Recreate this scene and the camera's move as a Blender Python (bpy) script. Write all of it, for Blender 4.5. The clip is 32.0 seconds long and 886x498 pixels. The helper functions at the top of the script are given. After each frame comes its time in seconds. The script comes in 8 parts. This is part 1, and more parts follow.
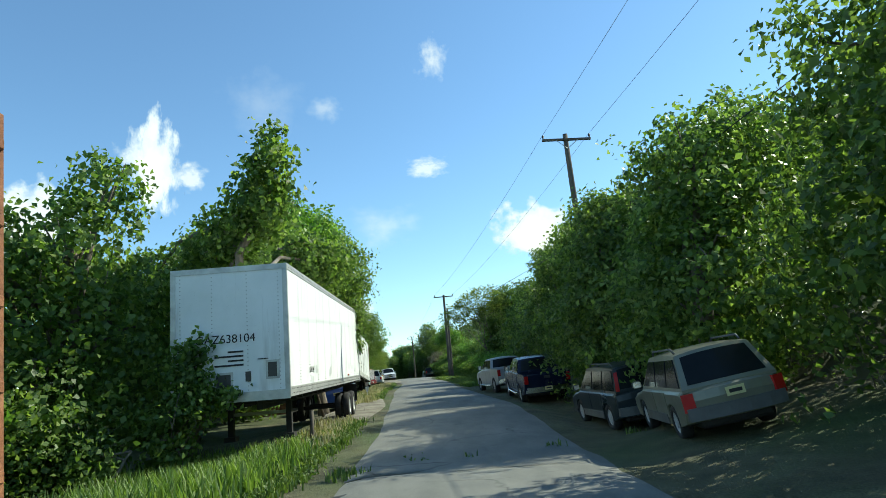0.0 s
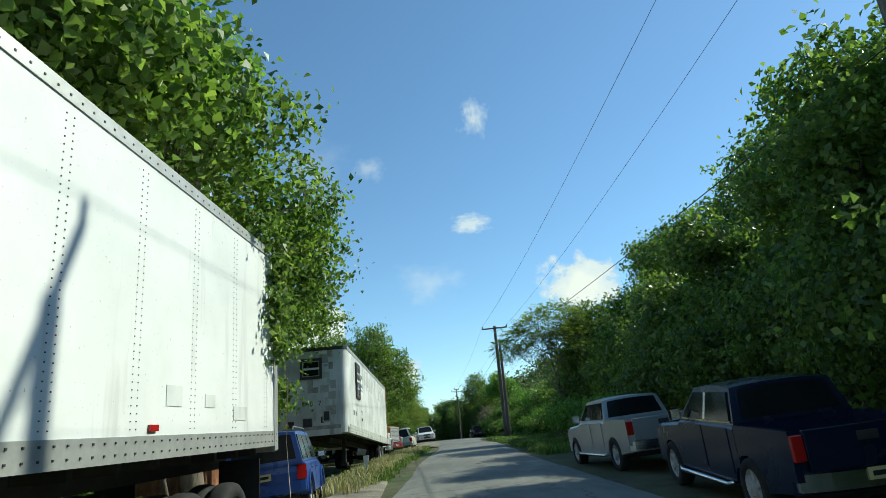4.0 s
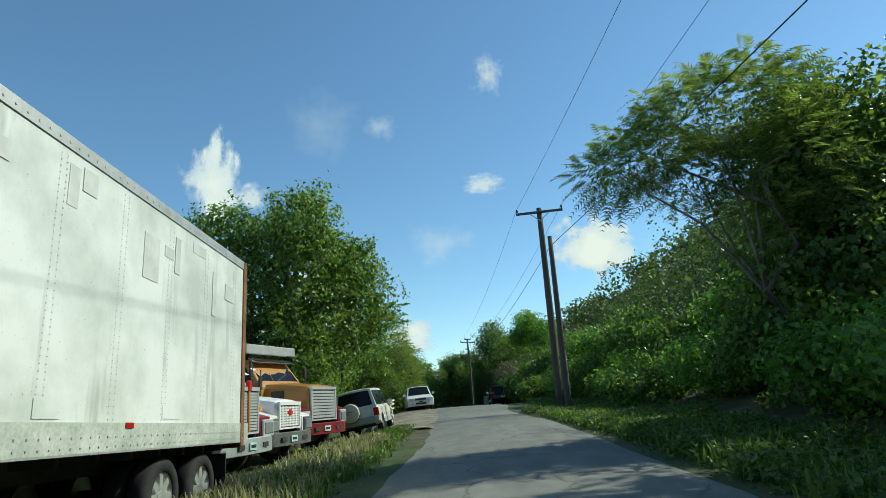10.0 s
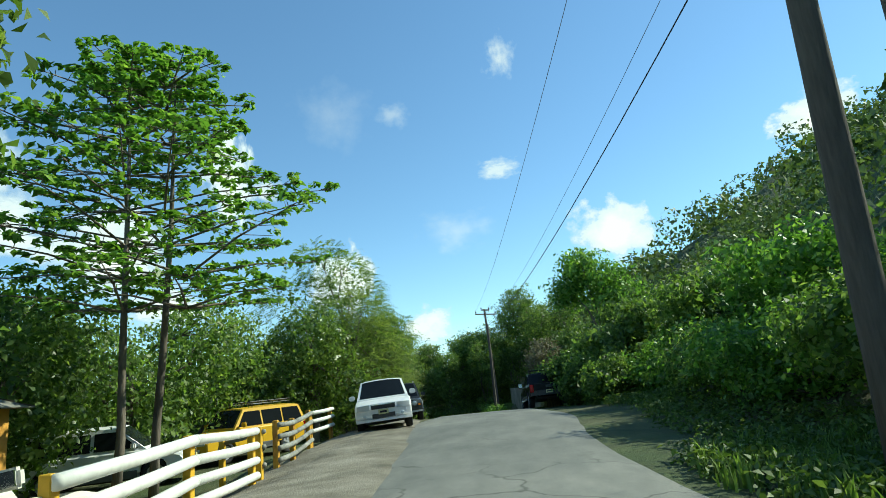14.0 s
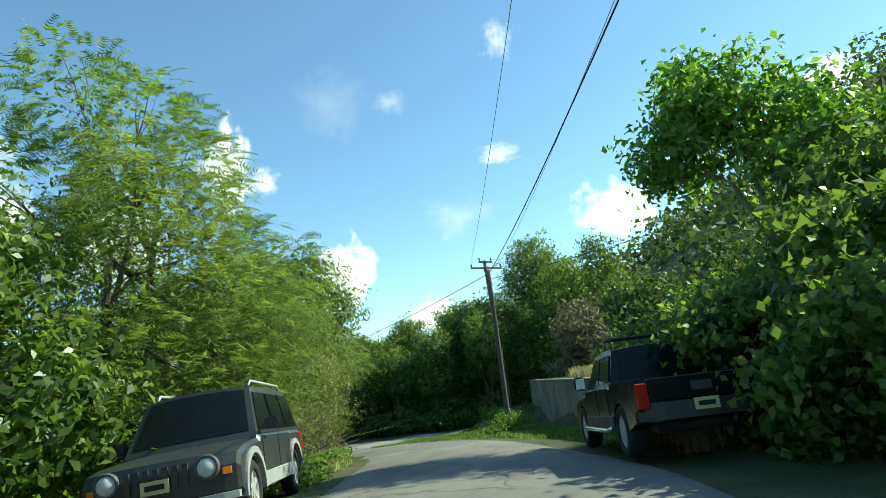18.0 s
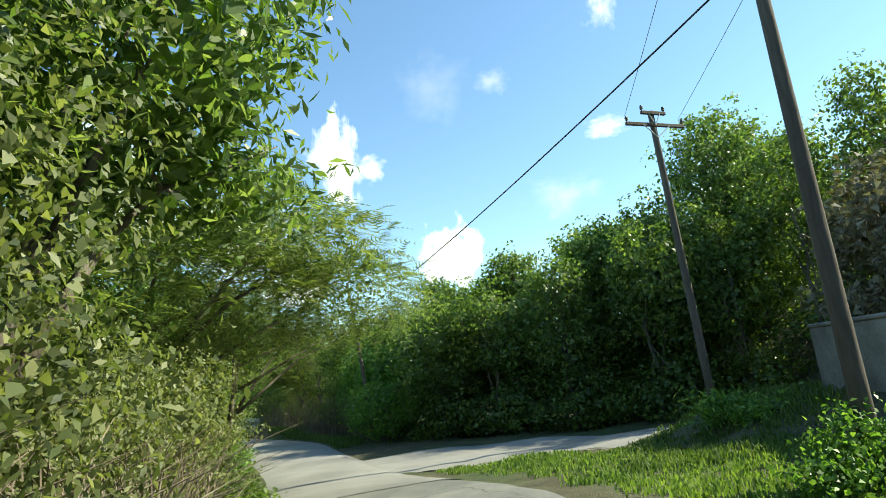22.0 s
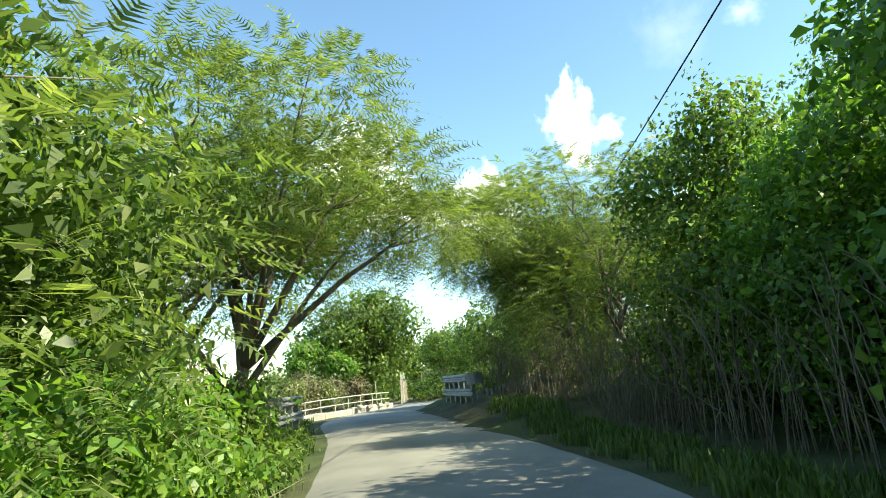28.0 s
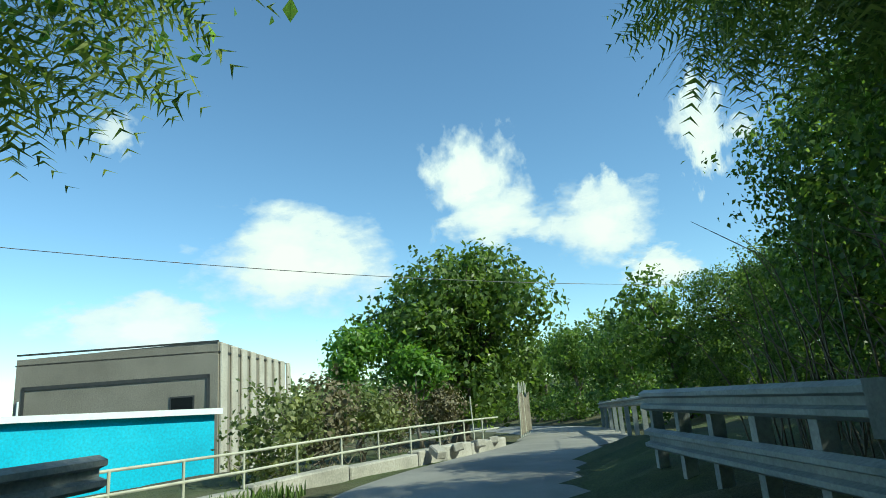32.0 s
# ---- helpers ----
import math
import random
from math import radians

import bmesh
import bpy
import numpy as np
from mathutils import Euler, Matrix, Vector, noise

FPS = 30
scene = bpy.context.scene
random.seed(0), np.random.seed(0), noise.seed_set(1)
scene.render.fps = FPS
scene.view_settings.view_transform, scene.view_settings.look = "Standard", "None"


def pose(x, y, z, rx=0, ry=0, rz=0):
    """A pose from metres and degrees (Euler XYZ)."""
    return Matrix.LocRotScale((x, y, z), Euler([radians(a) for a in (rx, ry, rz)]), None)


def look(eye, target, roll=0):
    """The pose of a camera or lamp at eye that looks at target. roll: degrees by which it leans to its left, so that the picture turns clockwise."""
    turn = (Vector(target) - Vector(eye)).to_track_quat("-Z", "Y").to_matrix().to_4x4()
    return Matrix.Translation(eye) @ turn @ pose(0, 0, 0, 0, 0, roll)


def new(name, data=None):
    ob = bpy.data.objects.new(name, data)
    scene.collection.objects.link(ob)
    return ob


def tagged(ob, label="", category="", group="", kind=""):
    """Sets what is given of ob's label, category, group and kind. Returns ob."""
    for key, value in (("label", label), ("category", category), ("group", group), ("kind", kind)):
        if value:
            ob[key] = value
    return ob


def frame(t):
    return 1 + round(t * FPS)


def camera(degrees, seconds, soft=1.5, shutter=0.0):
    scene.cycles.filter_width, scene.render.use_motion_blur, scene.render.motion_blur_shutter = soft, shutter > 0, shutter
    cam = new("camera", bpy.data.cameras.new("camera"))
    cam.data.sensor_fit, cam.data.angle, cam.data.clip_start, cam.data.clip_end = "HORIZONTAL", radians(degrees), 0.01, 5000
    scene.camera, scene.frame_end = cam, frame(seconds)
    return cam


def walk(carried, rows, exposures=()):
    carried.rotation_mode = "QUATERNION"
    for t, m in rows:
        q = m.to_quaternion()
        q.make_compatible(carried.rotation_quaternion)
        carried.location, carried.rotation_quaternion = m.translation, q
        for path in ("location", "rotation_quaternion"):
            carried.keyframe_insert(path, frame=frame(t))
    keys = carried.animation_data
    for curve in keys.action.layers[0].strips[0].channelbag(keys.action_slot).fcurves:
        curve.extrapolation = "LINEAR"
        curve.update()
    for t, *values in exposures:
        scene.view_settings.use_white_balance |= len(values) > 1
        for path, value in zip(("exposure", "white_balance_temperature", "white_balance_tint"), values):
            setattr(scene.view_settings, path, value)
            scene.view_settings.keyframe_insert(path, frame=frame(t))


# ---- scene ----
cam = camera(71.3, 32.0, soft=0.6)
PATH = [
    (0, (0.608, -4.065, 0.909), (0.667, -2.109, 1.324), -4.7),
    (0.5, (0.704, -0.834, 0.858), (0.743, 1.127, 1.248), -4.0),
    (1, (0.756, 1.779, 0.807), (0.783, 3.739, 1.203), -4.2),
    (1.5, (0.755, 4.154, 0.751), (0.755, 6.121, 1.113), -4.6),
    (2, (0.735, 6.026, 0.681), (0.72, 7.998, 1.017), -4.7),
    (2.5, (0.725, 8.194, 0.604), (0.673, 10.143, 1.05), -5.1),
    (4.5, (0.385, 15.972, 1.167), (0.312, 17.876, 1.774), -5.0),
    (5, (0.34, 17.709, 1.221), (0.263, 19.64, 1.737), -5.4),
    (5.5, (0.287, 19.493, 1.26), (0.198, 21.43, 1.749), -5.7),
    (6, (0.184, 21.627, 1.3), (0.071, 23.559, 1.805), -5.9),
    (6.5, (0.058, 23.817, 1.349), (-0.065, 25.749, 1.852), -6.9),
    (7, (-0.031, 25.932, 1.389), (-0.177, 27.86, 1.902), -6.5),
    (7.5, (-0.215, 28.218, 1.495), (-0.365, 30.148, 1.997), -6.5),
    (8, (-0.337, 30.48, 1.5), (-0.482, 32.42, 1.964), -6.8),
    (8.5, (-0.422, 32.788, 1.522), (-0.557, 34.729, 1.987), -6.8),
    (9, (-0.477, 35.138, 1.612), (-0.619, 37.063, 2.133), -5.0),
    (9.5, (-0.576, 37.585, 1.691), (-0.705, 39.52, 2.18), -4.0),
    (10, (-0.651, 40.105, 1.73), (-0.77, 42.04, 2.22), -4.0),
    (10.5, (-0.701, 42.834, 1.866), (-0.824, 44.774, 2.337), -4.2),
    (11, (-0.807, 45.715, 1.954), (-0.931, 47.652, 2.434), -4.2),
    (11.5, (-0.775, 48.431, 2.133), (-0.9, 50.366, 2.626), -4.5),
    (12, (-0.858, 51.569, 2.179), (-0.969, 53.51, 2.648), -5.1),
    (12.5, (-0.92, 54.376, 2.238), (-1.034, 56.314, 2.716), -5.1),
    (13, (-1.026, 57.626, 2.263), (-1.155, 59.561, 2.751), -6.0),
    (13.5, (-1.186, 60.477, 2.328), (-1.336, 62.416, 2.793), -5.9),
    (14, (-1.347, 63.323, 2.416), (-1.525, 65.262, 2.875), -5.4),
    (14.5, (-1.527, 66.246, 2.41), (-1.716, 68.186, 2.858), -4.4),
    (15, (-1.677, 69.263, 2.467), (-1.847, 71.209, 2.893), -4.8),
    (15.5, (-1.835, 72.132, 2.496), (-1.994, 74.075, 2.943), -5.1),
    (17.5, (-1.947, 81.986, 2.827), (-2.121, 83.933, 3.249), -6.3),
    (18, (-2.104, 84.202, 2.813), (-2.295, 86.148, 3.236), -7.0),
    (18.5, (-2.27, 86.51, 2.775), (-2.494, 88.449, 3.21), -7.2),
    (19, (-2.574, 88.78, 2.771), (-2.837, 90.711, 3.223), -6.8),
    (19.5, (-2.806, 90.895, 2.735), (-3.127, 92.826, 3.144), -5.8),
    (20, (-3.173, 93.185, 2.645), (-3.539, 95.117, 3.011), -5.9),
    (20.5, (-3.672, 95.643, 2.539), (-4.102, 97.558, 2.925), -5.6),
    (21, (-4.126, 98.009, 2.403), (-4.593, 99.911, 2.811), -5.4),
    (21.5, (-4.658, 100.212, 2.315), (-5.136, 102.114, 2.705), -6.4),
    (22, (-5.241, 102.402, 2.233), (-5.774, 104.286, 2.641), -6.7),
    (22.5, (-5.965, 104.749, 2.078), (-6.578, 106.62, 2.432), -6.4),
    (23, (-6.954, 107.269, 1.875), (-7.664, 109.099, 2.261), -6.1),
    (23.5, (-7.946, 109.387, 1.66), (-8.742, 111.183, 2.039), -4.9),
    (24, (-9.061, 111.459, 1.555), (-9.961, 113.202, 1.947), -4.6),
    (24.5, (-10.336, 113.472, 1.47), (-11.331, 115.165, 1.848), -4.6),
    (25, (-11.467, 115.167, 1.386), (-12.543, 116.816, 1.736), -5.0),
    (25.5, (-12.688, 116.919, 1.22), (-13.802, 118.544, 1.563), -6.2),
    (26, (-14.17, 118.809, 1.083), (-15.302, 120.425, 1.415), -6.7),
    (26.5, (-15.724, 120.945, 0.969), (-16.874, 122.545, 1.312), -5.9),
    (28.5, (-21.23, 128.53, 1.074), (-22.483, 130.026, 1.51), -6.0),
    (29, (-22.556, 130.104, 1.076), (-23.842, 131.56, 1.55), -5.8),
    (29.5, (-23.944, 131.624, 1.092), (-25.267, 133.057, 1.535), -4.4),
    (30, (-25.192, 133.008, 1.1), (-26.538, 134.417, 1.548), -4.2),
    (30.5, (-26.626, 134.495, 1.126), (-27.996, 135.882, 1.574), -4.5),
    (31, (-28.084, 136.009, 1.15), (-29.492, 137.358, 1.595), -5.3),
    (31.5, (-29.471, 137.294, 1.099), (-30.926, 138.59, 1.546), -5.0),
    (32, (-31.185, 138.752, 1.053), (-32.665, 140.016, 1.515), -4.2),
]
walk(cam, [(t, look(eye, target, roll)) for t, eye, target, roll in PATH], [(0.0, 0.75, 6600, -7.0), (2.0, 0.4, 6500, -6.0), (5.0, 0.45, 6500, -10.0), (7.0, 0.55, 6400, -11.0), (9.0, 0.2, 6400, -9.0), (11.0, 0.45, 6600, -11.0), (15.0, 0.65, 6500, -13.0), (18.0, 0.95, 7000, -14.0), (20.0, 1.07, 7300, -7.0), (22.0, 1.22, 7300, -5.0), (24.0, 1.4, 8000, -4.0), (26.0, 1.28, 7300, -9.0), (28.5, 1.6, 7800, -5.0), (30.0, 1.6, 7200, -9.0), (31.0, 1.0, 6800, -12.0), (32.0, 0.55, 6500, -15.0)])

# ---- light ----
SUN_DIR = Vector((0.91, 0.38, 0.83)).normalized()      # towards the sun
world = bpy.data.worlds.new("sky")
scene.world = world
world.use_nodes = True
wn = world.node_tree
sky = wn.nodes.new("ShaderNodeTexSky")
sky.sky_type, sky.sun_disc = "NISHITA", False
sky.sun_elevation = math.asin(SUN_DIR.z)
sky.sun_rotation = math.atan2(SUN_DIR.x, SUN_DIR.y)
sky.altitude, sky.air_density, sky.dust_density, sky.ozone_density = 300.0, 1.0, 0.15, 4.0
wn.nodes["Background"].inputs["Strength"].default_value = 0.135
rich = wn.nodes.new("ShaderNodeHueSaturation")
rich.inputs["Saturation"].default_value = 1.04
wn.links.new(sky.outputs[0], rich.inputs["Color"])
wn.links.new(rich.outputs[0], wn.nodes["Background"].inputs["Color"])
sun = new("sun", bpy.data.lights.new("sun", "SUN"))
sun.data.energy, sun.data.angle, sun.data.color = 4.0, radians(0.55), (1.0, 0.94, 0.84)
sun.matrix_world = look((0, 0, 60), Vector((0, 0, 60)) - SUN_DIR)


# ---- materials ----
def nodes_of(name):
    m = bpy.data.materials.new(name)
    m.use_nodes = True
    nt = m.node_tree
    return m, nt, nt.nodes["Principled BSDF"], nt.nodes["Material Output"]


def texture(nt, kind, scale, detail=4.0, coords="Object", stretch=None, rough=0.6):
    tc = nt.nodes.new("ShaderNodeTexCoord")
    mp = nt.nodes.new("ShaderNodeMapping")
    nt.links.new(tc.outputs[coords], mp.inputs[0])
    if stretch:
        mp.inputs["Scale"].default_value = stretch
    n = nt.nodes.new(kind)
    nt.links.new(mp.outputs[0], n.inputs["Vector"])
    n.inputs["Scale"].default_value = scale
    if kind == "ShaderNodeTexNoise":
        n.inputs["Detail"].default_value = detail
        n.inputs["Roughness"].default_value = rough
    return n


def ramp(nt, source, stops):
    r = nt.nodes.new("ShaderNodeValToRGB")
    while len(r.color_ramp.elements) < len(stops):
        r.color_ramp.elements.new(0.5)
    for e, (p, c) in zip(r.color_ramp.elements, stops):
        e.position, e.color = p, (*c, 1.0) if len(c) == 3 else c
    nt.links.new(source, r.inputs[0])
    return r.outputs[0]


def blend(nt, a, b, fac, mode="MIX"):
    n = nt.nodes.new("ShaderNodeMix")
    n.data_type, n.blend_type = "RGBA", mode
    for v, key in ((fac, 0), (a, 6), (b, 7)):
        if hasattr(v, "is_linked"):
            nt.links.new(v, n.inputs[key])
        elif key == 0:
            n.inputs[0].default_value = v
        else:
            n.inputs[key].default_value = (*v, 1.0)
    return n.outputs[2]


def bump(nt, height, bsdf, strength=0.3, distance=0.02):
    b = nt.nodes.new("ShaderNodeBump")
    b.inputs["Strength"].default_value, b.inputs["Distance"].default_value = strength, distance
    nt.links.new(height, b.inputs["Height"])
    nt.links.new(b.outputs[0], bsdf.inputs["Normal"])


def grainy(name, low, mid, high, big=0.4, small=18.0, rough=0.9, metal=0.0, relief=0.3, distance=0.02, stretch=None, spread=0.0, coords="Object"):
    """A surface with stains at one scale and grain at another."""
    m, nt, b, _ = nodes_of(name)
    stains = texture(nt, "ShaderNodeTexNoise", big, 5.0, coords, stretch)
    grain = texture(nt, "ShaderNodeTexNoise", small, 3.0, coords, stretch)
    c = ramp(nt, stains.outputs[0], [(0.32, low), (0.5, mid), (0.68, high)])
    g = ramp(nt, grain.outputs[0], [(0.3, (0.62, 0.62, 0.62)), (0.7, (1.0, 1.0, 1.0))])
    c = blend(nt, c, g, 0.8, "MULTIPLY")
    if spread:
        oi = nt.nodes.new("ShaderNodeObjectInfo")
        c = blend(nt, c, ramp(nt, oi.outputs["Random"], [(0.0, (1 - spread,) * 3), (1.0, (1.0, 1.0, 1.0))]), 1.0, "MULTIPLY")
    nt.links.new(c, b.inputs["Base Color"])
    b.inputs["Roughness"].default_value, b.inputs["Metallic"].default_value = rough, metal
    bump(nt, grain.outputs[0], b, relief, distance)
    return m


def leafy(name, dark, mid, light, glow=0.35, gloss=0.45):
    """Leaves: every one of its own green, some light through them."""
    m, nt, b, out = nodes_of(name)
    dark, mid, light = (tuple(1.3 * (0.86 * v + 0.14 * (0.3 * c[0] + 0.6 * c[1] + 0.1 * c[2])) for v in c) for c in (dark, mid, light))
    geo = nt.nodes.new("ShaderNodeNewGeometry")
    patch = texture(nt, "ShaderNodeTexNoise", 0.55, 3.0)
    c = ramp(nt, geo.outputs["Random Per Island"], [(0.0, dark), (0.55, mid), (1.0, light)])
    c = blend(nt, c, ramp(nt, patch.outputs[0], [(0.35, (0.72, 0.78, 0.7)), (0.65, (1.15, 1.1, 1.0))]), 0.8, "MULTIPLY")
    nt.links.new(c, b.inputs["Base Color"])
    b.inputs["Roughness"].default_value = gloss
    b.inputs["Specular IOR Level"].default_value = 0.5
    tr = nt.nodes.new("ShaderNodeBsdfTranslucent")
    nt.links.new(blend(nt, c, (1.05, 1.12, 0.5), 1.0, "MULTIPLY"), tr.inputs[0])
    mix = nt.nodes.new("ShaderNodeMixShader")
    mix.inputs[0].default_value = glow
    nt.links.new(b.outputs[0], mix.inputs[1])
    nt.links.new(tr.outputs[0], mix.inputs[2])
    nt.links.new(mix.outputs[0], out.inputs["Surface"])
    return m


def plain(name, colour, rough=0.5, metal=0.0, coat=0.0, dirt=0.12, scale=3.0):
    """Paint, plastic or metal with a little dirt on it."""
    m, nt, b, _ = nodes_of(name)
    n = texture(nt, "ShaderNodeTexNoise", scale, 6.0)
    c = ramp(nt, n.outputs[0], [(0.3, tuple(v * (1 - dirt) for v in colour)), (0.7, colour)])
    nt.links.new(c, b.inputs["Base Color"])
    r = ramp(nt, n.outputs[0], [(0.3, (min(1, rough + 0.12),) * 3), (0.7, (rough,) * 3)])
    nt.links.new(r, b.inputs["Roughness"])
    b.inputs["Metallic"].default_value = metal
    b.inputs["Coat Weight"].default_value = coat
    return m


def lit(name, colour, strength):
    m, nt, b, out = nodes_of(name)
    e = nt.nodes.new("ShaderNodeEmission")
    e.inputs[0].default_value, e.inputs[1].default_value = (*colour, 1), strength
    nt.links.new(e.outputs[0], out.inputs["Surface"])
    return m


def make_asphalt():
    m, nt, b, _ = nodes_of("worn_asphalt")
    big = texture(nt, "ShaderNodeTexNoise", 0.22, 6.0)
    mid = texture(nt, "ShaderNodeTexNoise", 1.7, 6.0, stretch=(1.0, 0.35, 1.0))
    fine = texture(nt, "ShaderNodeTexNoise", 90.0, 2.0)
    c = ramp(nt, big.outputs[0], [(0.3, (0.135, 0.137, 0.126)), (0.55, (0.19, 0.19, 0.174)), (0.75, (0.245, 0.24, 0.216))])
    c = blend(nt, c, ramp(nt, mid.outputs[0], [(0.35, (0.72, 0.73, 0.72)), (0.65, (1.1, 1.09, 1.05))]), 0.8, "MULTIPLY")
    c = blend(nt, c, ramp(nt, fine.outputs[0], [(0.3, (0.6, 0.6, 0.6)), (0.7, (1.25, 1.25, 1.22))]), 0.7, "MULTIPLY")
    warp = texture(nt, "ShaderNodeTexNoise", 0.7, 4.0)
    crack = texture(nt, "ShaderNodeTexVoronoi", 0.42)
    crack.feature = "DISTANCE_TO_EDGE"
    tc = nt.nodes.new("ShaderNodeTexCoord")
    mixv = nt.nodes.new("ShaderNodeMix")
    mixv.data_type = "RGBA"
    mixv.blend_type = "ADD"
    mixv.inputs[0].default_value = 1.6
    nt.links.new(tc.outputs["Object"], mixv.inputs[6])
    nt.links.new(warp.outputs[1], mixv.inputs[7])
    nt.links.new(mixv.outputs[2], crack.inputs["Vector"])
    line = ramp(nt, crack.outputs["Distance"], [(0.0, (0.28, 0.28, 0.26)), (0.014, (1, 1, 1))])
    patch = ramp(nt, big.outputs[0], [(0.46, (0.0,) * 3), (0.56, (1.0,) * 3)])
    c = blend(nt, c, blend(nt, (1, 1, 1), line, patch), 0.85, "MULTIPLY")
    nt.links.new(c, b.inputs["Base Color"])
    b.inputs["Roughness"].default_value = 0.88
    bump(nt, fine.outputs[0], b, 0.35, 0.01)
    return m


ASPHALT = make_asphalt()
CONCRETE_ROAD = grainy("road_concrete", (0.2, 0.195, 0.18), (0.275, 0.268, 0.245), (0.34, 0.33, 0.3), 0.35, 60.0, 0.9, relief=0.2, distance=0.008)
GRAVEL = grainy("pale_gravel", (0.13, 0.115, 0.085), (0.235, 0.21, 0.16), (0.33, 0.3, 0.24), 0.9, 40.0, 0.95, relief=0.8, distance=0.03)
BARK = grainy("grey_bark", (0.1, 0.082, 0.062), (0.19, 0.16, 0.125), (0.32, 0.285, 0.235), 1.6, 16.0, 0.95, relief=0.8, distance=0.03, stretch=(1, 1, 0.25))
TWIG = grainy("dry_twig", (0.13, 0.1, 0.07), (0.22, 0.18, 0.13), (0.33, 0.29, 0.22), 1.0, 20.0, 0.95)
POLE_WOOD = grainy("weathered_pole_wood", (0.075, 0.062, 0.05), (0.13, 0.11, 0.09), (0.2, 0.175, 0.15), 0.8, 26.0, 0.9, relief=0.5, stretch=(1, 1, 0.12))
LEAF_VINE = leafy("vine_leaves", (0.058, 0.112, 0.02), (0.12, 0.208, 0.038), (0.24, 0.33, 0.08), 0.6, 0.42)
LEAF_BROAD = leafy("broad_leaves", (0.055, 0.102, 0.02), (0.11, 0.188, 0.036), (0.21, 0.295, 0.068), 0.58, 0.36)
LEAF_BRIGHT = leafy("bright_leaves", (0.06, 0.145, 0.018), (0.125, 0.27, 0.032), (0.24, 0.39, 0.06), 0.55, 0.4)
LEAF_MANGO = leafy("mango_leaves", (0.065, 0.125, 0.028), (0.125, 0.2, 0.05), (0.25, 0.33, 0.11), 0.6, 0.32)
LEAF_FROND = leafy("feathery_leaves", (0.07, 0.118, 0.035), (0.15, 0.212, 0.06), (0.28, 0.325, 0.115), 0.58, 0.5)
LEAF_DUSTY = leafy("dusty_thicket_leaves", (0.08, 0.105, 0.035), (0.155, 0.19, 0.065), (0.28, 0.3, 0.13), 0.5, 0.5)
LEAF_DRY = leafy("dry_brown_leaves", (0.085, 0.072, 0.042), (0.145, 0.125, 0.075), (0.225, 0.195, 0.125), 0.25, 0.7)
LEAF_FAR = leafy("hill_tree_leaves", (0.045, 0.075, 0.018), (0.082, 0.132, 0.03), (0.16, 0.212, 0.058), 0.3, 0.6)
GRASS = leafy("green_grass", (0.045, 0.09, 0.014), (0.085, 0.15, 0.024), (0.16, 0.22, 0.05), 0.4, 0.6)
GRASS_LUSH = leafy("lush_grass", (0.07, 0.13, 0.02), (0.13, 0.22, 0.035), (0.22, 0.31, 0.07), 0.5, 0.55)
GRASS_DRY = leafy("straw_grass", (0.19, 0.175, 0.1), (0.31, 0.28, 0.17), (0.43, 0.395, 0.26), 0.35, 0.7)


# ---- mesh tools ----
def part(name, bm, material, parent=None, label="", smooth=False):
    """Links a bmesh as one mesh object under a thing or a part."""
    me = bpy.data.meshes.new(name)
    bmesh.ops.recalc_face_normals(bm, faces=bm.faces)
    bm.to_mesh(me)
    bm.free()
    me.materials.append(material)
    if smooth:
        for p in me.polygons:
            p.use_smooth = True
    ob = new(name, me)
    ob.parent = parent
    if label:
        ob["label"] = label
    return ob


def mesh_of(name, verts, faces, material, smooth=False):
    """A mesh from numpy arrays: verts (n, 3), faces (m, 3 or 4)."""
    verts, faces = np.asarray(verts, np.float32), np.asarray(faces, np.int32)
    me = bpy.data.meshes.new(name)
    k = faces.shape[1]
    me.vertices.add(len(verts))
    me.vertices.foreach_set("co", verts.ravel())
    me.loops.add(faces.size)
    me.loops.foreach_set("vertex_index", faces.ravel())
    me.polygons.add(len(faces))
    me.polygons.foreach_set("loop_start", np.arange(0, faces.size, k, dtype=np.int32))
    if smooth:
        me.polygons.foreach_set("use_smooth", np.ones(len(faces), bool))
    me.update(calc_edges=True)
    me.materials.append(material)
    return me


def linked(name, me, parent=None, label=""):
    ob = new(name, me)
    ob.parent = parent
    if label:
        ob["label"] = label
    return ob


def empty(name, m, label, category, group="", kind=""):
    ob = new(name)
    ob.matrix_world = m
    return tagged(ob, label, category, group, kind)


def box(bm, lo, hi, m=None):
    """Adds an upright box from corner lo to corner hi."""
    (x0, y0, z0), (x1, y1, z1) = lo, hi
    co = [(x0, y0, z0), (x1, y0, z0), (x1, y1, z0), (x0, y1, z0), (x0, y0, z1), (x1, y0, z1), (x1, y1, z1), (x0, y1, z1)]
    vs = [bm.verts.new(m @ Vector(c) if m else c) for c in co]
    for f in ((3, 2, 1, 0), (4, 5, 6, 7), (0, 1, 5, 4), (1, 2, 6, 5), (2, 3, 7, 6), (3, 0, 4, 7)):
        bm.faces.new([vs[i] for i in f])
    return bm


def boxes(*pairs):
    bm = bmesh.new()
    for lo, hi in pairs:
        box(bm, lo, hi)
    return bm


def bevelled(bm, width=0.02, segments=2):
    bmesh.ops.bevel(bm, geom=list(bm.edges), offset=width, segments=segments, affect="EDGES", clamp_overlap=True)
    return bm


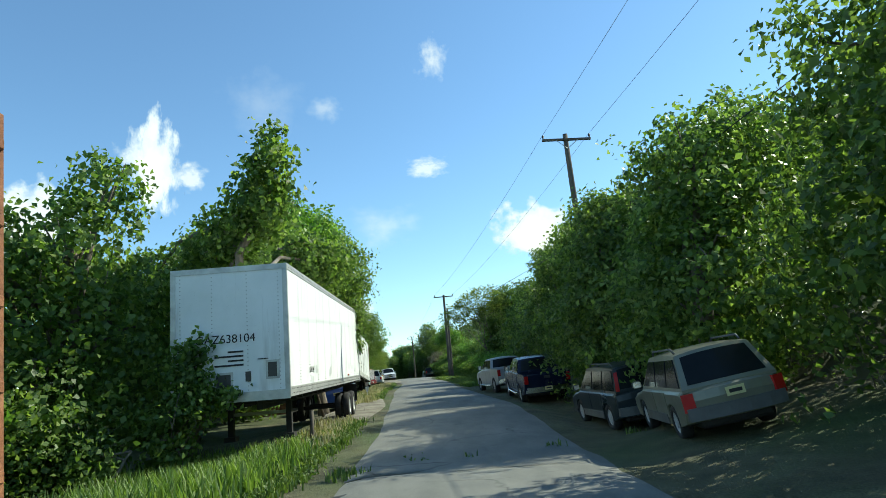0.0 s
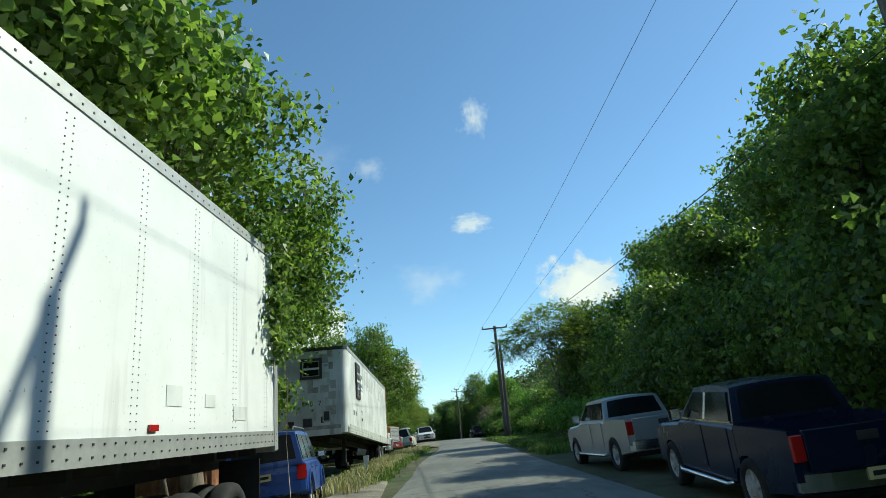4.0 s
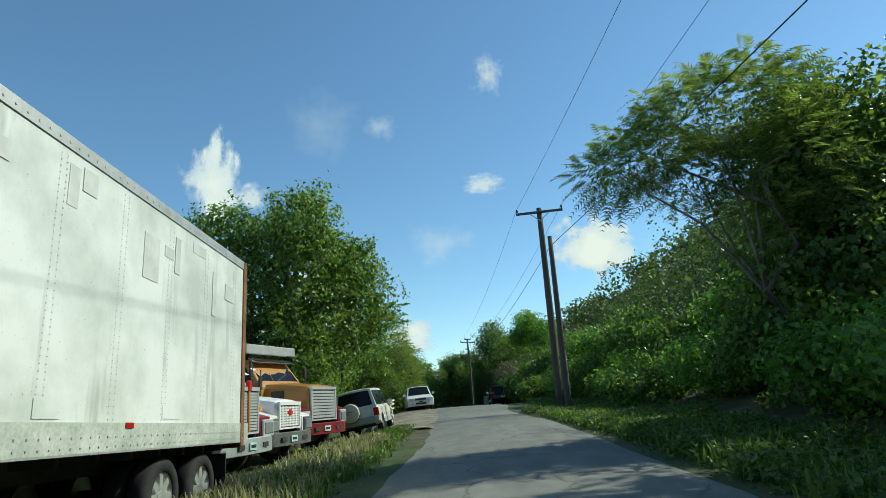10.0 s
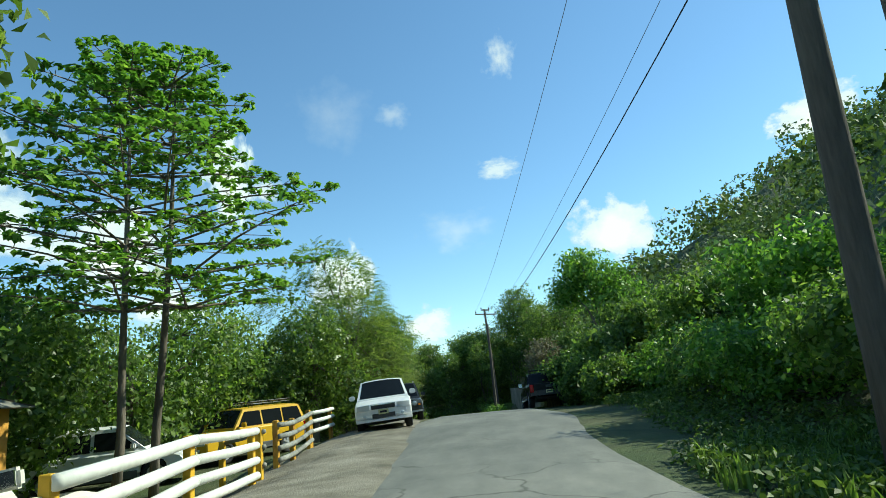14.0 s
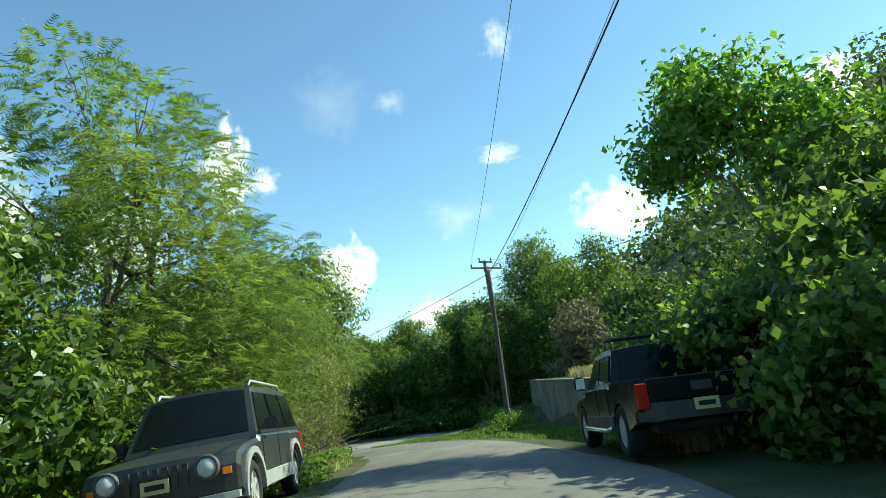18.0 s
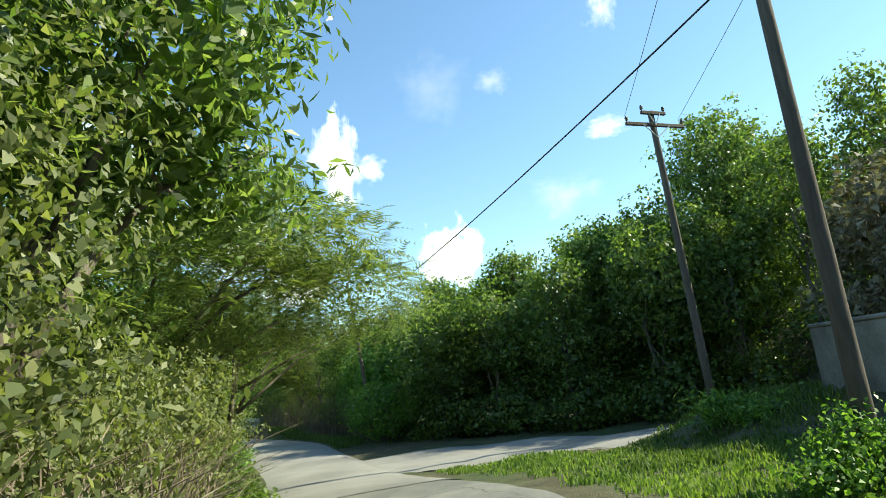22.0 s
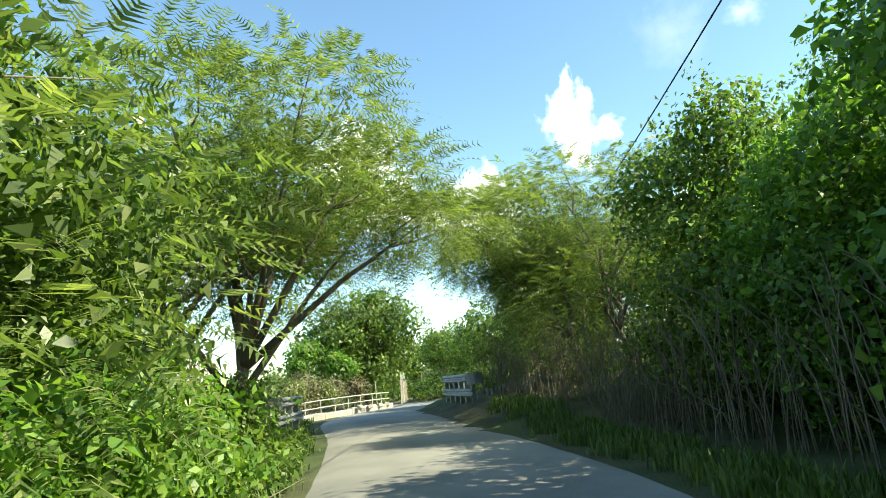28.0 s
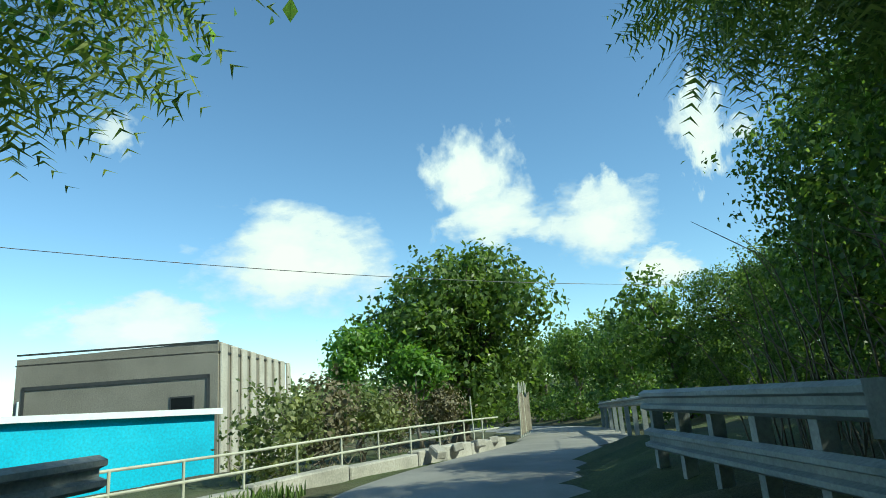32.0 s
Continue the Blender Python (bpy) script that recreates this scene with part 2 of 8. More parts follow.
def tube(bm, points, radii, sides=8, cap=True):
    """A tapered tube along points."""
    points = [Vector(p) for p in points]
    rings = []
    for i, p in enumerate(points):
        d = (points[min(i + 1, len(points) - 1)] - points[max(i - 1, 0)]).normalized()
        a = d.orthogonal().normalized() if abs(d.z) > 0.9 else d.cross(Vector((0, 0, 1))).normalized()
        b = d.cross(a)
        r = radii[i] if hasattr(radii, "__len__") else radii
        rings.append([bm.verts.new(p + r * (math.cos(2 * math.pi * k / sides) * a + math.sin(2 * math.pi * k / sides) * b)) for k in range(sides)])
    for r0, r1 in zip(rings, rings[1:]):
        for k in range(sides):
            bm.faces.new((r0[k], r0[(k + 1) % sides], r1[(k + 1) % sides], r1[k]))
    if cap:
        bm.faces.new(rings[0][::-1])
        bm.faces.new(rings[-1])
    return bm


def lathe(profile, sides=24, axis="x"):
    """A turned solid: profile of (along the axis, radius)."""
    bm = bmesh.new()
    rings = []
    for a, r in profile:
        ring = []
        for k in range(sides):
            c, s = math.cos(2 * math.pi * k / sides) * r, math.sin(2 * math.pi * k / sides) * r
            ring.append(bm.verts.new((a, c, s) if axis == "x" else (c, s, a)))
        rings.append(ring)
    for r0, r1 in zip(rings, rings[1:]):
        for k in range(sides):
            bm.faces.new((r0[k], r0[(k + 1) % sides], r1[(k + 1) % sides], r1[k]))
    bm.faces.new(rings[0][::-1])
    bm.faces.new(rings[-1])
    return bm


# ---- the road and the lie of the land ----
# centre x, y, height, half width to the left and right
ROAD = np.array([
    (0.6, -60.0, -0.5, 2.2, 3.2), (0.7, 0.0, -0.62, 2.2, 3.0), (0.8, 8.0, -0.66, 2.2, 3.0), (0.75, 16.0, -0.36, 2.2, 3.1), (0.6, 22.0, -0.17, 2.3, 3.2), (0.2, 33.0, 0.07, 2.4, 3.2),
    (-0.2, 43.0, 0.41, 2.4, 2.8), (-0.5, 55.0, 0.8, 2.2, 2.5), (-1.1, 66.0, 1.02, 2.4, 2.5), (-1.8, 76.0, 1.28, 2.4, 2.2), (-2.2, 84.0, 1.53, 3.0, 2.8),
    (-2.5, 92.0, 1.48, 2.9, 2.3), (-3.9, 100.2, 1.12, 2.7, 2.1), (-5.9, 106.4, 0.76, 2.3, 2.1), (-9.0, 112.4, 0.32, 2.0, 2.1),
    (-13.6, 118.6, -0.22, 1.9, 2.0), (-18.4, 125.2, -0.36, 1.9, 2.0), (-24.0, 132.0, -0.29, 2.0, 2.2), (-30.6, 138.6, -0.32, 2.4, 1.8), (-38.3, 146.4, -0.38, 3.5, 1.1),
    (-43.6, 153.0, -0.55, 2.0, 2.0), (-47.5, 158.5, -0.8, 2.2, 2.3), (-54.0, 165.0, -1.1, 2.4, 2.5), (-70.0, 174.5, -1.8, 2.4, 2.5), (-95.0, 181.0, -2.8, 2.4, 2.5), (-130.0, 184.0, -4.0, 2.4, 2.5)])


def smooth_line(rows, step=1.0):
    """A Catmull-Rom line through rows, at about even steps."""
    rows = np.asarray(rows, float)
    ext = np.vstack([2 * rows[0] - rows[1], rows, 2 * rows[-1] - rows[-2]])
    out = []
    for i in range(1, len(ext) - 2):
        p0, p1, p2, p3 = ext[i - 1 : i + 3]
        n = max(2, int(np.linalg.norm(p2[:2] - p1[:2]) / step))
        for t in np.arange(n) / n:
            out.append(0.5 * (2 * p1 + (p2 - p0) * t + (2 * p0 - 5 * p1 + 4 * p2 - p3) * t * t + (3 * p1 - p0 - 3 * p2 + p3) * t**3))
    out.append(rows[-1])
    return np.array(out)


LINE = smooth_line(ROAD, 1.0)
LT = np.gradient(LINE[:, :2], axis=0)
LT /= np.linalg.norm(LT, axis=1)[:, None]
LS = np.r_[0, np.cumsum(np.linalg.norm(np.diff(LINE[:, :2], axis=0), axis=1))]
S0 = float(np.interp(0.0, LINE[:60, 1], LS[:60]))
LS = LS - S0                                            # metres along the road from the start


def off_road(x, y):
    """For places: metres along the road, metres to its right, road height, half widths."""
    x, y = np.atleast_1d(x).astype(float), np.atleast_1d(y).astype(float)
    best = np.empty(len(x), int)
    for k in range(0, len(x), 4000):
        d = (x[k : k + 4000, None] - LINE[None, :, 0]) ** 2 + (y[k : k + 4000, None] - LINE[None, :, 1]) ** 2
        best[k : k + 4000] = d.argmin(1)
    v = np.stack([x - LINE[best, 0], y - LINE[best, 1]], 1)
    lat = v[:, 0] * LT[best, 1] - v[:, 1] * LT[best, 0]
    dist = np.hypot(v[:, 0], v[:, 1])
    lat = np.where(dist > np.abs(lat) + 0.8, np.sign(lat) * dist, lat)
    return LS[best], lat, LINE[best, 2], LINE[best, 3], LINE[best, 4]


def step(a, b, v):
    t = np.clip((v - a) / (b - a), 0, 1)
    return t * t * (3 - 2 * t)


def bumps(x, y, size):
    return np.sin(x / size * 1.7 + 1.3 * np.sin(y / size)) * np.cos(y / size * 1.3 + 0.7 * np.sin(x / size * 0.8))


def land(x, y):
    """The height of the ground."""
    s, lat, z, wl, wr = off_road(x, y)
    x, y = np.atleast_1d(x), np.atleast_1d(y)
    r, l = np.maximum(lat - wr, 0), np.maximum(-lat - wl, 0)
    base = z - 0.05
    low = -(0.22 + 0.33 * step(70, 80, s)) * step(0.6, 5.0, l) * (1 - step(100, 112, s))
    low = low - 0.26 * step(0.1, 0.6, r) * step(10, 13, s) * (1 - step(23, 29, s)) * (1 - step(4.0, 7.0, r))
    low = low + 0.22 * step(0.2, 0.9, r) * step(-8, 2, s) * (1 - step(10, 13, s)) * (1 - step(4.0, 7.0, r))
    low = low + 0.48 * step(0.0, 0.45, r) * step(144, 149, s) * (1 - step(162, 170, s)) * (1 - step(6.0, 9.0, r))
    low = low - 0.2 * step(1.0, 2.4, l) * (1 - step(5.5, 8.0, l)) * step(60, 63, s) * (1 - step(69, 72, s))
    low = low - 3.2 * step(5.0, 24.0, l) * step(112, 135, s) - 0.5 * step(20, 60, l)
    hill_on = (1 - step(112, 165, s)) * step(-20, 25, s) * 0.82 + 0.12
    start = 6.0 + 8.0 * step(98, 112, s)
    ridge = 84 * (1 - np.exp(-np.maximum(r - start, 0) * 0.78 / 84))
    hill = ridge * hill_on
    bank = 0.25 * step(1.5, 4.0, r) + 0.6 * step(3.0, 6.0, r)
    bank = bank * (1 - 0.8 * step(86, 90, s) * (1 - step(118, 122, s)) * (1 - step(4.5, 6.5, r)))
    bank = bank * (1 - 0.95 * step(116, 119, s) * (1 - step(140, 150, s)) * (1 - step(13, 17, r)))
    rough = 0.06 * bumps(x, y, 1.3) * step(0.3, 2.0, r + l) + 2.2 * bumps(x, y, 14.0) * step(15, 60, r)
    far = np.hypot(x, y - 60)
    fade = 1 - step(260, 520, far)
    out = base + low + (hill + bank) * (0.25 + 0.75 * fade) + rough * fade
    back = x - np.interp(y, [93.0, 98.0, 103.0, 108.5, 113.2, 117.0], [1.35, 0.6, -0.1, -0.75, -1.2, -1.7])
    behind = step(0.15, 0.8, back) * step(92.5, 94.5, y) * (1 - step(115.0, 117.5, y)) * (1 - step(10, 16, back))
    return out + behind * np.maximum(2.3 - out, 0)          # earth held by the retaining wall


def ground_at(x, y):
    return float(land(x, y)[0])


def sheet(name, xs, ys, fn, material, label, category, hole=None):
    gx, gy = np.meshgrid(xs, ys)
    gz = fn(gx.ravel(), gy.ravel())
    v = np.stack([gx.ravel(), gy.ravel(), gz], 1)
    n, m = len(xs), len(ys)
    i = (np.arange(m - 1)[:, None] * n + np.arange(n - 1)).ravel()
    f = np.stack([i, i + 1, i + n + 1, i + n], 1)
    ob = linked(name, mesh_of(name, v, f, material, True))
    return tagged(ob, label, category, kind="structure")


def spread_axis(lo, hi, fine, centre, reach):
    """Even steps near the centre, growing towards the horizon."""
    out = list(np.arange(lo, hi + 1e-6, fine))
    d = fine
    while out[-1] < centre + reach:
        d *= 1.25
        out.append(out[-1] + d)
    d = fine
    while out[0] > centre - reach:
        d *= 1.25
        out.insert(0, out[0] - d)
    return np.array(out)


def make_ground_material():
    m, nt, b, _ = nodes_of("verge_and_hill_ground")
    big = texture(nt, "ShaderNodeTexNoise", 0.13, 6.0)
    mid = texture(nt, "ShaderNodeTexNoise", 1.1, 6.0)
    fine = texture(nt, "ShaderNodeTexNoise", 28.0, 3.0)
    soil = ramp(nt, mid.outputs[0], [(0.3, (0.06, 0.052, 0.028)), (0.5, (0.115, 0.095, 0.055)), (0.7, (0.17, 0.145, 0.09))])
    green = ramp(nt, mid.outputs[0], [(0.3, (0.03, 0.055, 0.012)), (0.6, (0.06, 0.1, 0.022))])
    c = blend(nt, soil, green, ramp(nt, big.outputs[0], [(0.38, (0.15,) * 3), (0.6, (0.9,) * 3)]))
    # above the verge the scrub takes over
    tc = nt.nodes.new("ShaderNodeTexCoord")
    sep = nt.nodes.new("ShaderNodeSeparateXYZ")
    nt.links.new(tc.outputs["Object"], sep.inputs[0])
    high = nt.nodes.new("ShaderNodeMapRange")
    high.inputs[1].default_value, high.inputs[2].default_value = 1.8, 4.5
    nt.links.new(sep.outputs[2], high.inputs[0])
    scrub = ramp(nt, mid.outputs[0], [(0.3, (0.016, 0.034, 0.008)), (0.5, (0.035, 0.065, 0.015)), (0.7, (0.07, 0.1, 0.028))])
    c = blend(nt, c, scrub, high.outputs[0])
    c = blend(nt, c, ramp(nt, fine.outputs[0], [(0.3, (0.55, 0.55, 0.55)), (0.7, (1.15, 1.15, 1.1))]), 0.9, "MULTIPLY")
    nt.links.new(c, b.inputs["Base Color"])
    b.inputs["Roughness"].default_value = 0.95
    bump(nt, fine.outputs[0], b, 0.9, 0.05)
    return m


sheet("ground", spread_axis(-75, 35, 1.0, 0, 2600), spread_axis(-20, 165, 1.0, 70, 2600), land, make_ground_material(),
      "rough earth and scrub ground rising to a hill beside the road", "ground")


def ribbon(name, s_from, s_to, material, label, category, left=None, right=None, lift=0.0, edge=0.14, seed=1):
    """A strip of road laid on the line, with a worn, wavering edge and some thickness."""
    rnd = np.random.RandomState(seed)
    k = np.where((LS >= s_from) & (LS <= s_to))[0]
    across = np.linspace(0, 1, 9)
    n = len(k)
    wob = [np.convolve(rnd.randn(n + 8), np.ones(5) / 5, "same")[4:-4] * edge for _ in range(2)]
    rows = []
    for j, i in enumerate(k):
        a = -LINE[i, 3] if left is None else left
        c = LINE[i, 4] if right is None else right
        a, c = a + wob[0][j], c + wob[1][j]
        for u in across:
            o = a + (c - a) * u
            x, y = LINE[i, 0] + LT[i, 1] * o, LINE[i, 1] - LT[i, 0] * o
            crown = 0.03 * (1 - (2 * u - 1) ** 2) if left is None else 0.0
            rows.append((x, y, LINE[i, 2] + lift + crown - (0.09 if u in (0.0, 1.0) else 0.0)))
    w = len(across)
    i = (np.arange(n - 1)[:, None] * w + np.arange(w - 1)).ravel()
    f = np.stack([i, i + 1, i + w + 1, i + w], 1)
    return tagged(linked(name, mesh_of(name, rows, f, material, True)), label, category, kind="structure")


ribbon("road", -60, 120.5, ASPHALT, "worn grey asphalt road with cracks and patches", "road")
ribbon("road", 117.4, 260, CONCRETE_ROAD, "pale concrete road with leaf shadows", "road", lift=0.012, edge=0.05, seed=2)


def strip(name, pts, widths, material, label, category, lift=0.02):
    """A strip along points laid over the ground."""
    rows = smooth_line([(*p, w) for p, w in zip(pts, widths)], 0.8)
    t = np.gradient(rows[:, :2], axis=0)
    t /= np.linalg.norm(t, axis=1)[:, None]
    v = []
    us = np.linspace(-1, 1, 7)
    for (x, y, w), (tx, ty) in zip(rows, t):
        for u in us:
            px, py = x + ty * u * w, y - tx * u * w
            v.append((px, py, max(ground_at(px, py), -50) + lift - (0.05 if abs(u) == 1 else 0)))
    n, w = len(rows), len(us)
    i = (np.arange(n - 1)[:, None] * w + np.arange(w - 1)).ravel()
    return tagged(linked(name, mesh_of(name, v, np.stack([i, i + 1, i + w + 1, i + w], 1), material, True)), label, category, kind="structure")


strip("side_road", [(-16.5, 122.2), (-12.5, 122.9), (-8.5, 122.6), (-4.5, 122.4), (-0.5, 122.2)], [1.0, 3.2, 3.2, 2.3, 1.7], CONCRETE_ROAD,
      "narrow concrete side road climbing away from the junction", "road", 0.06)
strip("gravel_lay_by", [(-3.6, 63.5), (-4.6, 69.0), (-5.6, 76.0), (-6.0, 82.0), (-6.2, 90.0)], [0.7, 1.6, 1.9, 1.6, 0.8], GRAVEL,
      "pale gravel and broken asphalt lay-by beside the road", "pavement", 0.07)
strip("gravel_shoulder", [(-2.7, 14.0), (-2.9, 20.0), (-3.2, 27.0), (-2.9, 34.5)], [0.3, 0.9, 1.3, 0.3], GRAVEL, "strip of bare gravel at the road's edge", "pavement", 0.06)


# ---- plants ----
def leaf_cards(centres, normals, length, width, rnd, droop=0.35, jitter=0.7, plain=False):
    """Folded leaves, four corners each, at the centres, facing about the normals."""
    n = len(centres)
    nrm = normals + rnd.randn(n, 3) * jitter
    nrm[:, 2] += 0.25
    nrm /= np.linalg.norm(nrm, axis=1)[:, None] + 1e-9
    along = np.cross(nrm, rnd.randn(n, 3))
    along /= np.linalg.norm(along, axis=1)[:, None] + 1e-9
    along[:, 2] -= droop
    along /= np.linalg.norm(along, axis=1)[:, None]
    side = np.cross(nrm, along)
    side /= np.linalg.norm(side, axis=1)[:, None] + 1e-9
    size = (0.6 + 0.8 * rnd.rand(n))[:, None]
    a, b = along * length * size, side * width * 0.5 * size
    fold = nrm * width * 0.22 * size
    if plain:
        v = np.stack([centres - 0.42 * a + b * 1.15, centres + 0.58 * a - fold, centres - 0.42 * a - b * 1.15 + fold], 1).reshape(-1, 3)
        return v, np.arange(3 * n).reshape(-1, 3)
    v = np.stack([centres - 0.5 * a, centres + 0.06 * a + b + fold, centres + 0.5 * a - fold * 0.6, centres + 0.06 * a - b + fold], 1).reshape(-1, 3)
    return v, np.arange(4 * n).reshape(-1, 4)


def frond_cards(bases, ways, length, rnd, pairs=7, leaflet=0.13, wide=0.035):
    """Feathery leaves: a thin stalk with leaflets in pairs, hanging a little at the tip."""
    n = len(bases)
    ways = ways / (np.linalg.norm(ways, axis=1)[:, None] + 1e-9)
    side = np.cross(ways, np.array([0.0, 0.0, 1.0]) + 0.35 * rnd.randn(n, 3))
    side /= np.linalg.norm(side, axis=1)[:, None] + 1e-9
    ln = (length * (0.65 + 0.7 * rnd.rand(n)))[:, None]
    out = []
    for k in range(pairs):
        u = 0.15 + 0.85 * k / (pairs - 1)
        p = bases + ways * ln * u - np.array([0, 0, 1.0]) * ln * 0.32 * u * u
        sz = leaflet * (1.05 - 0.5 * abs(u - 0.45)) * (0.8 + 0.4 * rnd.rand(n))[:, None]
        for sg in (-1, 1):
            tip = p + (side * sg + ways * 0.55 - np.array([0, 0, 0.18])) * sz
            w = ways * wide * 0.5 * sz / leaflet
            out.append(np.stack([p + w * 0.8, tip, p - w * 0.8], 1))
    v = np.stack(out, 1).reshape(-1, 3)
    return v, np.arange(len(v)).reshape(-1, 3)


def shell(blobs, n, rnd, depth=0.35, lump=0.22, clump=0.0):
    """Points on and just under the skin of uneven blobs (x, y, z, rx, ry, rz), with outward directions. None lie deep in a neighbour.
    With clump, the points gather round twig ends that stand out by different lengths."""
    blobs = np.asarray(blobs, float)
    area = np.array([(b[3] * b[4] + b[3] * b[5] + b[4] * b[5]) for b in blobs])
    m = max(1, n // 14) if clump else n
    which = rnd.choice(len(blobs), m, p=area / area.sum())
    d = rnd.randn(m, 3)
    d /= np.linalg.norm(d, axis=1)[:, None]
    b = blobs[which]
    k = 1 + lump * (np.sin(d[:, 0] * 7 + which) * np.sin(d[:, 1] * 6 + which * 2.1) + 0.6 * np.sin(d[:, 2] * 11 + which * 1.7))
    r = (1 - depth * rnd.rand(m) ** 2) * k
    if clump:
        r = r * (0.86 + 0.28 * rnd.rand(m))
    p = b[:, :3] + d * b[:, 3:] * r[:, None]
    keep = np.ones(m, bool)
    for j, q in enumerate(blobs):
        e = (((p - q[:3]) / q[3:]) ** 2).sum(1)
        keep &= (which == j) | (e > 0.55)
    nr = d / b[:, 3:]
    nr /= np.linalg.norm(nr, axis=1)[:, None]
    p, nr = p[keep], nr[keep]
    if clump:
        k = max(1, int(round(n * len(p) / m / max(1, len(p)))))
        size = np.repeat(clump * (0.5 + 0.9 * rnd.rand(len(p))), k)[:, None]
        p, nr = np.repeat(p, k, 0), np.repeat(nr, k, 0)
        p = p + rnd.randn(len(p), 3) * size * np.array([1.0, 1.0, 0.7])
    return p, nr


def limb_tree(bm, base, top, radius, blobs, rnd, bend=0.15):
    """A trunk from base to top and a limb into every blob."""
    base, top = Vector(base), Vector(top)
    n = 6
    pts = [base.lerp(top, i / n) + Vector((rnd.randn() * bend, rnd.randn() * bend, 0)) * (0.0 if i in (0,) else 1.0) for i in range(n + 1)]
    tube(bm, pts, [radius * (1.35 if i == 0 else 1.0 - 0.55 * i / n) for i in range(n + 1)], 9)
    for x, y, z, rx, ry, rz in blobs:
        a = pts[rnd.randint(max(2, n - 4), n + 1)]
        e = Vector((x, y, z + 0.2 * rz))
        m = a.lerp(e, 0.5) + Vector((rnd.randn() * 0.2, rnd.randn() * 0.2, 0.25 * rnd.rand() * (e - a).length * 0.4))
        q = [a, a.lerp(m, 0.55), m, m.lerp(e, 0.55), e]
        tube(bm, q, [radius * k for k in (0.5, 0.4, 0.3, 0.2, 0.08)], 6)
        for _ in range(3):
            w = Vector(rnd.randn(3)).normalized()
            f = e + Vector((w.x * rx, w.y * ry, abs(w.z) * rz)) * 0.75
            tube(bm, [m.lerp(e, 0.6), m.lerp(f, 0.6) + Vector((0, 0, 0.1)), f], [radius * 0.17, radius * 0.11, radius * 0.04], 5)
    return bm


def plant(name, x, y, blobs, leaf, count, length, width, label, category="tree", trunk=0.16, lean=(0, 0), height=None, seed=0, kind="leaf",
          bark=BARK, z=None, group="", fronds=0.45, stems=None, plain=False):
    """A tree or bush standing on the ground at x, y. Blobs are given from its foot."""
    rnd = np.random.RandomState(seed + 11)
    z = ground_at(x, y) - 0.06 if z is None else z
    ob = empty(name, Matrix.Translation((x, y, z)), label, category, group)
    blobs = np.asarray(blobs, float)
    if trunk:
        h = height or float(blobs[:, 2].mean())
        t = part("trunk", limb_tree(bmesh.new(), (0, 0, 0), (lean[0], lean[1], h), trunk, blobs, rnd), bark, ob, smooth=True)
        if name == "thicket":
            t["kind"] = "stuff"
    if stems:
        bm = bmesh.new()
        lo, hi = blobs[:, :2].min(0) - blobs[:, 3:5].max(0) * 0.7, blobs[:, :2].max(0) + blobs[:, 3:5].max(0) * 0.7
        for _ in range(int(stems * 0.55)):
            q = blobs[rnd.randint(len(blobs))]
            sx, sy = q[:2] + q[3:5] * rnd.uniform(-0.75, 0.75, 2)
            hgt = (0.35 + 0.5 * rnd.rand()) * min(2.4, float(blobs[:, 2].max()) * 0.9)
            tube(bm, [(sx, sy, 0), (sx + rnd.randn() * 0.25, sy + rnd.randn() * 0.25, hgt * 0.5), (sx + rnd.randn() * 0.6, sy + rnd.randn() * 0.6, hgt)], [0.011, 0.008, 0.004], 4, False)
        part("stem_tangle", bm, TWIG, ob, "thin bare dry stems")["kind"] = "stuff"
    p, nr = shell(blobs, int(count * 1.15), rnd, clump=(0.9 * length + 0.05) if kind == "leaf" else 0.0)
    if kind == "leaf":
        v, f = leaf_cards(p, nr, length, width, rnd, plain=plain)
    else:
        w = nr + 0.5 * rnd.randn(*nr.shape)
        w[:, 2] = w[:, 2] * 0.4 + 0.05
        v, f = frond_cards(p, w, fronds, rnd, leaflet=length, wide=width)
    # a few larger leaves deep inside close the crown
    q, qn = shell(blobs * np.array([1, 1, 1, 0.72, 0.72, 0.72]), int(count * (0.24 if kind == "leaf" else 0.5)), rnd, 0.5)
    big = min(0.26, length * 1.3) if kind == "leaf" else 0.13
    v2, f2 = leaf_cards(q, qn, big, big * (0.75 if kind == "leaf" else 0.5), rnd, plain=plain or kind != "leaf")
    v, f = np.concatenate([v, v2]), np.concatenate([f, f2 + len(v)])
    linked("crown", mesh_of("crown", v, f, leaf), ob)
    return ob


def cluster(rnd, cx, cy, cz, rx, ry, rz, n, size=0.5):
    """n blobs scattered through an ellipsoid."""
    out = []
    for _ in range(n):
        d = rnd.randn(3)
        d /= np.linalg.norm(d)
        k = rnd.rand() ** 0.45 * (1 - size * 0.6)
        s = size * (0.7 + 0.6 * rnd.rand())
        out.append((cx + d[0] * rx * k, cy + d[1] * ry * k, cz + d[2] * rz * k, rx * s, ry * s, rz * s))
    return out


R = np.random.RandomState
VINE = "tree shrouded in hanging green vines"

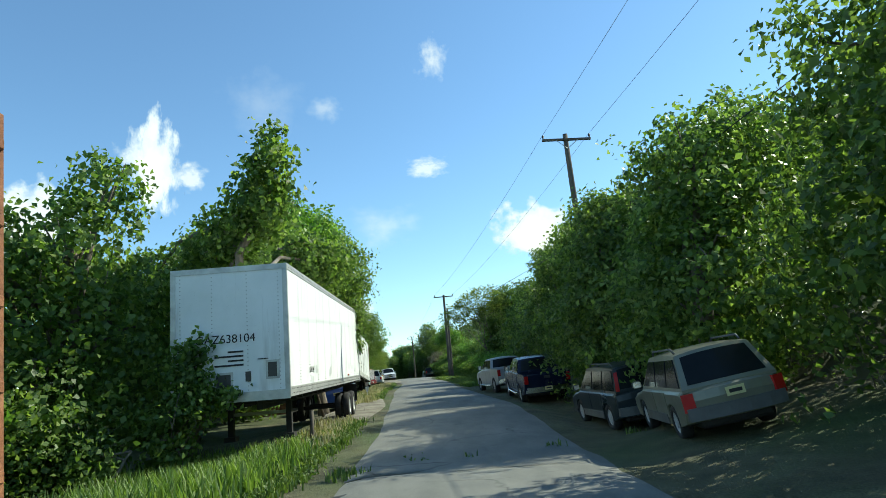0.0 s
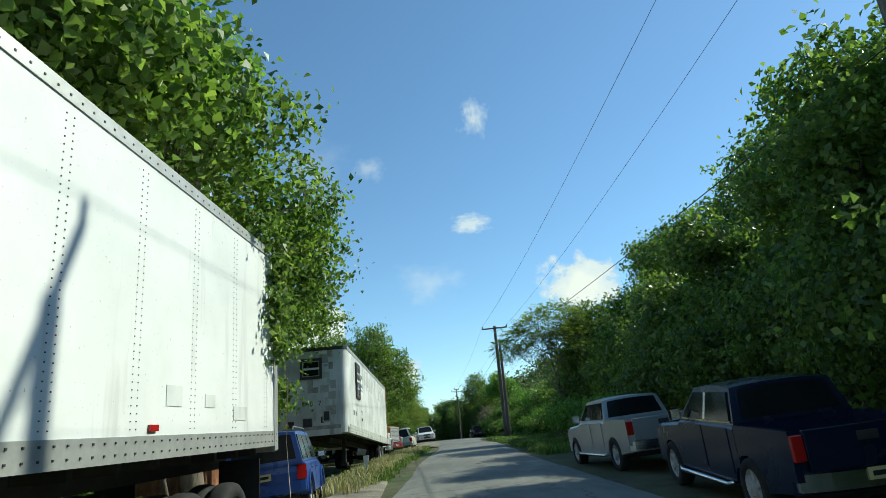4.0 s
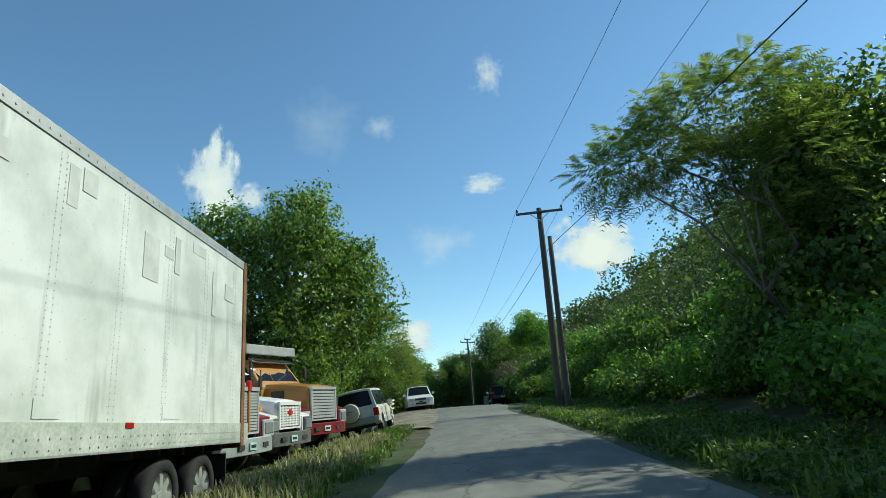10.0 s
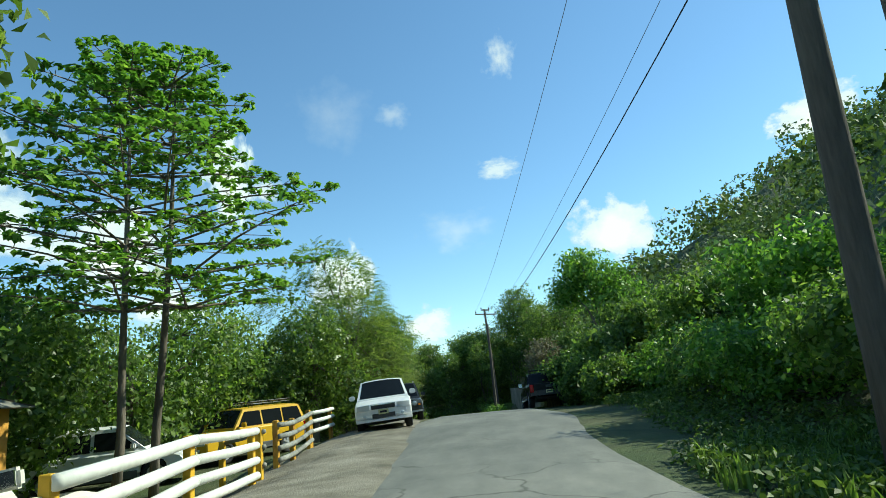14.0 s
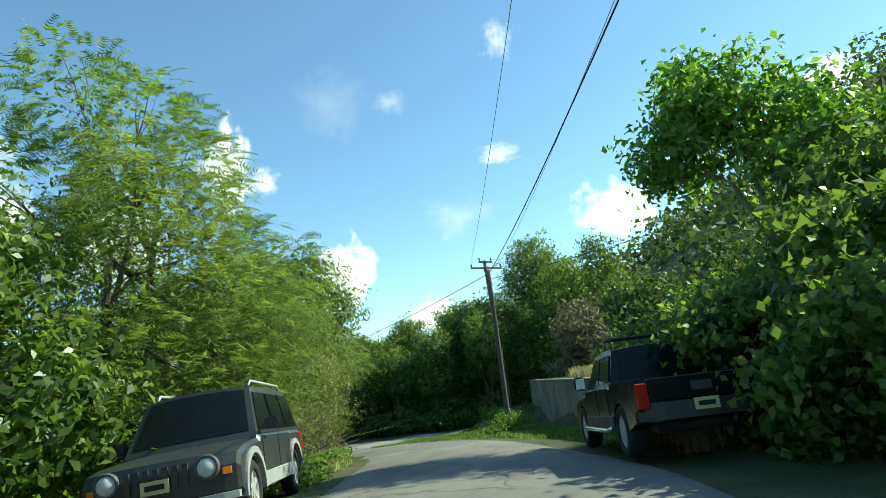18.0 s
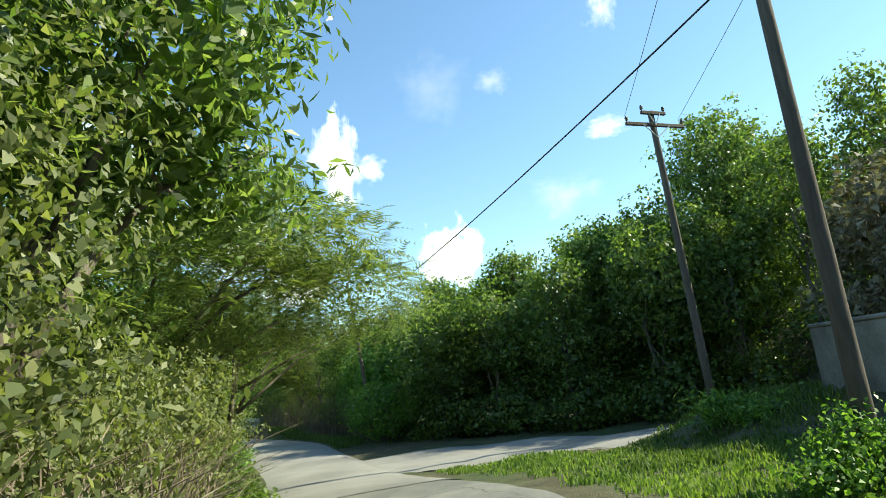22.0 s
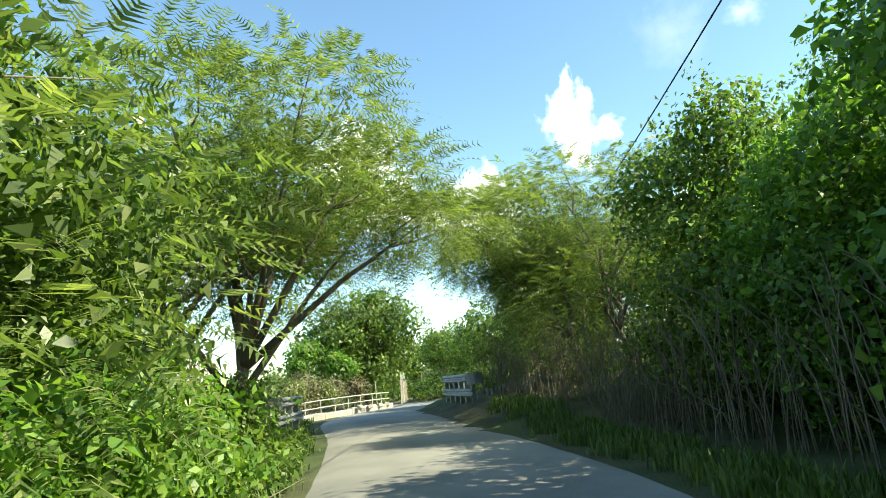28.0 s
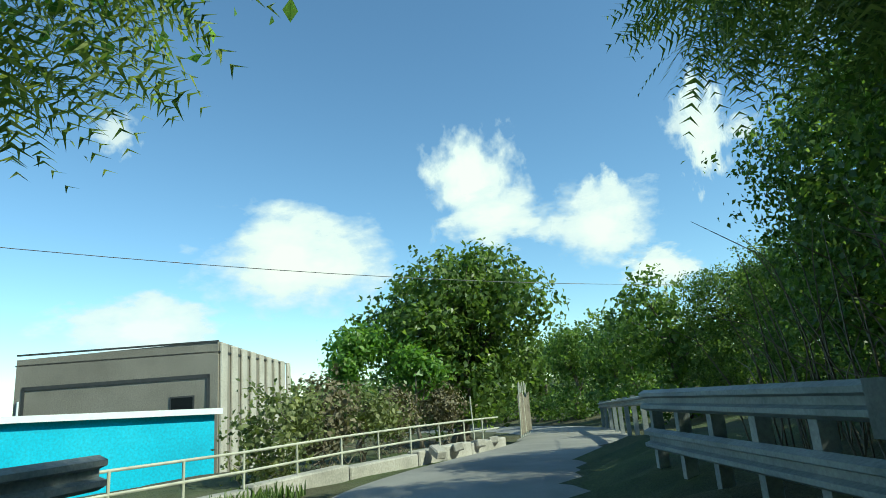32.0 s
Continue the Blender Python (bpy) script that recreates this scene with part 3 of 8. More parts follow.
# left side, first trailer: vines over old trees
plant("vine_covered_tree", -8.0, 10.8, [(1.0, -0.4, 6.9, 0.9, 0.9, 1.1), (0.2, -0.2, 5.4, 1.5, 1.5, 1.6), (-1.4, -1.2, 5.2, 1.2, 1.2, 1.3), (-2.6, -0.8, 4.6, 1.5, 1.5, 1.6), (-0.6, -1.0, 3.4, 1.7, 1.6, 2.0), (1.2, 0.2, 3.2, 1.3, 1.6, 2.2), (-2.6, 0.5, 2.4, 1.8, 1.8, 2.0), (0.2, -1.8, 1.6, 1.4, 1.2, 1.5)],
      LEAF_VINE, 15000, 0.15, 0.12, VINE, trunk=0.3, height=5.6, seed=1)
plant("vine_covered_tree", -7.0, 15.5, [(3.9, -4.6, 7.3, 0.6, 0.6, 1.0), (3.4, -4.0, 6.4, 0.85, 0.8, 0.9), (2.6, -3.1, 5.9, 1.0, 0.9, 0.8), (1.6, -2.0, 5.5, 1.1, 1.0, 0.9), (0.3, -0.6, 5.2, 1.4, 1.3, 1.2), (-1.6, 0.4, 4.9, 1.5, 1.4, 1.4), (2.6, 3.4, 6.6, 1.5, 1.6, 1.0), (1.0, 4.4, 6.9, 1.6, 1.6, 1.1), (3.4, 5.0, 6.5, 1.3, 1.4, 0.9)],
      LEAF_VINE, 19000, 0.15, 0.12, "leaning tree trunk draped with vines above the trailer", trunk=0.2, lean=(3.4, -4.0), height=6.4, seed=2)
plant("vine_covered_tree", -8.6, 6.4, [(0, 0, 3.2, 0.9, 0.9, 1.6), (-0.9, 0.4, 4.4, 0.9, 0.9, 1.1), (0.2, 0.4, 1.6, 0.9, 0.9, 1.2)], LEAF_BRIGHT, 3600, 0.2, 0.17, "big-leaved climber over a slim tree", trunk=0.1, height=4.2, seed=3)
plant("roadside_bush", -5.7, 9.0, [(-0.9, 0.0, 0.7, 0.8, 0.7, 0.6), (-1.9, -0.4, 1.2, 1.1, 1.0, 1.0)], LEAF_VINE, 4500, 0.12, 0.08, "dense green bush against the parked trailer", "bush", trunk=0.05, seed=4)
plant("broadleaf_tree", -4.6, 25.5, [(0.9, -2.2, 6.9, 1.6, 1.5, 1.1), (-0.3, -1.4, 7.5, 1.7, 1.7, 1.2), (-1.2, 0.4, 6.8, 2.0, 2.0, 1.6), (0.8, 1.2, 6.4, 1.7, 1.9, 1.3), (0.9, 3.6, 5.9, 1.2, 1.4, 1.1), (-0.2, 3.2, 6.4, 1.6, 1.8, 1.3), (-2.2, 3.0, 6.0, 1.8, 1.8, 1.6)],
      LEAF_VINE, 16000, 0.145, 0.09, "spreading broad-leaved tree overhanging the trailer roof", trunk=0.22, height=5.4, seed=5)
plant("broadleaf_tree", -6.9, 33.4, [(1.3, 3.2, 6.1, 1.3, 1.4, 0.8), (1.0, 1.2, 7.0, 1.8, 1.8, 1.3), (-0.5, -0.8, 6.9, 1.9, 1.9, 1.4), (-2.2, -1.5, 5.6, 1.9, 1.9, 1.6), (-1.5, 1.2, 7.4, 1.7, 1.7, 1.2), (1.2, -1.8, 5.0, 1.5, 1.5, 1.2), (-2.8, 1.5, 4.4, 1.6, 1.6, 1.3), (0.9, -0.6, 3.0, 1.0, 1.0, 0.7)],
      LEAF_VINE, 19000, 0.14, 0.088, "broad-leaved roadside tree with a forked grey trunk", trunk=0.2, height=4.4, seed=6)
# part of the crown in a lighter leaf colour, standing in for sun on it
plant("bright_climber", -4.4, 24.4, [(0.4, -1.9, 7.5, 1.3, 1.2, 0.9), (-0.6, -1.2, 8.0, 1.4, 1.3, 1.0), (-0.6, -2.6, 8.2, 1.5, 1.4, 0.9), (0.1, -3.6, 7.7, 1.2, 1.2, 0.8), (-1.8, -2.0, 8.6, 1.4, 1.4, 0.9)],
      LEAF_BRIGHT, 9000, 0.15, 0.1, "lighter green leaves standing in for sun on a tree top", trunk=0.05, height=7.0, seed=61)
plant("broadleaf_tree", -13.5, 30.0, cluster(R(7), 0, 0, 5.0, 4.5, 5.0, 3.4, 7, 0.5), LEAF_BROAD, 9000, 0.26, 0.16, "dense dark tree behind the container", trunk=0.25, seed=7)
plant("vine_covered_tree", -13.0, 20.0, cluster(R(8), 0, 0, 4.6, 4.0, 5.5, 3.6, 7, 0.5), LEAF_VINE, 9000, 0.26, 0.2, VINE, trunk=0.25, seed=8)

# left side, beyond the second trailer
plant("vine_covered_tree", -8.4, 63.8, [(0.5, 0, 8.8, 1.5, 1.5, 1.7), (0.2, 0.5, 6.6, 2.2, 2.4, 2.2), (1.0, 1.6, 5.0, 2.1, 2.6, 2.2), (-1.6, 0.4, 5.6, 2.2, 2.2, 2.4), (-0.6, 4.4, 2.8, 1.6, 2.0, 2.2), (-2.8, 1.0, 3.6, 2.4, 2.4, 2.6), (-4.0, 1.0, 6.2, 1.8, 1.8, 1.6), (2.5, 2.2, 5.8, 1.4, 1.5, 1.7), (2.0, 1.6, 7.4, 1.5, 1.5, 1.3), (-2.6, 0.2, 8.4, 1.9, 1.8, 1.6), (-4.8, 0.6, 7.8, 1.7, 1.8, 1.6), (0.5, -1.3, 2.9, 1.5, 1.1, 2.2), (0.9, -1.0, 8.0, 1.5, 1.4, 1.5)],
      LEAF_VINE, 50000, 0.15, 0.09, "tall tree shrouded in vines behind the parked trucks", trunk=0.35, height=7.5, seed=9)
plant("broadleaf_tree", -14.5, 59.0, cluster(R(10), 0, 0, 4.4, 3.6, 4.0, 3.0, 6, 0.5), LEAF_BROAD, 8000, 0.26, 0.16, "dark broad-leaved tree behind the trucks", trunk=0.25, seed=10)


def tiered_tree(x, y, seed):
    """A tree with flat tiers of branches and large leaves in rosettes at their ends."""
    rnd = R(seed)
    ob = empty("tiered_tree", Matrix.Translation((x, y, ground_at(x, y) - 0.05)), "young tree with flat tiers of branches and large glossy leaves", "tree")
    bm = bmesh.new()
    tips, ways = [], []
    for sx, sy, tx, ty in ((0, 0, 0.15, -0.1), (0.6, 0.5, 0.9, 0.3)):
        h = 10.5
        tube(bm, [(sx, sy, 0), (sx * 0.9 + 0.1, sy, 1.5), (tx, ty, 3.2), (tx * 1.2, ty, 6.4), (tx * 1.3, ty, h)], [0.12, 0.1, 0.085, 0.06, 0.015], 8)
        for tier, z in enumerate((4.3, 5.1, 5.9, 6.8, 7.7, 8.6, 9.5, 10.2)):
            reach = (3.4, 4.2, 4.4, 4.2, 3.7, 3.0, 2.3, 1.5)[tier]
            for k in range(5):
                a = 2 * math.pi * (k + 0.37 * tier + 0.2 * rnd.rand()) / 5
                ln = reach * (0.65 + 0.45 * rnd.rand())
                c = Vector((tx + (sx if tier < 2 else 0), ty, z))
                w = Vector((math.cos(a), math.sin(a), 0.13))
                e = c + w * ln
                tube(bm, [c, c + w * ln * 0.5 + Vector((0, 0, 0.12)), e], [0.035, 0.024, 0.008], 5, False)
                for u in (0.35, 0.5, 0.62, 0.75, 0.88, 1.0):
                    for s in (-1, 0, 1):
                        if u == 1.0 or s:
                            q = c + w * ln * u + Vector((-w.y, w.x, 0.05)) * s * (0.25 + 0.5 * rnd.rand()) * (1.2 - 0.5 * u)
                            tips.append(q)
                            tube(bm, [c + w * ln * u * 0.93 + Vector((0, 0, 0.05)), q], [0.01, 0.005], 4, False)
    part("trunk", bm, BARK, ob, smooth=True)
    c, nr = [], []
    for q in tips:
        for k in range(10):
            a = rnd.rand() * 6.283
            c.append((q.x + 0.12 * math.cos(a), q.y + 0.12 * math.sin(a), q.z + 0.05 + 0.05 * rnd.rand()))
            nr.append((0.5 * math.cos(a), 0.5 * math.sin(a), 1.0))
    v, f = leaf_cards(np.array(c), np.array(nr), 0.22, 0.125, rnd, 0.1, 0.45)
    linked("crown", mesh_of("crown", v, f, LEAF_BRIGHT), ob)
    return ob


tiered_tree(-10.4, 77.0, 12)
# thin creeper against the trailer's side; its leaves also stand in for leaf shadow
plant("hanging_creeper", -2.6, 23.7, [(0.02, 0.0, 4.75, 0.05, 0.26, 0.3), (0.02, -0.1, 4.2, 0.05, 0.26, 0.4), (0.02, -0.2, 3.5, 0.05, 0.2, 0.4), (0.02, -0.7, 4.75, 0.05, 0.4, 0.16), (0.02, -0.05, 3.0, 0.05, 0.12, 0.3)],
      LEAF_BROAD, 620, 0.1, 0.075, "dark creeper leaves flat on the trailer's side, also for leaf shadow", "bush", trunk=0.006, height=4.6, seed=18)
plant("hanging_creeper", -4.95, 9.75, [(0.2, 0.25, 2.9, 0.4, 0.16, 0.4), (0.1, 0.2, 2.35, 0.5, 0.22, 0.45), (0.1, 0.1, 1.7, 0.5, 0.3, 0.55), (0.8, 0.3, 1.9, 0.25, 0.15, 0.3), (-0.3, 0.0, 1.0, 0.5, 0.4, 0.7)], LEAF_VINE, 2200, 0.13, 0.09, "dark creeper climbing the trailer's nose", "bush", trunk=0.03, height=1.6, seed=17)
# left side, behind the fence and along the thicket
for i, (x, y, h, w) in enumerate([(-14.5, 84.0, 7.0, 4.0), (-10.5, 91.5, 6.2, 3.2), (-16.0, 92.0, 6.5, 4.5), (-13.6, 76.5, 6.6, 3.2), (-19.0, 80.0, 6.0, 4.5)]):
    plant("broadleaf_tree", x, y, cluster(R(20 + i), 0, 0, h * 0.52, w, w, h * 0.5, 7, 0.5), LEAF_BROAD if i % 2 else LEAF_VINE, 14000, 0.16, 0.09,
          "dense green tree behind the yellow and white fence", trunk=0.16, seed=20 + i)
plant("feathery_tree", -9.6, 95.2, [(0.8, -0.4, 6.3, 1.1, 1.1, 1.3), (0.3, 0.5, 4.9, 1.8, 1.8, 1.5), (1.2, 2.2, 4.2, 1.6, 1.9, 1.4), (-1.5, 0.4, 4.0, 1.8, 1.8, 1.9), (1.4, 0.2, 2.5, 1.5, 1.9, 1.6), (0.9, 3.4, 2.4, 1.5, 1.6, 1.7), (-0.6, -1.8, 2.6, 1.6, 1.4, 2.0)],
      LEAF_FROND, 5200, 0.12, 0.045, "tall feathery-leaved tree leaning over a parked car", trunk=0.14, height=5.2, seed=30, kind="frond", fronds=0.5)
plant("feathery_tree", -10.6, 97.8, [(-0.6, -1.8, 9.6, 1.2, 1.2, 1.2), (-2.4, -1.8, 7.4, 1.9, 1.9, 1.7), (0.3, -0.6, 9.2, 1.3, 1.3, 1.2), (0.6, 0, 8.0, 1.7, 1.7, 1.3), (0.2, 0.8, 6.6, 2.2, 2.4, 1.6), (1.4, 1.8, 5.4, 1.9, 2.2, 1.5), (-1.6, 0.4, 5.6, 2.2, 2.2, 1.9), (1.2, -1.4, 6.0, 1.8, 1.8, 1.6), (1.6, 3.2, 4.4, 1.5, 1.7, 1.3)],
      LEAF_VINE, 5200, 0.12, 0.05, "tall feathery-leaved tree crowning the thicket", trunk=0.14, height=6.0, seed=29, kind="frond", fronds=0.5)
plant("thicket", -10.0, 100.5, [(1.2, 0, 2.6, 1.8, 2.2, 2.3), (0.6, 2.6, 2.9, 1.8, 1.9, 2.5), (-0.8, 0.8, 3.3, 2.0, 2.4, 2.4), (0.9, 4.2, 2.4, 1.5, 1.6, 2.3), (1.2, -1.6, 1.7, 1.5, 1.6, 1.7)],
      LEAF_DUSTY, 44000, 0.075, 0.034, "dense thicket of dusty leaves and dry stems at the road's edge", "bush", trunk=0.03, stems=170, seed=31)
plant("thicket", -9.9, 100.0, [(0.4, 0, 4.4, 1.6, 2.2, 1.3), (0.2, 3.4, 4.3, 1.5, 1.8, 1.2), (-1.2, 1.2, 4.8, 1.6, 2.0, 1.2)], LEAF_FROND, 1100, 0.1, 0.035,
      "feathery saplings rising out of the thicket", "bush", trunk=0.06, stems=60, seed=32, kind="frond", fronds=0.4)
plant("mango_tree", -10.9, 106.5, [(0.9, 0.4, 7.1, 1.4, 1.5, 1.0), (-0.8, 0.2, 6.9, 1.6, 1.8, 1.1), (1.7, 0.8, 5.6, 1.5, 1.6, 1.3), (0.6, 0.8, 5.9, 1.8, 2.0, 1.5), (0.9, 2.0, 4.6, 1.3, 1.5, 1.0), (-1.2, 0.4, 4.6, 2.0, 2.2, 1.8), (0.6, -1.4, 4.4, 1.7, 1.6, 1.5)],
      LEAF_MANGO, 13500, 0.2, 0.055, "dark glossy mango tree leaning over the road", trunk=0.2, height=3.8, seed=33)
plant("thicket", -12.3, 107.9, [(0.5, 0, 1.5, 1.2, 1.6, 1.5), (-0.3, 2.4, 1.5, 1.3, 1.8, 1.5), (-2.0, 4.6, 1.5, 1.4, 1.8, 1.6)], LEAF_DUSTY, 26000, 0.075, 0.034,
      "low thicket of dusty leaves and stems under the trees", "bush", trunk=0.03, stems=150, seed=34)
plant("feathery_tree", -15.5, 112.7, [(-0.6, -2.0, 6.4, 2.0, 2.0, 1.1), (1.6, 0.2, 6.7, 1.8, 1.8, 0.9), (2.0, 1.6, 4.6, 2.2, 2.2, 1.0), (3.6, 3.6, 4.7, 1.8, 2.0, 0.8), (0.4, 0.2, 4.8, 2.4, 2.4, 1.3), (1.2, 2.8, 5.8, 2.2, 2.2, 1.0), (-1.4, 2.0, 4.6, 2.2, 2.4, 1.5), (0.6, -2.0, 3.8, 1.8, 1.8, 1.3), (-2.6, 4.4, 4.2, 2.2, 2.2, 1.8), (3.9, 0.6, 5.8, 1.2, 1.2, 0.6), (4.2, 2.2, 5.6, 1.1, 1.3, 0.6)],
      LEAF_FROND, 11200, 0.13, 0.048, "wide feathery-leaved tree arching over the road", trunk=0.16, height=3.8, seed=35, kind="frond", fronds=0.62)
plant("thicket", -16.9, 113.9, [(0.4, -1.2, 1.4, 1.2, 1.4, 1.5), (-0.6, 1.2, 1.8, 1.3, 1.6, 1.8), (-2.2, 3.4, 1.8, 1.4, 1.8, 1.9), (-1.6, -1.4, 2.4, 1.8, 2.2, 2.0)], LEAF_DUSTY, 30000, 0.08, 0.036,
      "tangle of stems and small leaves below the arching tree", "bush", trunk=0.05, stems=180, seed=36)
plant("roadside_bush", -18.7, 118.7, [(0, 0, 0.7, 0.9, 1.0, 0.75), (-0.9, 1.2, 0.8, 0.9, 1.0, 0.8), (-0.2, -1.2, 0.6, 0.8, 0.8, 0.7)], LEAF_BRIGHT, 7000, 0.1, 0.055, "low bright green bush at the road's edge", "bush", trunk=0.03, seed=37)
plant("vine_covered_tree", -21.7, 119.9, [(0.6, 0.4, 6.4, 1.4, 1.4, 1.2), (-0.2, -0.4, 5.2, 1.8, 1.8, 1.6), (-1.6, 0.6, 4.6, 1.8, 1.8, 1.8), (1.2, 1.0, 5.2, 1.1, 1.1, 0.9), (0.0, 0.4, 3.2, 1.4, 1.4, 1.4), (3.3, 2.0, 4.9, 0.55, 0.5, 0.45), (3.1, 2.2, 4.2, 0.6, 0.55, 0.6), (2.2, 1.4, 5.2, 0.8, 0.8, 0.6), (1.4, -1.6, 5.4, 1.6, 1.6, 1.0)], LEAF_BRIGHT, 9500, 0.16, 0.09,
      "leaning tree hung with creepers and dry twigs", trunk=0.2, height=4.6, seed=38)
plant("feathery_tree", -24.5, 125.5, [(0, 0, 2.6, 1.8, 1.8, 1.5), (-1.4, 1.6, 3.2, 1.8, 1.8, 1.6), (0.2, 2.4, 2.4, 1.5, 1.6, 1.5), (-0.4, 0.6, 4.4, 1.6, 1.6, 1.0)], LEAF_FROND, 1500, 0.12, 0.04,
      "feathery-leaved tree behind the verge", trunk=0.1, seed=39, kind="frond")
plant("roadside_bush", -24.0, 127.4, [(0, 0, 0.8, 1.0, 1.0, 0.85), (-1.2, 1.2, 0.9, 1.0, 1.2, 0.9), (-2.6, 2.6, 0.9, 1.1, 1.2, 0.9), (1.0, -1.4, 0.7, 0.9, 0.9, 0.7)], LEAF_BRIGHT, 9000, 0.1, 0.055, "low bright green bushes on the verge", "bush", trunk=0.03, stems=40, seed=40)
plant("feathery_tree", -32.3, 134.6, [(2.2, -2.6, 6.4, 2.2, 2.2, 1.1), (3.6, -0.6, 6.6, 1.8, 1.8, 0.9), (3.9, 2.2, 4.6, 1.3, 1.4, 0.6), (2.8, 1.0, 5.6, 2.3, 2.3, 0.9), (1.4, 3.0, 5.2, 2.2, 2.2, 0.9), (0.8, -1.0, 5.6, 2.5, 2.5, 1.1), (-1.8, 0.4, 5.4, 2.4, 2.4, 1.2), (0.2, 1.2, 6.6, 2.4, 2.4, 1.0), (-0.6, -2.8, 4.6, 2.2, 2.0, 1.2), (-2.8, 3.2, 4.6, 2.0, 2.0, 1.2)],
      LEAF_FROND, 9500, 0.13, 0.042, "large feathery-leaved tree with forked limbs at the road's edge", trunk=0.19, height=4.0, seed=41, kind="frond", fronds=0.62)
plant("roadside_bush", -31.4, 134.0, [(-0.4, 0.1, 0.9, 0.8, 0.8, 0.9), (-1.6, 0.7, 0.9, 1.1, 1.1, 0.9), (-0.9, -2.4, 0.8, 1.1, 1.0, 0.8)], LEAF_VINE, 9000, 0.09, 0.05, "green bush round the foot of the forked tree", "bush", trunk=0.03, stems=40, seed=42)
plant("thicket", -29.5, 130.0, [(0, 0, 1.5, 1.5, 1.6, 1.4), (-2.2, -1.2, 1.8, 1.8, 1.8, 1.8), (-0.6, -2.6, 2.4, 1.8, 1.8, 2.0), (-3.0, 1.6, 1.7, 1.6, 1.6, 1.7)], LEAF_VINE, 17000, 0.1, 0.055, "green thicket below the verge", "bush", trunk=0.05, stems=60, seed=43)

plant("broadleaf_tree", -33.8, 133.6, [(-0.8, 5.0, 6.4, 1.6, 1.6, 1.0), (0.2, 5.6, 6.9, 1.5, 1.5, 1.0), (-1.8, 3.6, 6.4, 1.8, 1.8, 1.2), (-2.4, 5.4, 5.6, 1.5, 1.5, 0.9), (-1.2, 1.6, 6.8, 1.9, 1.9, 1.3)], LEAF_BRIGHT, 8500, 0.16, 0.1,
      "broad-leaved tree reaching over the road by the railing", trunk=0.16, height=5.0, seed=44)
for i in range(12):
    s_at = 180 + 5.5 * i
    k = int(np.searchsorted(LS, s_at))
    o = LINE[k, 4] + 3.2 + 1.6 * R(600 + i).rand()
    h = 6.5 + 1.8 * R(640 + i).rand()
    plant("roadside_tree", float(LINE[k, 0] + LT[k, 1] * o), float(LINE[k, 1] - LT[k, 0] * o), cluster(R(620 + i), 0, 0, h * 0.58, 2.6, 2.8, h * 0.4, 7, 0.5) + [(0, 0, 1.2, 2.0, 2.2, 1.3)], (LEAF_BROAD, LEAF_VINE)[i % 2], 5500, 0.24, 0.15,
          "dense tree lining the far stretch of road", trunk=0.14, height=h * 0.6, seed=620 + i, plain=True, group="trees along the far road")
# far end: a big round tree, two light green ones and scrub along the fence
plant("round_crowned_tree", -51.6, 156.4, cluster(R(50), 0, 0, 4.7, 4.3, 4.3, 3.6, 12, 0.42) + [(0.5, -0.5, 2.2, 2.6, 2.6, 1.4)], LEAF_BROAD, 20000, 0.25, 0.15, "large dark tree with a dense round crown", trunk=0.35, height=3.6, seed=50)
plant("light_green_tree", -51.0, 151.0, cluster(R(51), 0, 0, 3.3, 1.3, 1.3, 1.2, 5, 0.5), LEAF_BRIGHT, 2600, 0.2, 0.1, "slim light green tree beyond the pipe railing", trunk=0.09, height=3.2, seed=51)
plant("light_green_tree", -49.3, 152.6, cluster(R(52), 0, 0, 2.8, 0.9, 0.9, 1.1, 4, 0.5), LEAF_BRIGHT, 1800, 0.2, 0.1, "slim light green tree beyond the pipe railing", trunk=0.08, height=2.8, seed=52)
for i, (x, y) in enumerate([(-45.5, 146.5), (-46.6, 148.4), (-47.6, 150.4), (-44.2, 145.0), (-48.8, 153.5)]):
    plant("dry_shrub", x, y, cluster(R(55 + i), 0, 0, 1.3, 1.1, 1.1, 1.0, 4, 0.55), LEAF_DUSTY if i % 2 else LEAF_DRY, 1800, 0.13, 0.07, "half-dry shrub behind the pipe railing", "bush", trunk=0.04, stems=30, seed=55 + i)

# right side
LEFT_BACK = [(-19, 2), (-23, 8), (-20, 14), (-24, 22), (-21, 38), (-25, 45), (-22, 52), (-27, 60), (-23, 67), (-25, 74), (-26, 84), (-23, 90), (-22, 98), (-17, 103), (-21, 108), (-26, 114), (-30, 121), (-19, 97), (-36, 126), (-17, 109), (-33, 129.5), (-38, 134), (-14.2, 101.2), (-13.8, 105.0)]
for i, (x, y) in enumerate(LEFT_BACK):
    rnd = R(300 + i)
    h = 5.2 + 2.2 * rnd.rand() + (0.6 if y > 98 else 0)
    plant("background_tree", x, y, cluster(rnd, 0, 0, h * 0.55, 3.6, 3.8, h * 0.42, 6, 0.5) + [(0, 0, h * 0.22, 2.6, 2.8, h * 0.24)], (LEAF_VINE, LEAF_BROAD, LEAF_DUSTY)[i % 3], 24000 if x > -16 or y > 125 else 11000 if y > 95 else 3800, 0.09 if x > -16 or y > 125 else 0.16 if y > 95 else 0.32, 0.055 if x > -16 or y > 125 else 0.11 if y > 95 else 0.24,
          "leafy tree in the scrub behind the roadside", trunk=0.16, height=h * 0.55, seed=300 + i, plain=True, group="scrub trees behind the road")

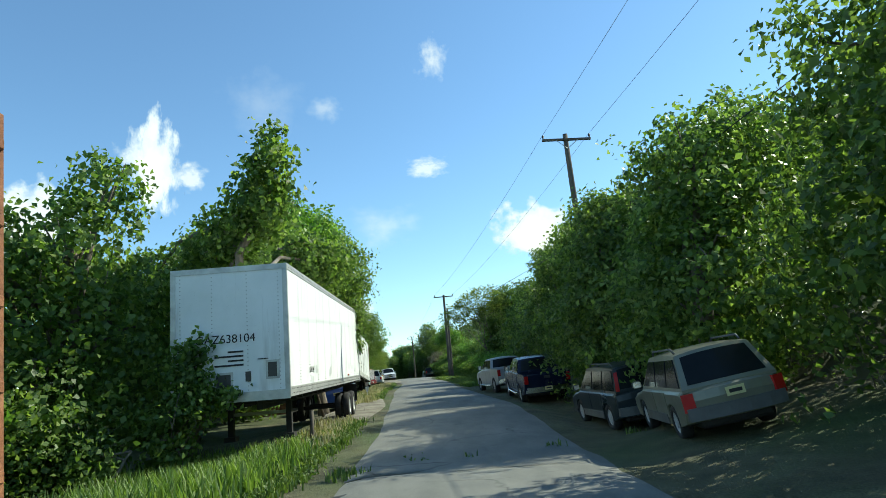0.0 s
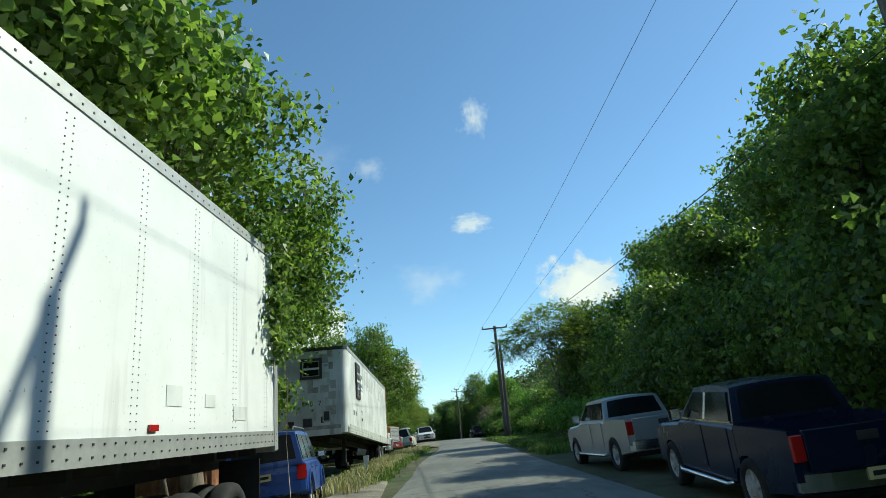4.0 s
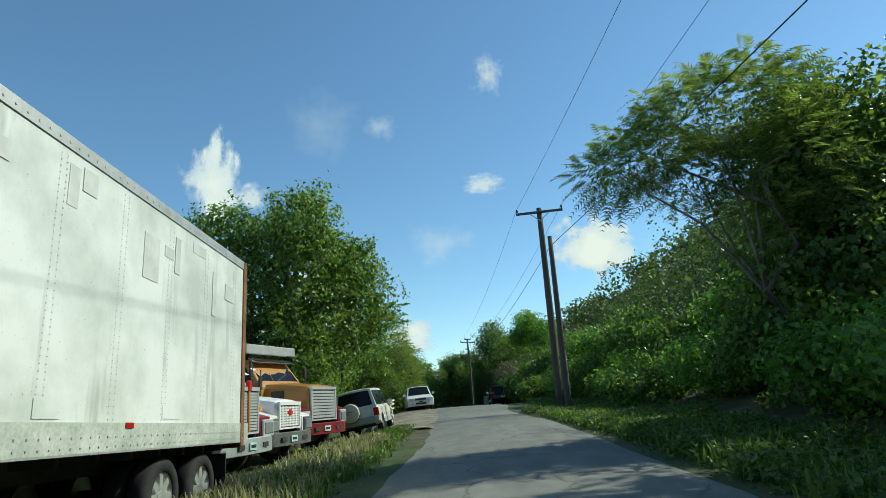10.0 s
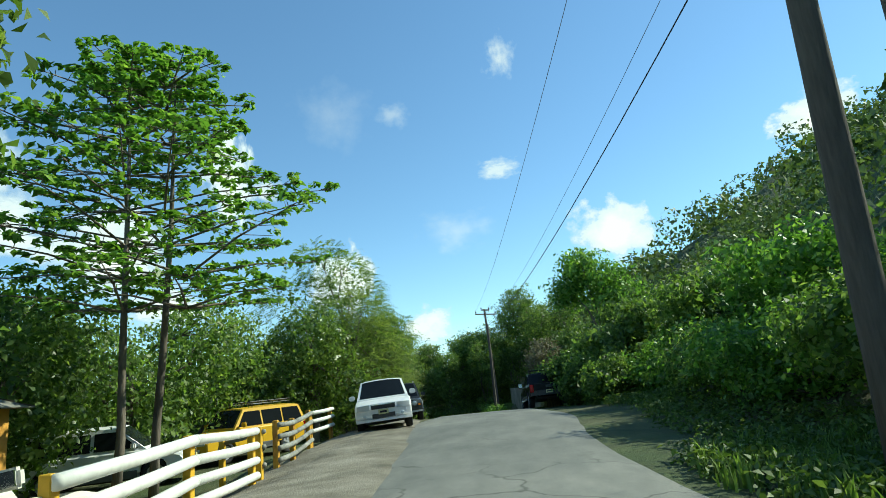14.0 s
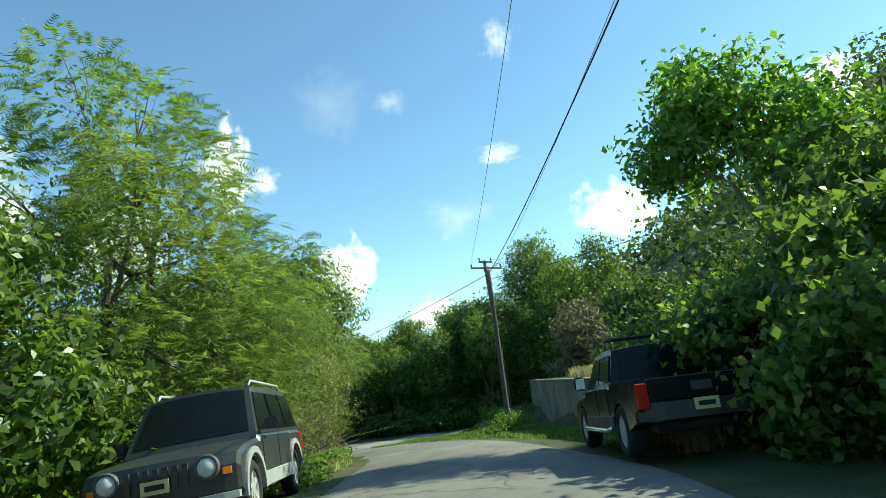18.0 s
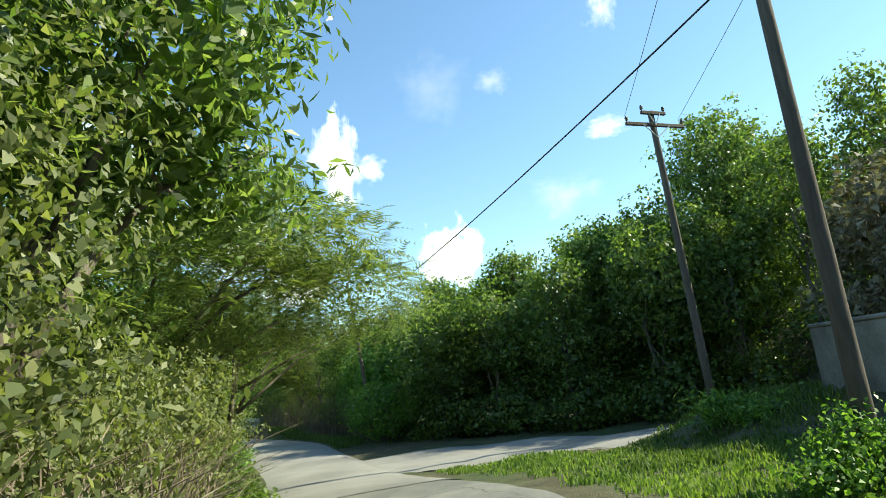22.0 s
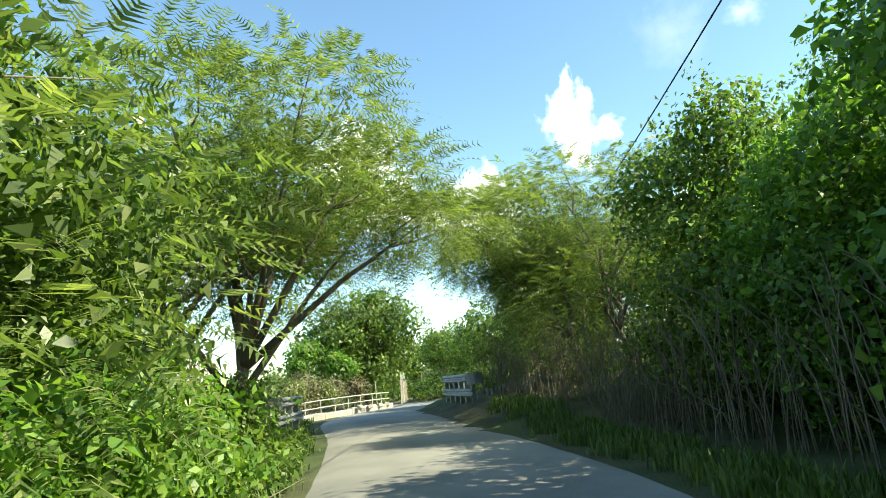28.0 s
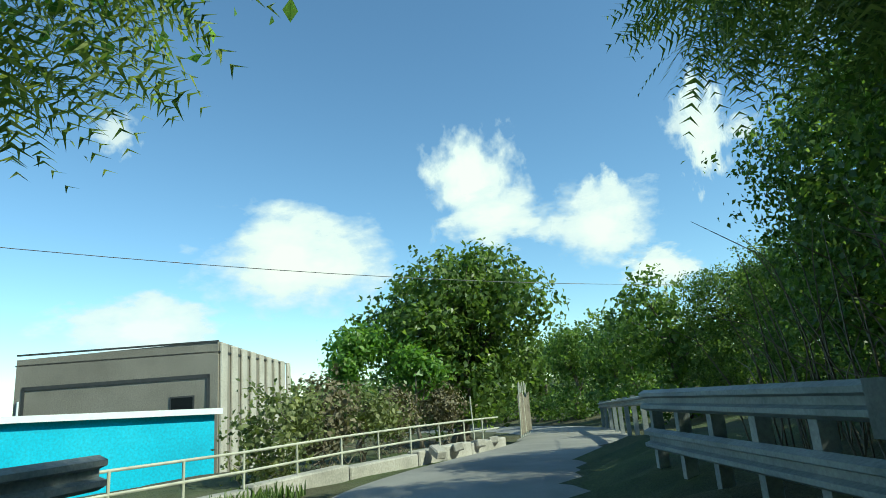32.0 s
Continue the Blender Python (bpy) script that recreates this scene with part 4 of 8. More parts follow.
plant("bank_tree", 3.9, 97.6, [(-0.8, 0.6, 6.2, 1.3, 1.3, 1.0), (-1.6, 1.6, 5.2, 1.1, 1.2, 0.9), (0.4, 0.4, 5.4, 1.5, 1.5, 1.1), (-0.6, 2.2, 6.8, 0.9, 1.0, 0.8), (1.2, -0.6, 4.0, 1.6, 1.6, 1.3)], LEAF_BRIGHT, 6500, 0.2, 0.12,
      "sunlit tree rising above the retaining wall", trunk=0.13, height=4.2, seed=90)
plant("vine_covered_tree", -21.4, 122.4, [(0, 0, 2.0, 1.5, 1.7, 1.5), (-1.2, -1.2, 3.4, 1.6, 1.6, 1.5), (0.5, 0.7, 3.9, 1.2, 1.3, 1.2), (-1.2, 0.8, 5.2, 1.5, 1.6, 1.2), (0.3, -1.3, 5.4, 1.3, 1.4, 1.1), (-2.4, -0.2, 2.2, 1.4, 1.6, 1.6)],
      LEAF_DUSTY, 15000, 0.1, 0.055, "tree smothered in dry vines and bare twigs beside the road", trunk=0.17, lean=(0.6, 0.7), height=4.4, stems=150, seed=94)
plant("broadleaf_tree", -26.0, 128.4, [(0, 0, 3.6, 1.7, 1.8, 1.1), (-1.4, 0.8, 3.2, 1.5, 1.6, 1.1), (1.0, -1.2, 3.3, 1.3, 1.4, 1.0), (-0.4, 0.2, 1.7, 1.5, 1.6, 1.2)],
      LEAF_BROAD, 9000, 0.13, 0.075, "low spreading broad-leaved tree behind the verge", trunk=0.12, height=2.8, seed=95)
plant("feathery_tree", -16.6, 116.6, [(2.2, 2.4, 4.6, 0.8, 0.8, 0.4), (3.0, 3.0, 4.5, 0.7, 0.7, 0.35), (3.8, 3.9, 4.5, 0.6, 0.6, 0.3), (0.9, 1.0, 5.0, 0.9, 0.9, 0.6), (4.3, 4.1, 4.6, 0.45, 0.45, 0.25)], LEAF_FROND, 480, 0.1, 0.04, "long bare limb ending in feathery leaves over the road", trunk=0.1, lean=(1.2, 1.2), height=4.2, seed=99, kind="frond", fronds=0.45)
plant("roadside_bush", -19.9, 120.6, [(0, 0, 0.75, 0.8, 0.9, 0.7), (-0.9, 0.5, 0.85, 0.9, 0.9, 0.75), (0.6, 1.1, 0.6, 0.7, 0.8, 0.6)], LEAF_BRIGHT, 6500, 0.12, 0.06, "bright green bush crowding the verge", "bush", trunk=0.03, stems=20, seed=97)
plant("feathery_tree", -20.6, 121.4, [(1.7, 1.7, 5.3, 0.9, 0.9, 0.6), (2.2, 1.4, 4.5, 0.6, 0.6, 0.7), (0.8, 0.6, 5.8, 1.1, 1.1, 0.6), (2.5, 0.6, 5.6, 0.9, 0.9, 0.5)], LEAF_FROND, 1500, 0.12, 0.042, "slender feathery tree arching over the verge", trunk=0.09, lean=(0.8, 0.7), height=4.6, seed=98, kind="frond", fronds=0.5)
for i, (x, y, h) in enumerate([(-11.2, 41.6, 6.0), (-13.4, 44.2, 7.0), (-11.6, 36.6, 5.6)]):
    plant("broadleaf_tree", x, y, cluster(R(960 + i), 0, 0, h * 0.56, 2.4, 2.4, h * 0.42, 7, 0.5), LEAF_BROAD, 8000, 0.17, 0.1, "dense dark tree behind the stained trailer", trunk=0.16, height=h * 0.6, seed=960 + i)
# trees close behind the side road
for i, (x, y, h) in enumerate([(1.6, 128.6, 8.4), (-1.2, 128.8, 9.0), (-4.6, 128.6, 8.2), (-8.0, 129.0, 7.4), (-11.2, 129.8, 7.0), (-14.0, 130.6, 6.4), (4.4, 126.6, 8.2)]):
    plant("bank_tree", x, y, cluster(R(400 + i), 0, 0, h * 0.6, 2.2, 2.2, h * 0.4, 6, 0.5) + [(0, -0.6, 0.8, 1.8, 1.4, 1.0), (0.8, -0.4, 1.2, 1.4, 1.4, 1.2)], LEAF_BROAD, 7500, 0.17, 0.1,
          "dense tree in the shade behind the side road", trunk=0.1, height=h * 0.6, seed=400 + i)

for i in range(19):
    s_at = 43 + 3.0 * i
    k = int(np.searchsorted(LS, s_at))
    o = LINE[k, 4] + 3.6 + 1.4 * R(500 + i).rand()
    plant("bank_bush", float(LINE[k, 0] + LT[k, 1] * o), float(LINE[k, 1] - LT[k, 0] * o), cluster(R(520 + i), 0, 0, 1.1, 1.9, 1.9, 1.1, 5, 0.55), (LEAF_BRIGHT, LEAF_VINE, LEAF_BRIGHT)[i % 3], 4400, 0.13, 0.085,
          "leafy green bush at the foot of the bank", "bush", trunk=0.04, height=0.9, seed=520 + i, group="bushes along the bank")

for i, (x, y) in enumerate([(-9.6, 36.5), (-10.4, 40.0), (-10.0, 43.5), (-10.6, 47.0), (-10.2, 50.5), (-12.6, 38.0), (-12.8, 45.0), (-9.4, 26.5), (-10.2, 23.0), (-9.0, 19.0)]):
    plant("roadside_bush", x, y, cluster(R(700 + i), 0, 0, 1.5, 2.0, 2.2, 1.5, 5, 0.55), (LEAF_VINE, LEAF_BROAD)[i % 2], 4000, 0.2, 0.13, "dark green bush in the shade behind the trailer", "bush", trunk=0.05, height=1.2, seed=700 + i, group="bushes behind the trailers")

plant("feathery_tree", -29.0, 144.2, [(-3.0, -0.6, 4.3, 1.1, 1.1, 0.7), (-3.8, 0.6, 4.7, 1.2, 1.2, 0.7), (-2.2, -1.6, 5.2, 1.4, 1.4, 0.9), (-2.6, 0.8, 5.8, 1.8, 1.8, 1.1), (-0.8, -0.6, 5.4, 1.9, 1.9, 1.3), (-1.4, 0.6, 3.4, 1.6, 1.6, 1.3), (-3.4, 2.6, 5.2, 1.5, 1.6, 1.0)],
      LEAF_FROND, 5200, 0.13, 0.045, "feathery-leaved tree hanging over the guardrail", trunk=0.12, height=4.4, seed=45, kind="frond", fronds=0.55)
for i, (x, y, z) in enumerate([(2.2, 91.4, 1.4), (2.6, 88.6, 1.2), (1.3, 94.6, 1.6), (0.9, 97.0, 1.7), (1.5, 92.7, 0.9)]):
    plant("wall_creeper", x, y, cluster(R(800 + i), 0, 0, z, 1.0, 1.5, 0.9, 4, 0.55), LEAF_VINE, 3000, 0.14, 0.1, "dark creeper tumbling over the end of the wall", "bush", trunk=0.03, height=1.0, seed=800 + i)

plant("feathery_tree", 5.9, 53.8, [(-3.4, -0.2, 5.5, 0.8, 0.8, 0.5), (-2.5, 0.2, 6.1, 1.0, 1.0, 0.7), (-1.3, -0.2, 6.8, 1.3, 1.3, 0.8), (0.0, 0.3, 7.2, 1.5, 1.5, 1.0), (-1.4, 0.4, 5.5, 1.0, 1.0, 0.6), (0.4, 0.0, 5.4, 1.4, 1.4, 1.3)],
      LEAF_FROND, 2600, 0.12, 0.05, "slender feathery tree leaning out over the road", trunk=0.1, height=5.4, seed=46, kind="frond", fronds=0.5)

RIGHT_TREES = [
    # x, y, height, half width, leaf, kind
    (8.0, 12.4, 9.4, 3.0, LEAF_VINE, "leaf"), (11.2, 18.5, 9.8, 3.3, LEAF_VINE, "leaf"), (7.7, 19.4, 9.0, 2.9, LEAF_BROAD, "leaf"), (9.4, 26.0, 9.0, 2.9, LEAF_VINE, "leaf"), (12.6, 29.5, 9.6, 3.2, LEAF_VINE, "leaf"), (10.2, 31.5, 7.6, 2.8, LEAF_BROAD, "leaf"),
    (9.2, 5.0, 9.6, 3.2, LEAF_BROAD, "leaf"), (9.0, -3.0, 9.0, 3.2, LEAF_VINE, "leaf"), (9.6, 36.0, 7.6, 2.8, LEAF_BROAD, "leaf"), (8.8, 43.0, 6.8, 2.5, LEAF_BROAD, "leaf"), (12.2, 39.5, 8.4, 3.0, LEAF_VINE, "leaf"),
    (7.4, 54.5, 8.2, 2.4, LEAF_BROAD, "leaf"), (9.0, 49.0, 6.8, 2.5, LEAF_VINE, "leaf"), (12.5, 50.0, 8.2, 3.0, LEAF_BROAD, "leaf"),
    (8.2, 61.0, 3.6, 2.2, LEAF_BRIGHT, "leaf"), (7.4, 66.5, 3.2, 2.0, LEAF_VINE, "leaf"), (7.0, 73.0, 3.6, 2.2, LEAF_VINE, "leaf"), (6.4, 79.0, 4.0, 2.2, LEAF_BRIGHT, "leaf"),
    (6.2, 85.5, 4.4, 2.3, LEAF_VINE, "leaf"), (3.8, 93.5, 5.0, 2.6, LEAF_BROAD, "leaf"), (5.6, 98.5, 5.2, 2.3, LEAF_BROAD, "leaf"), (6.8, 104.5, 3.2, 1.8, LEAF_BRIGHT, "leaf"),
    (6.2, 113.0, 3.6, 1.8, LEAF_BRIGHT, "leaf"), (1.6, 119.5, 5.4, 2.2, LEAF_DRY, "leaf"), (5.2, 122.0, 6.6, 2.4, LEAF_BROAD, "leaf"),
    (-3.0, 131.5, 10.4, 2.6, LEAF_BROAD, "leaf"), (-7.0, 132.4, 9.6, 2.6, LEAF_VINE, "leaf"), (-10.6, 133.4, 9.0, 2.6, LEAF_BROAD, "leaf"), (0.6, 132.6, 11.4, 3.0, LEAF_VINE, "leaf"),
    (-14.4, 133.8, 8.4, 2.5, LEAF_BROAD, "leaf"), (-18.2, 134.6, 6.4, 2.3, LEAF_BRIGHT, "leaf"), (-20.8, 138.0, 6.0, 2.3, LEAF_BRIGHT, "leaf"), (-16.0, 138.5, 8.0, 3.0, LEAF_BROAD, "leaf"),
    (-11.0, 136.0, 8.6, 3.0, LEAF_VINE, "leaf"), (-5.0, 134.0, 10.2, 3.2, LEAF_BROAD, "leaf"),
    (-21.4, 140.6, 4.8, 2.4, LEAF_BRIGHT, "leaf"), (-22.8, 140.2, 6.8, 2.8, LEAF_VINE, "leaf"), (-27.0, 143.0, 6.2, 3.0, LEAF_FROND, "frond"), (-31.0, 148.0, 7.0, 2.7, LEAF_VINE, "leaf"), (-28.8, 146.4, 6.2, 2.4, LEAF_FROND, "frond"), (-33.6, 151.2, 6.6, 2.6, LEAF_BROAD, "leaf"), (-34.5, 154.0, 6.2, 2.4, LEAF_BROAD, "leaf"),
    (-20.0, 144.5, 7.6, 2.6, LEAF_BROAD, "leaf"), (-25.0, 150.5, 7.6, 2.8, LEAF_BROAD, "leaf"), (-38.0, 159.5, 6.0, 2.6, LEAF_BROAD, "leaf"), (-30.0, 157.0, 7.6, 3.0, LEAF_VINE, "leaf"), (-43.0, 166.0, 6.4, 2.8, LEAF_BROAD, "leaf")]
for i, (x, y, h, w, leaf, kind) in enumerate(RIGHT_TREES):
    rnd = R(100 + i)
    blobs = cluster(rnd, 0.3, 0, h * 0.62, w, w * 1.1, h * 0.36, 6, 0.5) + [(-0.4, 0.6, h * 0.26, w * 0.75, w * 0.85, h * 0.26), (0.2, -0.7, h * 0.3, w * 0.8, w * 0.85, h * 0.28)]
    if kind == "leaf":
        plant("bank_tree" if h > 4.5 else "bank_bush", x, y, blobs, leaf, int(1300 * w * h * (0.6 if w > 2.9 else 0.85) * (1.6 if x < -19 else 1.0)), 0.115 if x < -19 else 0.165, 0.065 if x < -19 else 0.11, "dense tree on the shaded bank beside the road" if h > 4.5 else "leafy bush on the bank beside the road",
              "tree" if h > 4.5 else "bush", trunk=0.03 * h, height=h * 0.6, stems=20, seed=100 + i, plain=x > 11 or 60 < y < 128)
    else:
        plant("feathery_tree", x, y, blobs, leaf, 3200, 0.12, 0.042, "feathery-leaved tree leaning over the guardrail side", trunk=0.12, height=h * 0.6, stems=70, seed=100 + i, kind="frond", fronds=0.55)


def woods():
    """The far woods on the hill: clumps of large leaves in one mesh."""
    rnd = R(77)
    vs, fs, n0 = [], [], 0
    spots = []
    while len(spots) < 2300:
        x, y = 4 + 300 * rnd.rand() ** 1.8, rnd.uniform(-15, 420)
        spots.append((x, y))
    for a in np.linspace(0, 1, 110):
        w, d = radians(20 + 95 * a), 62 + 50 * rnd.rand()
        spots.append((-35 - d * math.sin(w), 140 + d * math.cos(w)))
    for a in np.linspace(0, 1, 34):
        spots.append((-30 - 190 * a + rnd.randn() * 12, 240 + 60 * rnd.rand() - 60 * a))
    spots = np.array(spots)
    s, lat, *_ = off_road(spots[:, 0], spots[:, 1])
    z = land(spots[:, 0], spots[:, 1])
    for (x, y), sd, lt, zz in zip(spots, s, lat, z):
        if 0 < lt < 10 or (lt < 0 and y < 200 and x > -72):
            continue
        d = math.hypot(x, y - 60)
        k = min(2.6, max(1.0, d / 90))
        r = (1.6 + 1.3 * rnd.rand()) * min(k, 1.9)
        b = [(x + rnd.randn() * r * 0.5, y + rnd.randn() * r * 0.5, zz + r * (0.45 + 0.5 * rnd.rand()), r * 0.9, r * 0.9, r * 0.75) for _ in range(3)]
        near = 0 < lt < 22
        p, nr = shell(b, int(250 / k**0.6 * (3.8 if near else 1)), rnd)
        k *= 0.36 if near else 1
        v, f = leaf_cards(p, nr, 0.5 * k, 0.38 * k, rnd, 0.2, 0.6, True)
        vs.append(v)
        fs.append(f + n0)
        n0 += len(v)
    ob = linked("hill_woods", mesh_of("hill_woods", np.concatenate(vs), np.concatenate(fs), LEAF_FAR))
    tagged(ob, "dense scrub woods covering the hillside", "woods", kind="stuff")


woods()


def blades(name, spots, height, material, label, seed, per=26, width=0.018, flat=0.35):
    """Grass: bent blades in tufts."""
    rnd = R(seed)
    spots = np.repeat(np.asarray(spots, float), per, 0)
    n = len(spots)
    spots = spots + rnd.randn(n, 2) * 0.12
    z = land(spots[:, 0], spots[:, 1])
    a = rnd.rand(n) * 6.283
    h = height * (0.45 + 0.9 * rnd.rand(n))
    out = np.stack([np.cos(a), np.sin(a)], 1) * (flat * h * (0.3 + rnd.rand(n)))[:, None]
    sd = np.stack([-np.sin(a), np.cos(a)], 1) * width
    p0 = np.c_[spots, z - 0.03]
    p1 = np.c_[spots + out * 0.35, z + h * 0.6]
    p2 = np.c_[spots + out, z + h * 0.92]
    s3 = np.c_[sd, np.zeros(n)]
    v = np.stack([p0 - s3, p0 + s3, p1 + s3 * 0.8, p1 - s3 * 0.8, p2], 1).reshape(-1, 3)
    i = np.arange(n) * 5
    f = np.concatenate([np.stack([i, i + 1, i + 2], 1), np.stack([i, i + 2, i + 3], 1), np.stack([i + 3, i + 2, i + 4], 1)])
    return tagged(linked(name, mesh_of(name, v, f, material)), label, "grass", kind="stuff")


def verge_spots(s0, s1, d0, d1, count, seed, side):
    rnd = R(seed)
    s = rnd.uniform(s0, s1, count)
    d = rnd.uniform(d0, d1, count)
    px, py, wl, wr = (np.interp(s, LS, LINE[:, c]) for c in (0, 1, 3, 4))
    tx, ty = np.interp(s, LS, LT[:, 0]), np.interp(s, LS, LT[:, 1])
    o = np.where(side > 0, wr + d, -wl - d)
    return np.stack([px + ty * o, py - tx * o], 1)


blades("verge_grass", np.vstack([verge_spots(2, 13, 0.6, 4.2, 900, 1, -1), verge_spots(12, 20, 0.5, 1.6, 120, 2, -1), verge_spots(34, 66, 0.5, 2.0, 420, 3, -1)]), 0.17, GRASS, "green verge grass along the road's edge", 61)
blades("straw_grass", np.vstack([verge_spots(32, 60, 0.8, 2.4, 420, 4, -1), verge_spots(12, 20, 0.8, 2.0, 80, 5, -1), verge_spots(97, 112, 0.3, 1.4, 90, 6, -1)]), 0.3, GRASS_DRY, "dry straw-coloured grass among the weeds", 62, 16)
blades("bank_grass", np.vstack([verge_spots(42, 74, 0.2, 2.6, 420, 7, 1)]), 0.34, GRASS_LUSH, "long green grass at the foot of the bank", 63)
blades("island_grass", np.vstack([verge_spots(97, 121, 0.5, 3.6, 1500, 8, 1)]), 0.085, GRASS_LUSH, "short bright grass on the island at the junction", 64, 18)
blades("island_grass", np.stack([R(18).uniform(-5.6, 1.5, 700), R(19).uniform(113.5, 120.2, 700)], 1), 0.14, GRASS, "thin grass on the mound by the side road", 68, 18)
blades("wall_top_grass", np.stack([R(9).uniform(0.2, 3.6, 620), R(10).uniform(94, 117, 620)], 1), 0.5, GRASS_DRY, "tall dry grass on top of the retaining wall", 65, 18)
blades("verge_grass", np.vstack([verge_spots(114, 160, 0.3, 1.8, 500, 12, -1), verge_spots(134, 150, 0.2, 1.4, 220, 13, 1)]), 0.22, GRASS, "grass and weeds along the concrete road", 66)

# ---- clouds, far away ----
def cloud_material(seed, soft, thin):
    m, nt, b, out = nodes_of("cloud")
    tc = nt.nodes.new("ShaderNodeTexCoord")
    n = nt.nodes.new("ShaderNodeTexNoise")
    n.noise_dimensions = "4D"
    n.inputs["W"].default_value = seed * 3.7
    n.inputs["Scale"].default_value, n.inputs["Detail"].default_value, n.inputs["Roughness"].default_value = 4.2, 8.0, 0.58
    nt.links.new(tc.outputs["Generated"], n.inputs["Vector"])
    sub = nt.nodes.new("ShaderNodeVectorMath")
    sub.operation = "SUBTRACT"
    sub.inputs[1].default_value = (0.5, 0.5, 0.5)
    nt.links.new(tc.outputs["Generated"], sub.inputs[0])
    sc = nt.nodes.new("ShaderNodeVectorMath")
    sc.operation = "MULTIPLY"
    sc.inputs[1].default_value = (2.0, 2.0, 0.0)
    nt.links.new(sub.outputs[0], sc.inputs[0])
    ln = nt.nodes.new("ShaderNodeVectorMath")
    ln.operation = "LENGTH"
    nt.links.new(sc.outputs[0], ln.inputs[0])
    add = nt.nodes.new("ShaderNodeMath")
    add.operation = "MULTIPLY_ADD"
    add.inputs[1].default_value = 1.75
    nt.links.new(n.outputs[0], add.inputs[0])
    neg = nt.nodes.new("ShaderNodeMath")
    neg.operation = "MULTIPLY"
    neg.inputs[1].default_value = -1.0
    nt.links.new(ln.outputs["Value"], neg.inputs[0])
    nt.links.new(neg.outputs[0], add.inputs[2])
    a = ramp(nt, add.outputs[0], [(0.12, (0, 0, 0)), (0.12 + soft, (thin,) * 3)])
    e = nt.nodes.new("ShaderNodeEmission")
    c = ramp(nt, add.outputs[0], [(0.2, (0.72, 0.82, 0.95)), (0.75, (1.0, 1.0, 0.99))])
    nt.links.new(c, e.inputs[0])
    e.inputs[1].default_value = 0.72
    tr = nt.nodes.new("ShaderNodeBsdfTransparent")
    mx = nt.nodes.new("ShaderNodeMixShader")
    nt.links.new(a, mx.inputs[0])
    nt.links.new(tr.outputs[0], mx.inputs[1])
    nt.links.new(e.outputs[0], mx.inputs[2])
    nt.links.new(mx.outputs[0], out.inputs["Surface"])
    return m


CLOUDS = [
    # direction x, y, z (2.5 km), width, height, soft edge, thickness
    (99, 2165, 1246, 170, 220, 0.7, 0.6), (47, 2348, 856, 240, 130, 0.5, 0.65), (-341, 2224, 1090, 180, 150, 0.8, 0.3), (-557, 2177, 1096, 400, 400, 1.0, 0.16),
    (-975, 2110, 880, 260, 240, 0.4, 0.7), (-860, 2190, 830, 170, 150, 0.5, 0.7), (1133, 2074, 816, 380, 250, 0.2, 1.0), (470, 2389, 566, 420, 360, 0.2, 1.0),
    (-968, 2139, 858, 230, 540, 0.25, 1.0), (-1343, 2005, 653, 330, 420, 0.25, 0.95), (-1640, 1760, 660, 620, 300, 0.3, 0.9), (-1213, 2148, 405, 420, 220, 0.3, 0.95),
    (-1680, 1690, 790, 560, 680, 0.34, 1.0), (-2150, 1150, 540, 1150, 620, 0.34, 1.0), (-2386, 678, 300, 800, 400, 0.25, 0.9), (-1364, 2004, 600, 640, 400, 0.4, 0.85),
    (-2245, 522, 969, 190, 220, 0.5, 0.7), (-619, 2374, 478, 330, 380, 0.2, 1.0), (-302, 2467, 273, 300, 200, 0.3, 0.9), (-150, 2400, 640, 380, 260, 0.9, 0.3)]
for i, (x, y, z, w, h, soft, thin) in enumerate(CLOUDS):
    bm = bmesh.new()
    for c in ((-w / 2, -h / 2, 0), (w / 2, -h / 2, 0), (w / 2, h / 2, 0), (-w / 2, h / 2, 0)):
        bm.verts.new(c)
    bm.faces.new(bm.verts)
    ob = part("cloud_backdrop", bm, cloud_material(i + 1, soft, thin))
    ob.matrix_world = look(Vector((x, y, z)) + Vector((-12, 60, 0)), (-12, 60, 0)) @ pose(0, 0, 0, 0, 180, 0)
    tagged(ob, "small white cumulus cloud in a clear blue sky", "cloud", kind="structure")


def dry_stems(name, spots, low, high, label, seed):
    """Bare dry stems, leaning and crossing, too many to count."""
    rnd = R(seed)
    bm = bmesh.new()
    z = land(spots[:, 0], spots[:, 1])
    for (x, y), g in zip(spots, z):
        h = rnd.uniform(low, high)
        dx, dy = rnd.randn(2) * 0.35
        tube(bm, [(x, y, g - 0.05), (x + dx * 0.3, y + dy * 0.3, g + h * 0.5), (x + dx, y + dy, g + h * 0.85), (x + dx * 1.9, y + dy * 1.9, g + h)], [0.014, 0.012, 0.008, 0.003], 3, False)
    return tagged(part(name, bm, TWIG), label, "stems", kind="stuff")


dry_stems("thicket_stems", np.vstack([verge_spots(97, 111, 1.1, 1.9, 650, 81, -1), verge_spots(111, 117, 1.2, 2.2, 300, 82, -1)]), 0.4, 1.7, "tangle of bare dry stems along the thicket's edge", 84)
dry_stems("thicket_stems", np.vstack([verge_spots(136, 158, 1.6, 2.8, 420, 85, 1)]), 0.8, 2.6, "bare reddish stems under the trees", 86)

